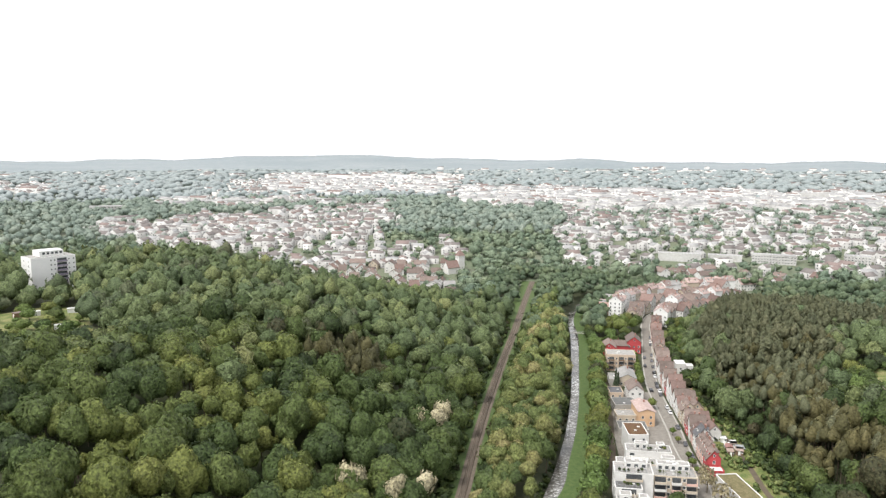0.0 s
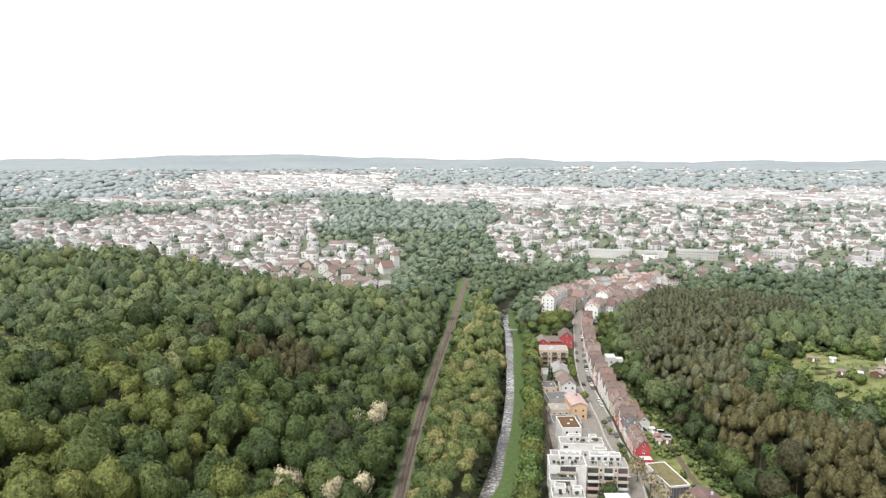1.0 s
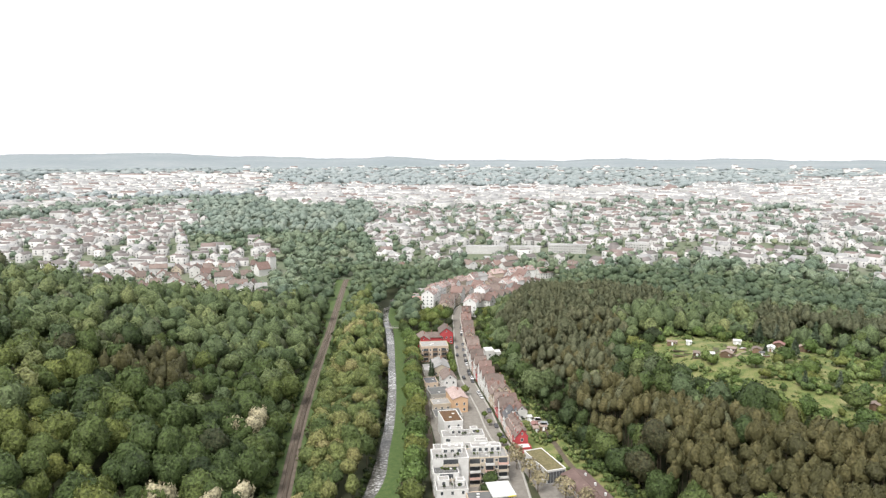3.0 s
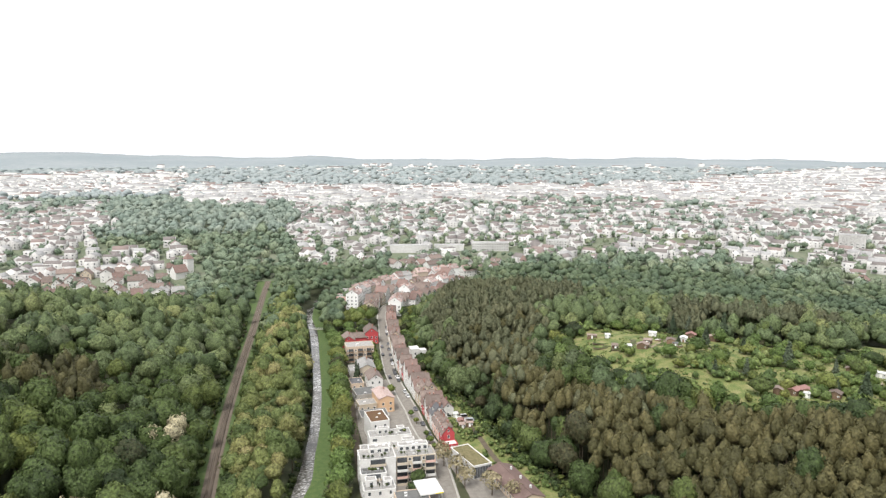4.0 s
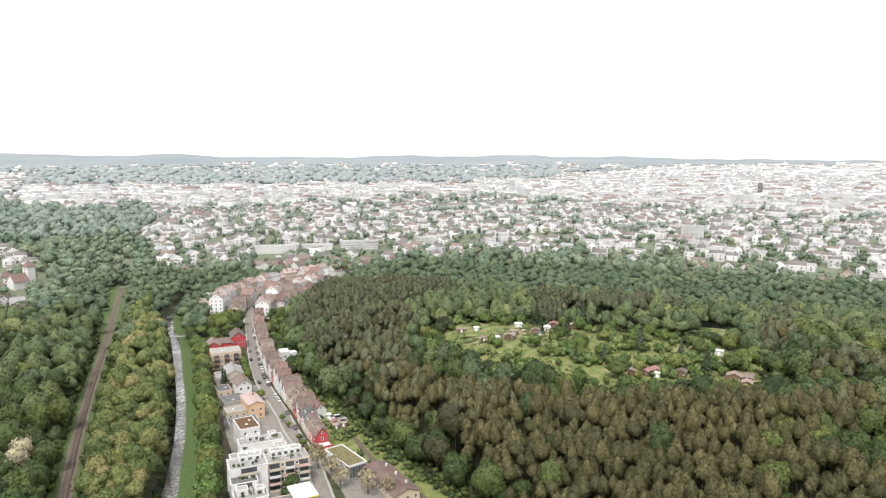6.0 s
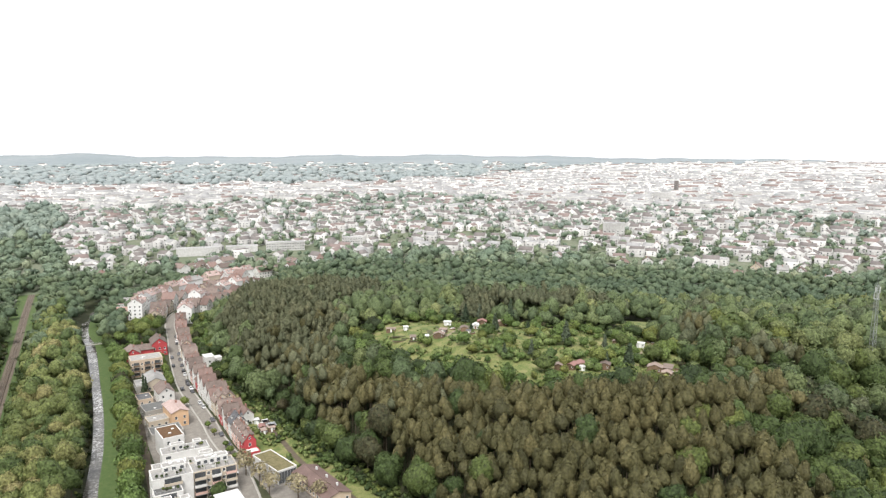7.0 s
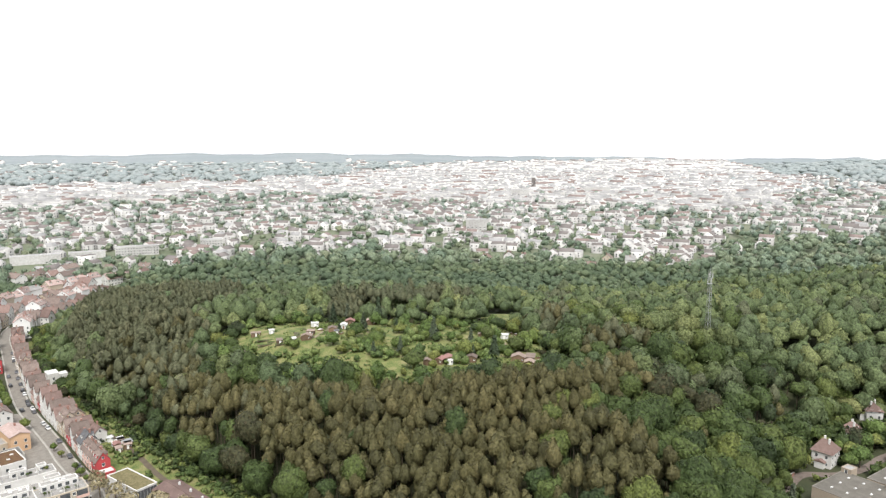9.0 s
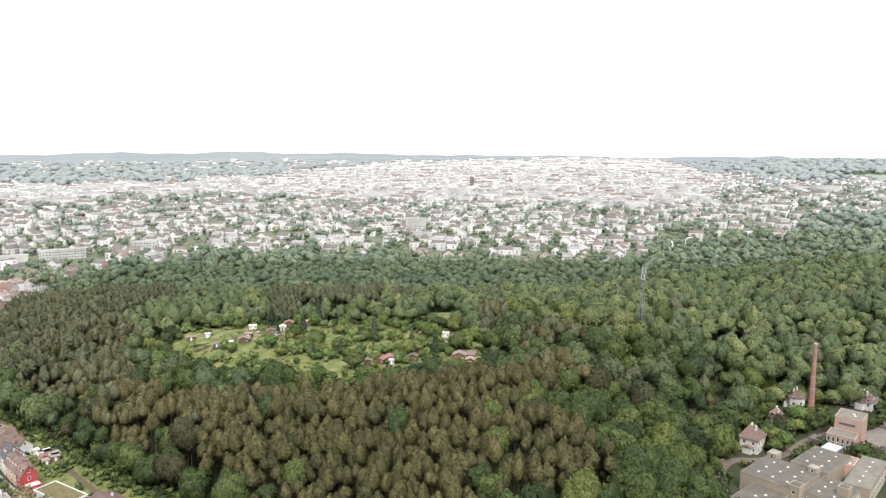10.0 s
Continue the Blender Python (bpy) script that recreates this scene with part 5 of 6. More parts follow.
terrace([(139, 532), (150, 552), (166, 572)], [], -1, TALL[1:], 14)
terrace([(178, 532), (196, 546), (222, 560)], [], 1, TERRACE[8:], 15)
gable_house(246, 608, 60, 11, 11, 11, 5, M_WHITE, M_ROOF_RED, "white corner house with a steep red roof and gable", ridge="x", floors=3, sides="SWE")
gable_house(276, 628, 80, 11, 15, 9, 4.5, M_WHITE, M_PINKROOF, "white town house with a faded red roof", floors=3, sides="SWE")
for gx, gy, ga, gl in ((330, 610, 75, 22), (352, 600, 80, 16), (395, 585, 80, 44), (300, 640, 70, 18)):
    gable_house(gx, gy, ga, 11, gl, 7.5, 3.6, M_WHITE, M_PINKROOF, "long white building with a pale red roof behind the hill", floors=2, sides="WE", dormers=1)

# ---- factory in the side valley ----
FZ = 15
M_SAND = surface("sand_render", [(0.27, 0.222, 0.17), (0.34, 0.285, 0.222)], 2, 0.9, 0.1)
M_FELT = surface("grey_roofing_felt", [(0.078, 0.071, 0.060), (0.108, 0.099, 0.085), (0.148, 0.136, 0.118)], 3, 0.9, 0.3)
flat_block(267.4, 37.5, FZ, 21, 19.5, 7, M_SAND, M_FELT, "sand-coloured factory hall with a grey flat roof and skylights", floors=0, hatch=9, rows=3, parapet=0.2, name="factory_hall")
flat_block(288.8, 26.8, FZ, 22, 13.4, 6.8, M_SAND, M_FELT, "factory hall with a grey flat roof and skylights", floors=0, hatch=6, rows=2, parapet=0.2, name="factory_hall")
flat_block(285.5, 11.8, FZ - 8, 30, 8.4, 7.2, M_SAND, M_FELT_PALE, "long factory wing with a grey flat roof", floors=2, sides="SEN", hatch=5, rows=1, parapet=0.2, name="factory_hall", gap=3)
flat_block(264.5, 20.2, FZ, 18, 12.6, 6.5, M_SAND, M_FELT, "sand-coloured factory wing with a strip of dark windows", floors=2, sides="WS", gap=2.2, hatch=6, rows=2, parapet=0.2, name="factory_hall")
flat_block(249, 40.6, FZ, 17, 13, 4.4, M_SAND, M_FELT, "low factory annexe with a grey flat roof", floors=0, hatch=2, parapet=0.25, name="factory_hall")
flat_block(257, 30.5, FZ, 4.5, 4, 8.6, M_SAND, M_FELT, "small sand-coloured stair tower on the factory", floors=1, z0=6.5, sides="W", hatch=0, name="stair_tower")
flat_block(263, 16.5, FZ, 3.6, 3.6, 9.4, M_SAND, M_TAR, "small sand-coloured stair tower with a dark roof", floors=0, hatch=0, name="stair_tower")
flat_block(280.8, 42, FZ, 4.5, 3.5, 8.6, M_SAND, M_ROOF_GREY, "small sand-coloured stair house at the roof's end", floors=1, z0=7.7, sides="W", hatch=0, name="stair_tower")
flat_block(275.2, 27.5, FZ, 3.6, 3.2, 8.8, M_SAND, M_ROOF_GREY, "small sand-coloured lift house on the factory roof", floors=1, z0=8, sides="W", hatch=0, name="lift_house")
flat_block(296.4, 18.4, FZ - 8, 9, 5.4, 5.6, M_PINK, M_PINKROOF, "low pink outbuilding with a rounded roof", floors=0, hatch=1, name="outbuilding")
flat_block(308.5, 25.6, FZ, 9, 6, 4.6, M_STEEL, M_PLASTIC, "white flat loading canopy beside the brick works", floors=0, parapet=0.2, hatch=0, name="loading_canopy")
e = flat_block(332.7, 21.3, 5, 11.6, 10.4, 11.6, M_BRICK, M_FELT_PALE, "tall pale-red brick works tower with a grey roof", floors=0, hatch=2, name="works_tower")
bm = bmesh.new()
slab(bm, -5.9, -5.78, -2.6, 3.4, 8.6, 9.5, 0.02)
part("sign", bm, M_SLATE, e, "dark sign board on the brick wall")
e = flat_block(322.8, 23.2, 5, 8.0, 10.6, 6.2, M_BRICK, M_FELT_PALE, "lower pale-red brick works block with tall windows", floors=2, sides="W", z0=2.2, step=2.3, gap=1.5, hatch=0, name="works_block", win=(1.0, 2.0))
flat_block(319, 32, FZ, 6, 5, 3.6, M_ROOF_RED, M_TAR, "small red-brown shed beside the works", floors=1, sides="W", hatch=0, name="works_shed")


def brick_chimney(x, y, z):
    e = anchor("factory_chimney", x, y, z, 0, "tall tapering round brick factory chimney", "chimney")
    bm = bmesh.new()
    tube(bm, 1.45, 0.75, 0, 31, 20)
    part("shaft", bm, M_CHIMNEY, e)
    bm = bmesh.new()
    tube(bm, 0.86, 0.92, 30.4, 31.3, 20)
    part("rim", bm, M_CONCRETE, e, "pale rim")
    for i in range(5):
        bm = bmesh.new()
        r = 1.45 - 0.70 * (0.12 + i * 0.19) + 0.02
        tube(bm, r, r, 31 * (0.12 + i * 0.19), 31 * (0.12 + i * 0.19) + 0.2, 20)
        part("band", bm, M_STEEL, e, "steel band")


brick_chimney(352, 39.2, 4.5)


def villa(x, y, az, w, l, eave, label, z=0.0):
    """A house with a hipped tile roof."""
    e = anchor("villa", x, y, z, az, label, "house")
    bm = bmesh.new()
    slab(bm, -w / 2, w / 2, -l / 2, l / 2, -4, eave, 0.04)
    part("wall", bm, M_WHITE, e)
    bm = bmesh.new()
    o = 0.6
    v = [bm.verts.new(p) for p in ((-w / 2 - o, -l / 2 - o, eave - 0.25), (w / 2 + o, -l / 2 - o, eave - 0.25), (w / 2 + o, l / 2 + o, eave - 0.25), (-w / 2 - o, l / 2 + o, eave - 0.25), (0, -l * 0.22, eave + 0.46 * w), (0, l * 0.22, eave + 0.46 * w))]
    for f in ((0, 1, 4), (1, 2, 5, 4), (2, 3, 5), (3, 0, 4, 5), (3, 2, 1, 0)):
        bm.faces.new([v[i] for i in f])
    part("roof", bm, M_ROOF_RED, e, "red hipped tile roof")
    for px, py in ((1.2, 1.0), (-1.2, -1.5)):
        bm = bmesh.new()
        slab(bm, px - 0.35, px + 0.35, py - 0.35, py + 0.35, eave + 0.2 * w, eave + 0.5 * w + 0.5, 0.03)
        part("chimney", bm, M_WHITE, e)
    bm = bmesh.new()
    slab(bm, -w / 2 - 2.0, -w / 2, -1.8, 1.8, -3, 2.6, 0.03)
    part("porch", bm, M_WHITE, e)
    bm = bmesh.new()
    prism(bm, [(-2.2, 2.6), (2.2, 2.6), (0, 3.7)], -1.1, 1.1)
    ob = part("porch_roof", bm, M_ROOF_RED, e)
    ob.matrix_basis = pose(-w / 2 - 1.05, 0, 0, 0, 0, 90)
    face_windows(e, -w / 2, w / 2, -l / 2, l / 2, 2, sides="WSN", gap=2.6)
    return e


villa(299.5, 53.6, 8, 8.6, 7.4, 6.3, "white villa with a red hipped roof at the wood's edge")
villa(337, 51, 25, 5, 4.6, 4.2, "small white house with a red hipped roof among trees", 0)
villa(364, 48, 60, 7, 7.5, 4.6, "white house with a red roof among trees", 1)
villa(384, 31, 30, 6.6, 8, 5.4, "white house with a red hipped roof above the factory", 1)
villa(382, 20, 20, 7, 10, 3.6, "low white house with a broad red roof above the factory", 1)

# ---- valley floor: banks, paths, yards ----
for nm, line, a, b, z, mat, lab, cat in (
    ("railway_verge", RAIL, 9.5, 6.5, lambda x, y: float(height(x, y)) + 0.2, M_BANK, "rough green verge beside the railway", "grass"),
    ("rough_meadow", [(124, 180), (122, 230), (121, 262), (124, 300), (128, 350), (138, 400), (150, 450), (160, 490)], 10, 11, 0.03, M_GRASS, "rough green gardens and meadow below the wood", "grass"),
    ("grass_bank", [(31.5, 215), (48.6, 246), (56.4, 273), (66, 308), (76, 353), (85.5, 403), (98, 470), (103, 515), (112, 552)], 4.4, 4.6, 0.06, M_BANK, "mown green grass bank beside the river", "grass"),
    ("footpath", [(58, 205), (62.5, 236), (67.5, 262), (75, 296), (84, 340), (93, 388)], 1.3, 1.3, 0.1, M_DIRT, "brown footpath beside the tree row", "path"),
    ("forest_track", [(121, 195), (121.7, 210), (120.2, 229), (121, 248), (124, 270), (126, 300)], 1.2, 1.2, 0.12, M_DIRT, "dirt track along the foot of the wood", "path"),
    ("yard_road", LANE, 2.0, 2.0, 0.10, M_LANE, "brown access lane to the factory", "road"),
    ("yard", [(318, 10), (345, 8), (380, 0)], 9, 9, 0.07, M_ASPHALT, "pale asphalt factory yard", "yard"),
    ("yard", [(99, 190), (106, 225), (108, 254)], 7, 8, 0.05, M_ASPHALT, "grey paved forecourt beside the hall", "yard"),
    ("yard", [(70, 205), (76, 235), (86, 300), (94, 360)], 9, 16, 0.04, M_ASPHALT, "grey asphalt yards between the buildings", "yard"),
):
    v, f = strip(line, a, b, z)
    tagged(mesh_object(nm, v, f, [mat]), lab, cat, kind="structure")
for side in (-1, 1):
    v, f = strip(STREET, 3.5 if side < 0 else -2.6, -2.6 if side < 0 else 3.5, 0.2)
    ob = mesh_object("pavement", v, f, [M_CONCRETE])
    so = ob.modifiers.new("kerb", "SOLIDIFY")
    so.thickness = 0.2
    tagged(ob, "pale concrete pavement with a kerb along the street", "pavement", kind="structure")


def fine_line(line, step):
    out, s = [], 0.0
    while True:
        p = along(line, s)
        if p is None:
            return out
        out.append(p)
        s += step


# the track: sleepers and two rails
track = fine_line(RAIL, 0.75)
me_v, me_f = [], []
for x, y, az in track:
    if y < 200 or y > 480:
        continue
    c, s_ = math.cos(radians(az)), math.sin(radians(az))
    z = float(height(x, y)) + 0.38
    base = len(me_v)
    for k, (a, b, h) in enumerate(((-1.3, -0.13, 0), (1.3, -0.13, 0), (1.3, 0.13, 0), (-1.3, 0.13, 0), (-1.3, -0.13, 0.14), (1.3, -0.13, 0.14), (1.3, 0.13, 0.14), (-1.3, 0.13, 0.14))):
        me_v.append((x + a * c + b * s_, y - a * s_ + b * c, z + h))
    me_f += [[base + i for i in q] for q in ((4, 5, 6, 7), (0, 1, 5, 4), (1, 2, 6, 5), (2, 3, 7, 6), (3, 0, 4, 7))]
tagged(mesh_object("sleepers", np.array(me_v), np.array(me_f), [M_SLEEPER]), "dark railway sleepers across the ballast", "sleepers", kind="stuff")
for off in (-0.75, 0.75):
    v, f = strip(RAIL, 0.07 - off, 0.07 + off, lambda x, y: float(height(x, y)) + 0.68)
    ob = mesh_object("rail", v, f, [M_RAIL])
    so = ob.modifiers.new("depth", "SOLIDIFY")
    so.thickness = 0.15
    tagged(ob, "rusty brown steel rail on sleepers", "rail", kind="structure")


def footbridge(x, y, az, length):
    e = anchor("footbridge", x, y, 0.2, az, "narrow pale footbridge across the river", "bridge")
    bm = bmesh.new()
    slab(bm, -length / 2, length / 2, -0.9, 0.9, -0.3, 0.0, 0.03)
    part("deck", bm, M_CONCRETE, e)
    for k in (-0.85, 0.85):
        bm = bmesh.new()
        slab(bm, -length / 2, length / 2, k - 0.03, k + 0.03, 0.95, 1.02)
        for i in range(8):
            px = -length / 2 + 0.3 + i * (length - 0.6) / 7
            slab(bm, px - 0.03, px + 0.03, k - 0.03, k + 0.03, 0.0, 0.95)
        part("railing", bm, M_STEEL, e)


footbridge(97, 482, 14, 15)

GARDEN_PATHS = [[(249.6, 315.1), (249.9, 305.7), (248.3, 289.1), (251.6, 277.6), (251.3, 257.3)], [(225.1, 279.7), (240.9, 289.2), (248.6, 291.8)], [(270.9, 193.8), (284.0, 197.9), (302.8, 205.9)]]
for line in GARDEN_PATHS:
    v, f = strip(line, 0.8, 0.8, lambda x, y: float(height(x, y)) + 0.12)
    tagged(mesh_object("garden_path", v, f, [M_TRODDEN]), "pale trodden earth path through the allotments", "path", kind="structure")

# ---- single trees ----
def crown_mesh(name, data, mat):
    v, q, t = data
    ob = mesh_object(name, v, [q, t], [mat], soft=True)
    me = ob.data
    bpy.data.objects.remove(ob)
    return me


SHRUB = crown_mesh("shrub", crown("broad", 60, 0.3), M_BROAD_ONE)
pick0 = random.Random(4)


# roof terraces of the apartment complex
def terrace_rail(x, y, az, w, l, z):
    e = anchor("terrace_railing", x, y, z, az, "thin pale steel railing round a roof terrace", "railing", "terrace railings")
    for a, b, c, d in ((-w / 2, w / 2, -l / 2, -l / 2), (-w / 2, w / 2, l / 2, l / 2), (-w / 2, -w / 2, -l / 2, l / 2), (w / 2, w / 2, -l / 2, l / 2)):
        bm = bmesh.new()
        slab(bm, min(a, b) - 0.03, max(a, b) + 0.03, min(c, d) - 0.03, max(c, d) + 0.03, 0.9, 1.0)
        n = max(2, int(math.hypot(b - a, d - c) / 1.2))
        for i in range(n + 1):
            px, py = a + (b - a) * i / n, c + (d - c) * i / n
            slab(bm, px - 0.03, px + 0.03, py - 0.03, py + 0.03, 0, 0.9)
        part("rail", bm, M_STEEL, e)


for x, y, w, l, z in ((68, 239.8, 11, 3.6, 11.52), (66.5, 229.5, 10.4, 7, 5.52), (80.5, 256.5, 24, 4.5, 6.72), (81.5, 263.5, 16, 4, 9.52), (84.2, 239.2, 14, 3.0, 10.72), (66.2, 236, 8, 5, 8.32)):
    terrace_rail(x, y, AZ, w, l, z)
    for k in range(5):
        px, py = pick0.uniform(-w / 2 + 0.8, w / 2 - 0.8), pick0.uniform(-l / 2 + 0.7, l / 2 - 0.7)
        c, s_ = math.cos(radians(AZ)), math.sin(radians(AZ))
        e = anchor("planter", x + px * c + py * s_, y - px * s_ + py * c, z, AZ, "green shrub in a planter on a roof terrace", "planter", "terrace planters")
        bm = bmesh.new()
        slab(bm, -0.45, 0.45, -0.3, 0.3, 0, 0.5, 0.03)
        part("box", bm, M_CONCRETE, e)
        o = new("shrub", SHRUB)
        o.parent = e
        o.matrix_basis = Matrix.LocRotScale((0, 0, 0.35), None, (0.55, 0.55, 0.5))

def trunk_mesh():
    bm = bmesh.new()
    tube(bm, 1.0, 0.55, -0.4, 1.0, 8)
    for i in range(4):
        a = i * 1.6
        r = bmesh.ops.create_cone(bm, cap_ends=True, segments=5, radius1=0.42, radius2=0.12, depth=1.0, matrix=pose(0.9 * math.cos(a), 0.9 * math.sin(a), 1.25, 28 * math.sin(a) * -1, 28 * math.cos(a), 0))
    me = bpy.data.meshes.new("trunk")
    bm.to_mesh(me)
    bm.free()
    me.materials.append(M_BARK)
    return me


TRUNK = trunk_mesh()
M_GARDEN_ONE = foliage("fruit_tree_foliage", [(0.065, 0.10, 0.03), (0.10, 0.15, 0.042), (0.15, 0.195, 0.06)], False)
KINDS = {
    "broad": [crown_mesh("crown", crown("broad", 260, 0.10, ICO2), M_BROAD_ONE) for _ in range(4)],
    "lime": [crown_mesh("crown", crown("broad", 260, 0.10, ICO2), M_LIME) for _ in range(3)],
    "bloom": [crown_mesh("crown", crown("broad", 170, 0.11, ICO2), M_BLOOM) for _ in range(3)],
    "pale": [crown_mesh("crown", crown("broad", 170, 0.14, (ICO1[0] * 0.55, ICO1[1])), M_PALE) for _ in range(3)],
    "garden": [crown_mesh("crown", crown("broad", 200, 0.13), M_GARDEN_ONE) for _ in range(3)],
    "spruce": [crown_mesh("crown", crown("spruce", 420, 0.13), M_SPRUCE_ONE) for _ in range(3)],
}
TREE_WORDS = {"broad": ("broadleaf_tree", "green broadleaved tree"), "lime": ("lime_tree", "yellow-green leafy tree"), "bloom": ("blossoming_tree", "pale cream blossoming tree"), "pale": ("budding_tree", "pale brown thinly leaved tree"), "garden": ("fruit_tree", "light green leafy fruit tree"), "spruce": ("spruce_tree", "dark pointed spruce tree")}
pick = random.Random(21)


def tree(kind, x, y, r, tall, where, group="", stem=None, z=None):
    """One tree: its crown's radius, its whole height, and the words for where it stands."""
    nm, words = TREE_WORDS[kind]
    foot = float(height(x, y)) if z is None else z
    e = anchor(nm, x, y, foot, pick.uniform(0, 360), words + " " + where, "tree", group)
    top = 3.75 if kind == "spruce" else 1.85
    stem = stem if stem is not None else (0.06 if kind == "spruce" else 0.3) * tall
    c = new("crown", pick.choice(KINDS[kind]))
    c.parent = e
    c.matrix_basis = Matrix.LocRotScale((0, 0, stem), None, (r, r, (tall - stem) / top))
    t = new("trunk", TRUNK)
    t.parent = e
    w = 0.05 * r + 0.08
    t.matrix_basis = Matrix.LocRotScale((0, 0, 0), None, (w, w, stem + 0.25 * (tall - stem)))
    return e


ROW = [(50.5, 222), (57, 246), (61.6, 264), (69, 297), (78.2, 340), (88.5, 388), (98, 440)]
for x, y, az in fine_line(ROW, 6.4):
    tree(pick.choice(("garden", "broad", "lime", "garden", "broad")), x + pick.uniform(-1.2, 1.2), y + pick.uniform(-1, 1), pick.uniform(3.9, 5.4), pick.uniform(10, 15), "in the row beside the river bank", "tree row beside the river")
for x, y, az in fine_line([(98, 452), (103, 480), (106, 505)], 6):
    tree("broad", x + pick.uniform(-2, 2), y, pick.uniform(3.2, 4.2), pick.uniform(9, 12), "in the row beside the river bank", "tree row beside the river")
for x, y, r, h in ((115, 476, 4.6, 12), (122, 474, 5, 13), (118, 484, 4.5, 12), (127, 482, 5.2, 14), (134, 479, 4.9, 13), (124, 492, 4.8, 12), (132, 490, 5, 14), (138, 488, 4.4, 13), (137, 497, 3.8, 11)):
    tree("lime" if r > 4.7 else "broad", x, y, r, h, "between the houses", "garden trees")
for x, y, r, h in ((82.5, 232, 3.1, 8), (79.5, 227.5, 2.4, 5.5)):
    tree("broad", x, y, r, h, "in the apartment courtyard", "courtyard trees")
for x, y, r, h in ((98.5, 246, 3.6, 9), (99.5, 235.5, 3.8, 9.5), (99, 226, 3.6, 9), (106, 217, 4.2, 9.5), (112, 211, 3.4, 8), (101, 254, 3.0, 8)):
    tree("pale", x, y, r, h, "beside the street", "street trees")
for x, y, r, h in ((100.8, 268, 1.8, 4), (101.6, 275, 1.3, 3.5), (102.8, 291, 1.3, 3.5), (103.2, 300, 1.4, 4), (103.6, 333, 2.5, 6), (100.5, 262, 1.3, 3.2), (86, 262, 1.2, 3)):
    tree("lime", x, y, r, h, "on the grass strip beside the street", "street trees")
for k in range(8):
    tree("lime", 107.5 + k * 1.25, 366 + k * 6.6, pick.uniform(1.9, 2.6), pick.uniform(6, 8), "lining the street", "street trees")
for x, y, r, h in ((112, 450, 3.6, 8.5), (120, 452, 3.9, 9), (128, 455, 3.4, 8), (114, 462, 4.0, 9.5), (124, 464, 4.2, 10), (133, 468, 3.6, 9), (108, 470, 3.8, 10)):
    tree(pick.choice(("broad", "garden")), x, y, r, h, "behind the deep red houses", "garden trees")
tree("spruce", 92.8, 362, 2.3, 12, "beside the low grey house")
tree("spruce", 95, 366, 1.9, 9, "beside the low grey house")
tree("spruce", 138, 520, 2.4, 10, "between the white houses")
tree("broad", 131, 505, 2.8, 8, "between the white houses")
for x, y in SLOPE_BLOOM:
    tree("bloom", x, y, pick.uniform(3.7, 4.5), pick.uniform(18, 21), "on the wooded slope above the railway", "blossoming trees", 7.5)

# ---- allotment gardens in the clearing ----
def shed(x, y, az, w, l, h, roof, label, kind=0):
    z = float(height(x, y))
    e = anchor("garden_shed", x, y, z, az, label, "shed", "allotment sheds")
    bm = bmesh.new()
    if kind:
        slab(bm, -w / 2, w / 2, -l / 2, l / 2, -1, h, 0.02)
    else:
        prism(bm, [(-w / 2, -1), (w / 2, -1), (w / 2, h), (0, h + w * 0.2), (-w / 2, h)], -l / 2, l / 2)
    part("wall", bm, M_WOOD if roof is not M_PLASTIC else M_PLASTIC, e)
    bm = bmesh.new()
    if kind:
        slab(bm, -w / 2 - 0.25, w / 2 + 0.25, -l / 2 - 0.25, l / 2 + 0.25, h + 0.002, h + 0.14, 0.02)
    else:
        for k in (-1, 1):
            prism(bm, [(0, h + w * 0.2 + 0.02), (k * (w / 2 + 0.35), h - 0.12), (k * (w / 2 + 0.35), h), (0, h + w * 0.2 + 0.16)], -l / 2 - 0.3, l / 2 + 0.3)
    part("roof", bm, roof, e)
    bm = bmesh.new()
    slab(bm, -0.45, 0.45, -l / 2 - 0.06, -l / 2 + 0.02, 0, 1.9, 0.02)
    part("door", bm, M_FRAME if kind else M_WOOD, e)
    window(e, w * 0.32, -l / 2 - 0.02, 1.4, 180, 0.7, 0.7)
    window(e, -w / 2 - 0.02, 0, 1.4, 270, 0.7, 0.7)
    return e


for x, y, az, w, l, h, roof, label, k in (
    (260, 175, 60, 6, 4.5, 2.6, M_SHEDROOF, "brown wooden allotment hut with a veranda", 0),
    (265.5, 172, 60, 4, 7, 2.2, M_SHEDROOF, "grey-brown lean-to beside an allotment hut", 1),
    (257, 167, 60, 4, 4, 2.4, M_SHEDROOF, "small dark allotment hut with a felt roof", 0),
    (239, 199.5, 40, 3.5, 5, 2.4, M_REDTARP, "allotment hut with a red tiled roof", 0),
    (234.5, 201, 70, 3.5, 5, 2.3, M_REDTARP, "allotment hut with a red tiled roof", 0),
    (229.5, 204, 60, 3.6, 4.5, 2.3, M_SHEDROOF, "brown allotment hut beside small red huts", 0),
    (236.5, 196.5, 60, 2.4, 2.6, 2.0, M_PLASTIC, "small white garden hut in the allotments", 1),
    (241, 196, 60, 2.6, 3.0, 2.2, M_PLASTIC, "white-fronted garden hut in the allotments", 0),
    (246, 191.5, 60, 4.4, 4, 2.4, M_SHEDROOF, "dark brown allotment hut under a spruce", 0),
    (251, 286, 45, 3.2, 4.5, 2.4, M_PLASTIC, "white allotment pavilion on the grass", 0),
    (229, 287.5, 50, 4, 4, 2.2, M_SHEDROOF, "dark allotment hut beside white sheets", 1),
    (221.5, 281.5, 50, 5, 4, 2.2, M_SHEDROOF, "cluttered dark allotment hut", 0),
):
    shed(x, y, az, w, l, h, roof, label, k)
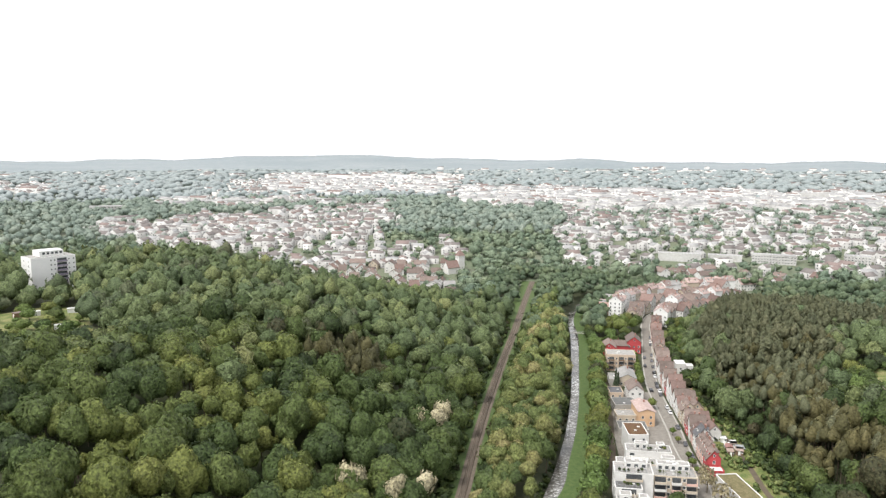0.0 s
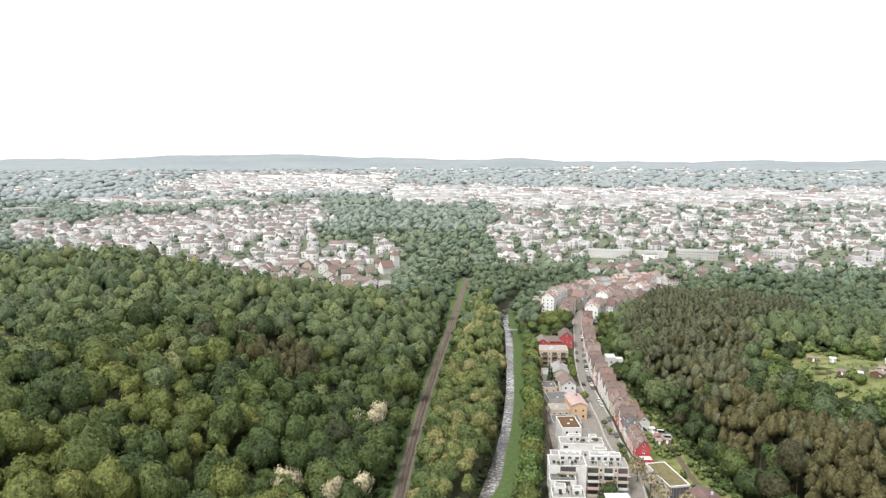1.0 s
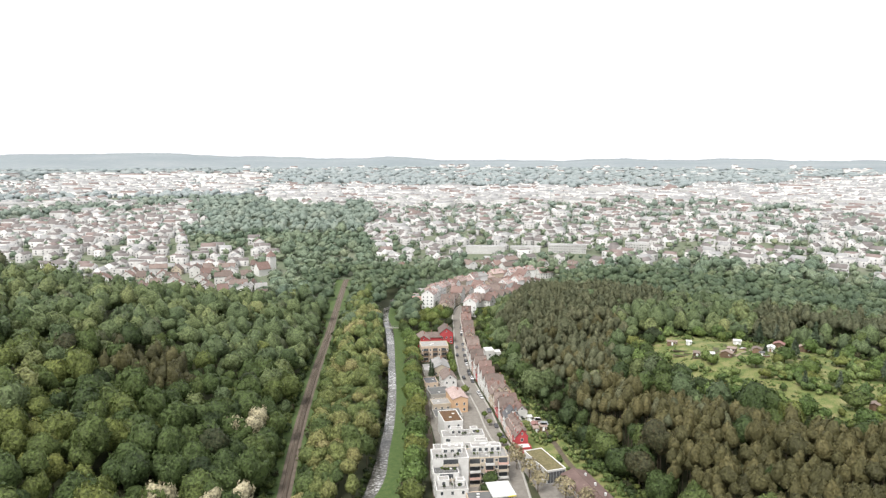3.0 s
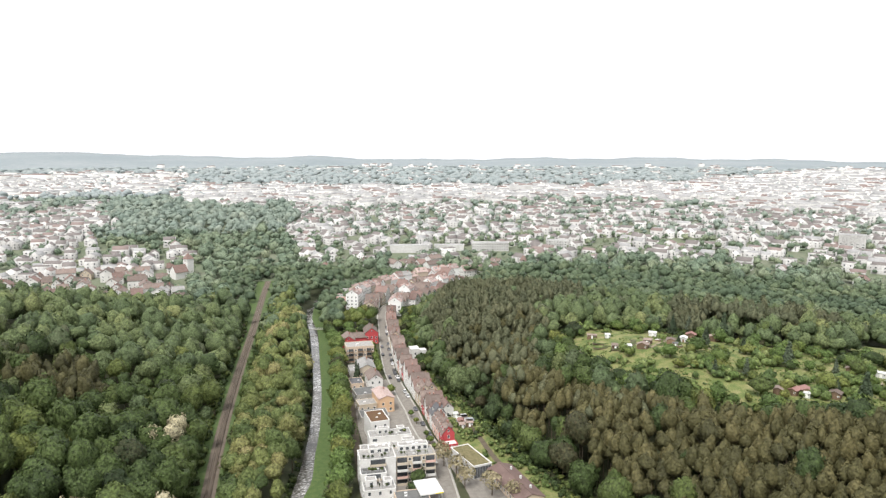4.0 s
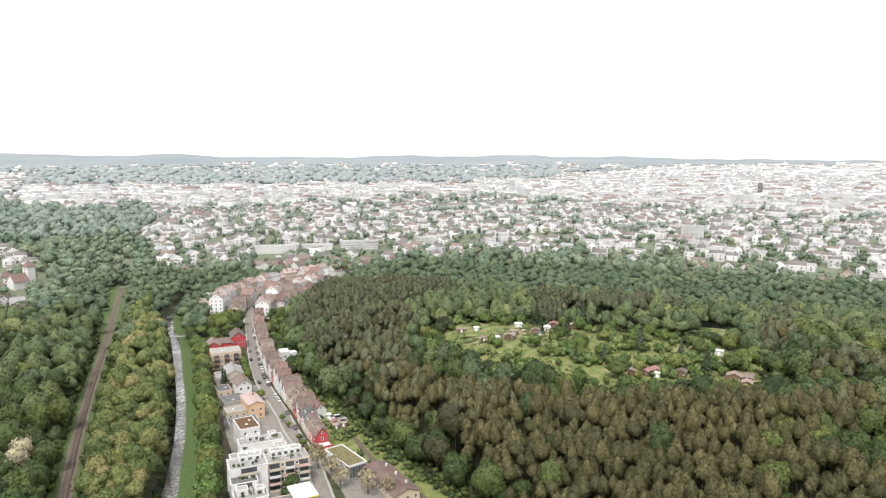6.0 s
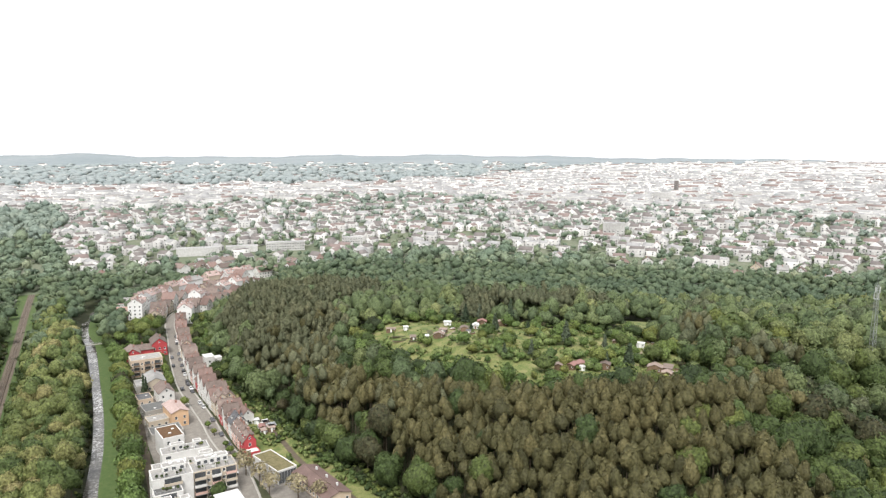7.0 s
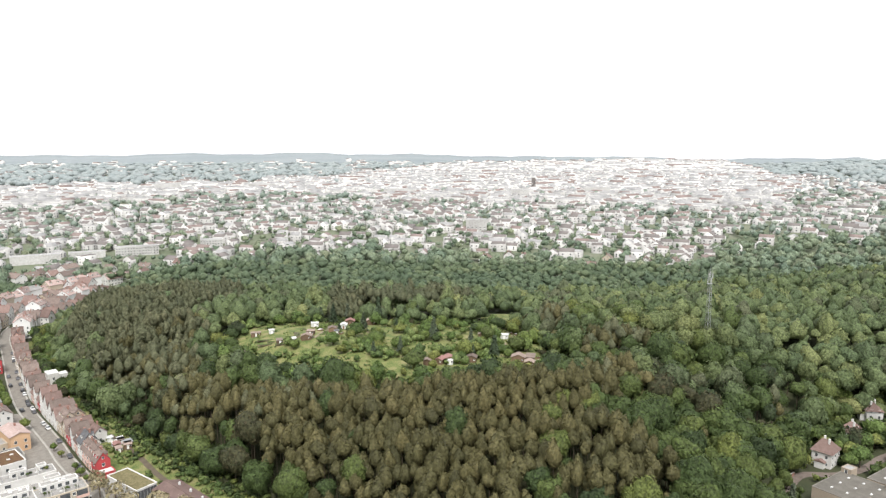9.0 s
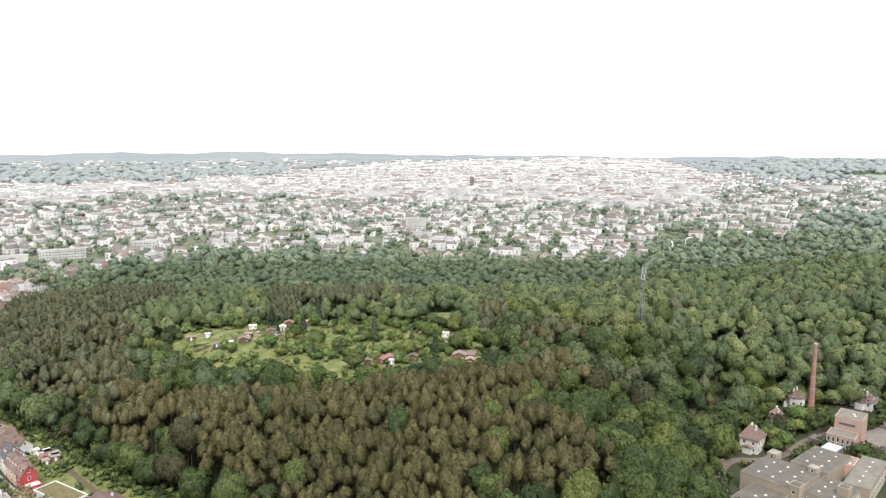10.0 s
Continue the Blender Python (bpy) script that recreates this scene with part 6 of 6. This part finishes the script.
for x, y, az, w, l, h, roof, label, k in (
    (216, 286, 30, 3, 3.4, 2.0, M_PLASTIC, "white sheet-roofed garden store", 1),
    (212, 292, 30, 3, 5, 2.0, M_SHEDROOF, "low brown allotment shed", 1),
    (240, 283, 40, 4, 4, 2.4, M_SHEDROOF, "brown allotment hut with a felt roof", 0),
    (238, 277, 40, 2.4, 2.6, 2.0, M_SLATE, "black garden shed on the lawn", 1),
    (220, 310, 30, 2.6, 3.0, 2.0, M_PLASTIC, "white garden shed by the hedge", 1),
    (214, 316, 30, 5, 3.0, 2.0, M_SHEDROOF, "low brown shed by the hedge", 1),
    (196, 300, 30, 3.4, 4, 2.2, M_SHEDROOF, "brown shed at the wood's edge", 0),
    (262, 293, 45, 5, 4, 2.6, M_REDTARP, "allotment hut with a red roof at the wood's edge", 0),
    (270, 284, 45, 5, 4.5, 2.8, M_SHEDROOF, "wooden allotment house at the wood's edge", 0),
    (246, 305, 40, 4, 3.5, 2.2, M_PLASTIC, "white roofed garden hut below the trees", 1),
    (296, 194, 60, 5, 4, 2.4, M_REDTARP, "garden hut with a red roof behind bushes", 0),
    (288, 203, 60, 4, 3, 2.2, M_PLASTIC, "white garden hut behind bushes", 1),
):
    shed(x, y, az, w, l, h, roof, label, k)
for x, y, az, w, l, h, roof, label, k in (
    (281, 212, 60, 4, 3, 2.4, M_SHEDROOF, "brown garden hut behind bushes", 0),
    (125.6, 288.4, 10, 2.4, 3.4, 2.0, M_PLASTIC, "white-roofed garden shed below the wood", 1),
    (125.1, 280.9, 20, 3, 4, 2.0, M_SHEDROOF, "grey felt-roofed garden shed below the wood", 1),
    (122.3, 286.4, 12, 2.4, 3, 2.0, M_PLASTIC, "white sheet-roofed garden shed behind the terrace", 1),
    (125.3, 287.3, 12, 2.6, 3.4, 2.0, M_SHEDROOF, "dark felt-roofed garden shed behind the terrace", 1),
    (126.3, 283.1, 12, 3, 4, 2.0, M_STEEL, "grey sheet-metal garden store below the wood", 1),
    (120.8, 279.6, 12, 2.4, 3.2, 2.0, M_SHEDROOF, "brown garden shed among hedges below the wood", 1),
    (123.1, 293, 12, 2.2, 2.6, 2.0, M_PLASTIC, "small white garden hut behind the terrace", 1),
    (122, 284, 10, 2.6, 3.4, 2.0, M_REDTARP, "small red-roofed garden shed behind the terrace", 0),
):
    shed(x, y, az, w, l, h, roof, label, k)
for x, y, r, h in ((276, 284, 2.9, 14), (251, 270, 2.6, 9.5), (258, 303, 2.6, 11), (270, 304, 2.8, 10), (260, 254, 2.0, 7.5), (233, 225, 1.8, 8), (290, 266, 2.5, 10), (262, 229, 3.0, 11), (222, 232, 1.8, 7), (256, 186, 2.8, 10.5), (248, 197, 1.6, 6), (249, 193, 1.5, 6.5), (270, 211, 1.7, 7), (246, 284, 1.2, 4), (275, 302, 1.8, 7), (262, 319, 2.4, 8)):
    tree("spruce", x, y, r * 1.5, h * 1.15, "standing in the allotment gardens", "conifers in the allotments")
n_bush = 0
while n_bush < 185:
    x, y = pick.uniform(180, 318), pick.uniform(145, 330)
    if not inside(x, y, CLEARING):
        continue
    edge = float(reach(x, y, CLEARING, True))
    lawn = any(inside(x, y, q) for q in LAWNS)
    if lawn and (pick.random() < 0.82 or reach(x, y, [(229, 204), (246, 191), (260, 175)]) < 6 or reach(x, y, [(212, 292), (240, 282), (251, 286)]) < 7):
        continue
    big = edge < 9 or pick.random() < 0.25
    r = pick.uniform(2.8, 4.8) if big and not lawn else pick.uniform(1.0, 3.0)
    tree(pick.choice(("garden", "lime", "garden", "broad")), x, y, r, r * pick.uniform(1.5, 2.2), "in the allotment gardens", "garden trees and bushes", 0.12 * r)
    n_bush += 1
for x, y in ((255, 137), (260, 128), (247, 140)):
    tree("bloom", x, y, 3.4, 9, "at the edge of the allotments", "blossoming trees", 2)
for k in range(26):
    x, y = 114 + pick.uniform(-3, 14), pick.uniform(250, 296)
    if x > 119 and not inside(x, y, HILL):
        tree(pick.choice(("broad", "lime")), x, y, pick.uniform(0.7, 1.6), pick.uniform(1.3, 2.6), "in the gardens behind the terrace", "garden bushes", 0.1)

for x, y, az, w, l, roof, lab in ((-221, 369, 50, 2.6, 6, M_PLASTIC, "low white-roofed garden store in the western gardens"), (-204, 379, 70, 2.4, 7, M_PLASTIC, "long white greenhouse in the western gardens"), (-193, 343, 60, 2.4, 4.5, M_PLASTIC, "white caravan-like garden hut by the trees"), (-228, 366, 40, 4, 4, M_SHEDROOF, "brown garden hut in the western gardens")):
    shed(x, y, az, w, l, 2.4, roof, lab, 1)
n_bush = 0
while n_bush < 62:
    x, y = pick.uniform(-250, -160), pick.uniform(300, 386)
    if not inside(x, y, WEST_GARDEN) or min(math.hypot(x - a, y - b) for a, b in ((-221, 369), (-204, 379), (-193, 343), (-228, 366))) < 5.5:
        continue
    r = pick.uniform(1.4, 4.2)
    tree(pick.choice(("garden", "lime", "broad")), x, y, r, r * pick.uniform(1.4, 2.0), "in the western gardens", "western garden trees", 0.12 * r)
    n_bush += 1

for x, y, az in fine_line([(131, 362), (137, 396), (148, 440), (161, 482), (172, 512)], 5.2):
    for k in (0, 6):
        if math.hypot(x + k - 139, y - 386) < 11:
            continue
        tree(pick.choice(("broad", "garden", "broad")), x + k + pick.uniform(-1.5, 1.5), y + pick.uniform(-2, 2), pick.uniform(2.6, 4.0), pick.uniform(6, 10), "in the gardens behind the terrace", "garden trees behind the terrace")

def cold_frame(x, y, az, w, l, mat, label):
    """A low box with a sloping lid."""
    e = anchor("cold_frame", x, y, float(height(x, y)), az, label, "cold frame", "allotment cold frames")
    bm = bmesh.new()
    prism(bm, [(-w / 2, -0.3), (w / 2, -0.3), (w / 2, 0.9), (-w / 2, 0.6)], -l / 2, l / 2)
    part("box", bm, M_WOOD, e)
    bm = bmesh.new()
    prism(bm, [(-w / 2 - 0.08, 0.6), (w / 2 + 0.08, 0.92), (w / 2 + 0.08, 0.98), (-w / 2 - 0.08, 0.66)], -l / 2 - 0.08, l / 2 + 0.08)
    part("lid", bm, mat, e)


for k in range(26):
    cx0, cy0, rad0 = pick.choice(((226, 282, 14), (246, 286, 10), (236, 200, 9), (262, 174, 9), (292, 200, 9)))
    cold_frame(cx0 + pick.uniform(-rad0, rad0), cy0 + pick.uniform(-rad0, rad0) * 0.7, pick.uniform(0, 180), pick.uniform(0.9, 1.8), pick.uniform(1.2, 3.2), M_PLASTIC if k % 3 == 0 else (M_SHEDROOF, M_STEEL)[k % 2], "low wooden garden box with a sheet lid beside the huts")

# vegetable beds and garden paths on the lawns
M_SOIL = surface("garden_soil", [(0.09, 0.065, 0.045), (0.14, 0.105, 0.075)], 5, 0.95, 0.4)
for k in range(34):
    q = LAWNS[0] if k < 22 else LAWNS[1]
    while True:
        x, y = pick.uniform(195, 272), pick.uniform(150, 306)
        if inside(x, y, q) and reach(x, y, q, True) > 1.5:
            break
    w, l = pick.uniform(0.7, 1.6), pick.uniform(2.0, 6.5)
    e = anchor("garden_bed", x, y, float(height(x, y)) + 0.02, pick.choice((35, 125)) + pick.uniform(-6, 6), "vegetable bed with bare soil and low green rows", "garden bed", "allotment beds")
    bm = bmesh.new()
    slab(bm, -w, w, -l, l, -0.3, 0.14, 0.05)
    part("soil", bm, M_SOIL if k % 3 else M_DIRT, e)
    for i in range(3):
        bm = bmesh.new()
        px = -w * 0.6 + i * w * 0.6
        slab(bm, px - 0.12, px + 0.12, -l * 0.9, l * 0.9, 0.1, 0.35, 0.05)
        part("crop_ridge", bm, M_BANK, e)

# ---- trees and bushes round the factory and its houses ----
for k in range(90):
    x, y = pick.uniform(302, 400), pick.uniform(-4, 66)
    if reach(x, y, [(316, 26), (338, 12), (352, 39)]) < 9:
        continue
    if min(math.hypot(x - a, y - b) for a, b in ((299, 54), (337, 51), (362, 47), (380, 32), (378, 21), (331, 19), (352, 39), (318, 33))) < 8.5:
        continue
    if reach(x, y, LANE + [(380, 0)]) < 5 or min(math.hypot(x - a, y - b) - r for a, b, r in FACTORY + SIGHT_GAPS) < 2:
        continue
    tree(pick.choice(("broad", "lime", "broad")), x, y, pick.uniform(2.4, 4.2), pick.uniform(6, 10.5), "round the factory houses", "trees round the factory")
for x, y, r, h in ((303.6, 42.1, 4.2, 9.5), (299.1, 44.7, 3.2, 7.5), (335.3, 42.2, 4.6, 11), (321.0, 43.1, 3.8, 9)):
    tree("garden", x, y, r, h, "between the villa and the brick works", "trees round the factory")
tree("lime", 290, 58, 2.6, 6, "beside the white villa", "trees round the factory")
tree("broad", 313, 50, 3.6, 9.5, "beside the white villa", "trees round the factory")
tree("broad", 322, 47, 4.2, 10, "beside the white villa", "trees round the factory")
tree("spruce", 243.5, 52, 3.6, 14, "beside the factory lane", "trees round the factory")
tree("broad", 245, 36, 2.6, 6, "before the factory annexe", "trees round the factory")


def lane_wall():
    """A low brick wall that follows the lane, with a coping."""
    e = anchor("lane_wall", 238, 64.5, 0, 0, "low red-brown brick retaining wall beside the factory lane", "wall")
    run = [(0, 0), (16, -0.6), (31, -2.2), (42, -4.4)]
    for (x0, y0), (x1, y1) in zip(run, run[1:]):
        d = math.hypot(x1 - x0, y1 - y0)
        for nm, half, z0, z1, mat in (("wall_run", 0.2, -0.6, 1.5, M_CHIMNEY), ("coping", 0.27, 1.5, 1.62, M_CONCRETE)):
            bm = bmesh.new()
            slab(bm, 0, d, -half, half, z0, z1, 0.02)
            ob = part(nm, bm, mat, e)
            ob.matrix_basis = pose(x0, y0, 0, 0, 0, math.degrees(math.atan2(y1 - y0, x1 - x0)))


lane_wall()


def mast(x, y, z, h):
    e = anchor("radio_mast", x, y, z, 20, "slender grey lattice radio mast with white antennas", "mast")
    for k in range(4):
        bm = bmesh.new()
        sx, sy = ((-1, -1), (1, -1), (1, 1), (-1, 1))[k]
        prism(bm, [(sx * 1.15 - 0.06, 0), (sx * 1.15 + 0.06, 0), (sx * 0.55 + 0.05, h), (sx * 0.55 - 0.05, h)], -0.05, 0.05)
        bmesh.ops.transform(bm, matrix=Matrix(((1, 0, 0, 0), (0, 1, -sy * 0.6 / h, sy * 1.15), (0, 0, 1, 0), (0, 0, 0, 1))), verts=bm.verts)
        part("leg", bm, M_STEEL, e)
    for k in range(4):
        bm = bmesh.new()
        for i in range(15):
            z0, z1 = h * i / 15, h * (i + 1) / 15
            w0, w1 = 1.15 - 0.6 * i / 15, 1.15 - 0.6 * (i + 1) / 15
            prism(bm, [(-w0, z0), (-w0 + 0.06, z0), (w1, z1), (w1 - 0.06, z1)], -w0 - 0.03, -w0 + 0.03)
            slab(bm, -w0, w0, -w0 - 0.02, -w0 + 0.02, z0, z0 + 0.06)
        bmesh.ops.transform(bm, matrix=pose(0, 0, 0, 0, 0, 90 * k), verts=bm.verts)
        part("bracing", bm, M_STEEL, e)
    for k in range(6):
        bm = bmesh.new()
        a = k * math.pi / 3
        slab(bm, -0.16, 0.16, -0.08, 0.08, 0, 2.6, 0.03)
        ob = part("antenna", bm, M_PLASTIC, e, "white panel antenna")
        ob.matrix_basis = pose(1.1 * math.cos(a), 1.1 * math.sin(a), h - (4.2 if k % 2 else 7), 0, 0, math.degrees(a))
    bm = bmesh.new()
    tube(bm, 1.3, 1.3, h - 7.3, h - 7.15, 12)
    part("platform", bm, M_STEEL, e)
    bm = bmesh.new()
    tube(bm, 0.06, 0.04, h, h + 3, 6)
    part("rod", bm, M_STEEL, e)


mast(347, 119.5, float(height(347, 119.5)), 65 - float(height(347, 119.5)))


def high_rise(x, y, az, top):
    z = float(height(x, y))
    h = top - z
    e = anchor("high_rise", x, y, z, az, "white high-rise flats with violet-grey balconies above the wood", "building")
    bm = bmesh.new()
    slab(bm, -13, 13, -8, 8, -2, h, 0.05)
    part("wall", bm, M_PANEL, e)
    bm = bmesh.new()
    slab(bm, -12.6, 12.6, -7.6, 7.6, h, h + 0.15)
    part("roof", bm, M_GRAVEL, e)
    bm = bmesh.new()
    slab(bm, -7, 7, -5.5, 5.5, h + 0.1, h + 3.6, 0.05)
    part("roof_storey", bm, M_PANEL, e)
    for i in range(5):
        window(e, -4.6 + i * 2.5, -5.52, h + 2.0, 180, 1.7, 1.6)
    for f in range(int(h / 2.8)):
        zz = h - 2.4 - f * 2.8
        for px in (-1.6, 0.6, 9.0, 11.8):
            window(e, px, -8.02, zz, 180, 0.9, 1.0)
        for py in (-4, 3):
            window(e, -13.02, py, zz, 270, 0.9, 1.3)
        balcony(e, 4.8, -8.0, zz - 1.2, 6.0, 1.1, 180, M_VIOLET)


M_VIOLET = surface("violet_grey_panel", [(0.22, 0.19, 0.25), (0.29, 0.25, 0.32)], 2, 0.7, 0)
high_rise(-248, 434, -50, 62.7)


def church(x, y, az):
    z = float(height(x, y))
    e = anchor("church", x, y, z, az, "white church with a square tower and red roofs", "church")
    bm = bmesh.new()
    prism(bm, [(-5, -2), (5, -2), (5, 6), (0, 12), (-5, 6)], -17, -3.5)
    part("nave", bm, M_WHITE, e)
    bm = bmesh.new()
    for k in (-1, 1):
        prism(bm, [(0, 12.05), (k * 5.6, 5.35), (k * 5.6, 5.7), (0, 12.4)], -17.3, -3.5)
    part("nave_roof", bm, M_ROOF_RED, e)
    bm = bmesh.new()
    slab(bm, -3.5, 3.5, -3.45, 3.5, -2, 17, 0.05)
    part("tower", bm, M_WHITE, e)
    bm = bmesh.new()
    r = bmesh.ops.create_cone(bm, cap_ends=True, segments=4, radius1=5.6, radius2=0.05, depth=6, matrix=pose(0, 0, 20, 0, 0, 45))
    part("tower_roof", bm, M_ROOF_RED, e, "pointed red tower roof")
    for f in (6, 11, 14.5):
        window(e, -3.52, 0, f, 270, 1.0, 1.8)
        window(e, 0, -3.47, f, 180, 1.0, 1.8)


church(17.5, 712, 60)

# ---- nearer houses of the town ----
def town_house(w, l, eave, rise, wall, roof, ridge, dormers):
    return gable_house(0, 0, 0, w, l, eave, rise, wall, roof, "", ridge, 2, "SWE", True, dormers, gap=3.6, door=False)


MODELS = []
for w, l, ev, ri, wall, roof, rd, dm, lab in (
    (9, 11, 5.6, 4.0, M_WHITE, M_ROOF_RED, "x", 0, "white detached house with a red gabled roof"),
    (9, 12, 5.4, 3.8, M_WHITE, M_ROOF_BROWN, "y", 1, "white detached house with a brown roof and dormers"),
    (10, 13, 6.4, 3.4, M_WHITE, M_ROOF_GREY, "x", 0, "white house with a grey pitched roof"),
    (9, 10, 5.2, 4.2, M_CREAM, M_ROOF_BROWN, "x", 0, "cream detached house with a brown gabled roof"),
    (10, 16, 8.2, 3.2, M_WHITE, M_ROOF_BROWN, "y", 0, "white block of flats with a brown roof"),
    (8, 10, 4.6, 4.0, M_WHITE, M_ROOF_BROWN, "y", 0, "small white house with a brown roof"),
):
    MODELS.append((town_house(w, l, ev, ri, wall, roof, rd, dm), lab))
order = np.argsort(np.hypot(TOWN_NEAR[:, 0], TOWN_NEAR[:, 1]))
for i, (x, y, a) in enumerate(TOWN_NEAR[order]):
    m, lab = MODELS[pick.randrange(len(MODELS))]
    ob = copy_thing(m, pose(x, y, float(height(x, y)), 0, 0, math.degrees(a)))
    tagged(ob, lab + " among garden trees", "house", "houses of the near town")
for m, lab in MODELS:
    for o in list(m.children_recursive) + [m]:
        bpy.data.objects.remove(o)


def polar(az, d):
    return d * math.sin(radians(az)), d * math.cos(radians(az))


for az, d, length, h, label in ((18.9, 790, 44, 8, "long white flat-roofed hall at the town's edge"), (25.6, 800, 42, 9, "long white office block with window bands"), (22.2, 800, 34, 6, "long low pale hall at the town's edge"), (31, 820, 24, 9, "white flat-roofed block of flats")):
    x, y = polar(az, d)
    flat_block(x, y, az, length, 12, h, M_LIMEWASH, M_GREY_SHEET, label, floors=int(h / 3) if h > 8 else 0, sides="S", gap=2.6, win=(1.5, 1.1), z=float(height(x, y)), name="office_block")
for az, d, length, w, h in ((52.3, 880, 26, 16, 17), (56, 1250, 40, 20, 16), (46, 1300, 60, 26, 12), (35, 1420, 50, 24, 14), (62, 1320, 46, 22, 15), (68, 1180, 70, 26, 9), (28, 1400, 44, 20, 18), (-20.2, 1290, 96, 22, 9), (-16.0, 1285, 62, 22, 10), (-10.4, 1300, 110, 22, 8), (-5.2, 1300, 60, 22, 8), (-25.6, 1240, 56, 22, 9)):
    x, y = polar(az, d)
    flat_block(x, y, az, length, w, h, M_LIMEWASH, M_GREY_SHEET, "large white flat-roofed building in the far town", floors=3, sides="S", gap=5, win=(2.2, 1.1), z=float(height(x, y)), name="large_building")
x, y = polar(56.9, 1400)
flat_block(x, y, 57, 8, 8, 25, M_FAR_BROWN, M_FAR_BROWN, "grey slender office tower in the far town", floors=7, sides="S", gap=2.5, z=float(height(x, y)), name="office_tower")
x, y = polar(78.6, 1400)
e = anchor("round_tower", x, y, float(height(x, y)), 0, "pale round tower in the far town", "tower")
bm = bmesh.new()
tube(bm, 4, 3.6, -2, 22, 16)
part("shaft", bm, M_CONCRETE, e)
bm = bmesh.new()
tube(bm, 4.4, 4.4, 22, 24, 16)
part("crown_ring", bm, M_CONCRETE, e)

# ---- vehicles ----
def car_model(mat):
    e = new("car")
    bm = bmesh.new()
    slab(bm, -0.88, 0.88, -2.1, 2.1, 0.28, 0.86, 0.12)
    part("body", bm, mat, e)
    bm = bmesh.new()
    r = bmesh.ops.create_cube(bm, size=1, matrix=Matrix.LocRotScale((0, -0.2, 1.12), None, (1.5, 2.2, 0.56)))
    for v in bm.verts:
        if v.co.z > 1.2:
            v.co.y = -0.2 + (v.co.y + 0.2) * 0.68
            v.co.x *= 0.86
    bmesh.ops.bevel(bm, geom=list(bm.edges), offset=0.06, segments=1, affect="EDGES")
    part("cabin", bm, M_WINDOW, e, "dark glazed cabin")
    bm = bmesh.new()
    slab(bm, -0.62, 0.62, -0.9, 0.5, 1.4, 1.46, 0.03)
    part("roof_panel", bm, mat, e)
    for px in (-0.84, 0.84):
        for py in (-1.3, 1.3):
            bm = bmesh.new()
            bmesh.ops.create_cone(bm, cap_ends=True, segments=12, radius1=0.32, radius2=0.32, depth=0.2, matrix=pose(px, py, 0.32, 0, 90, 0))
            part("wheel", bm, M_TYRE, e)
    return e


CARS = [(car_model(M_CAR), "dark parked car with tinted glass"), (car_model(M_CARWHITE), "white parked car with dark glass")]
spots = []
for x, y, az in fine_line(STREET[2:9], 6.3):
    for side in (-1, 1):
        if pick.random() < (0.42 if side > 0 else 0.1):
            nx, ny = math.cos(radians(az)), -math.sin(radians(az))
            spots.append((x + nx * side * 2.1 + pick.uniform(-0.2, 0.2), y + ny * side * 2.1 + pick.uniform(-0.9, 0.9), -az + pick.choice((0, 180))))
spots += [(89.5, 281, 20), (91.5, 280, 20), (93.5, 279.5, 20), (73.5, 266, 0), (72.5, 262, 0), (71.5, 258, 10), (94.5, 249, 100), (330, 9, 40), (336, 6, 40)]
for x, y, rz in spots:
    m, lab = CARS[pick.random() < 0.3]
    tagged(copy_thing(m, pose(x, y, 0.1, 0, 0, rz)), lab + " beside the street", "car", "parked cars")
for m, lab in CARS:
    for o in list(m.children_recursive) + [m]:
        bpy.data.objects.remove(o)

# ---- distant hills ----
def backdrop():
    az = np.radians(np.arange(-44, 106, 1.0))
    rad = np.geomspace(2450, 4950, 26)
    A, R = np.meshgrid(az, rad)
    X, Y = R * np.sin(A), R * np.cos(A)
    Z = height(X, Y) + 2.5
    n, m = len(az), len(rad)
    i, j = np.meshgrid(np.arange(m - 1), np.arange(n - 1), indexing="ij")
    q = np.stack([i * n + j, i * n + j + 1, (i + 1) * n + j + 1, (i + 1) * n + j], -1).reshape(-1, 4)
    tagged(mesh_object("backdrop", np.stack([X.ravel(), Y.ravel(), Z.ravel()], 1), q, [M_HAZY_HILLS]), "blue-green wooded hills on the horizon, pale with painted haze", "hills", kind="structure")


backdrop()
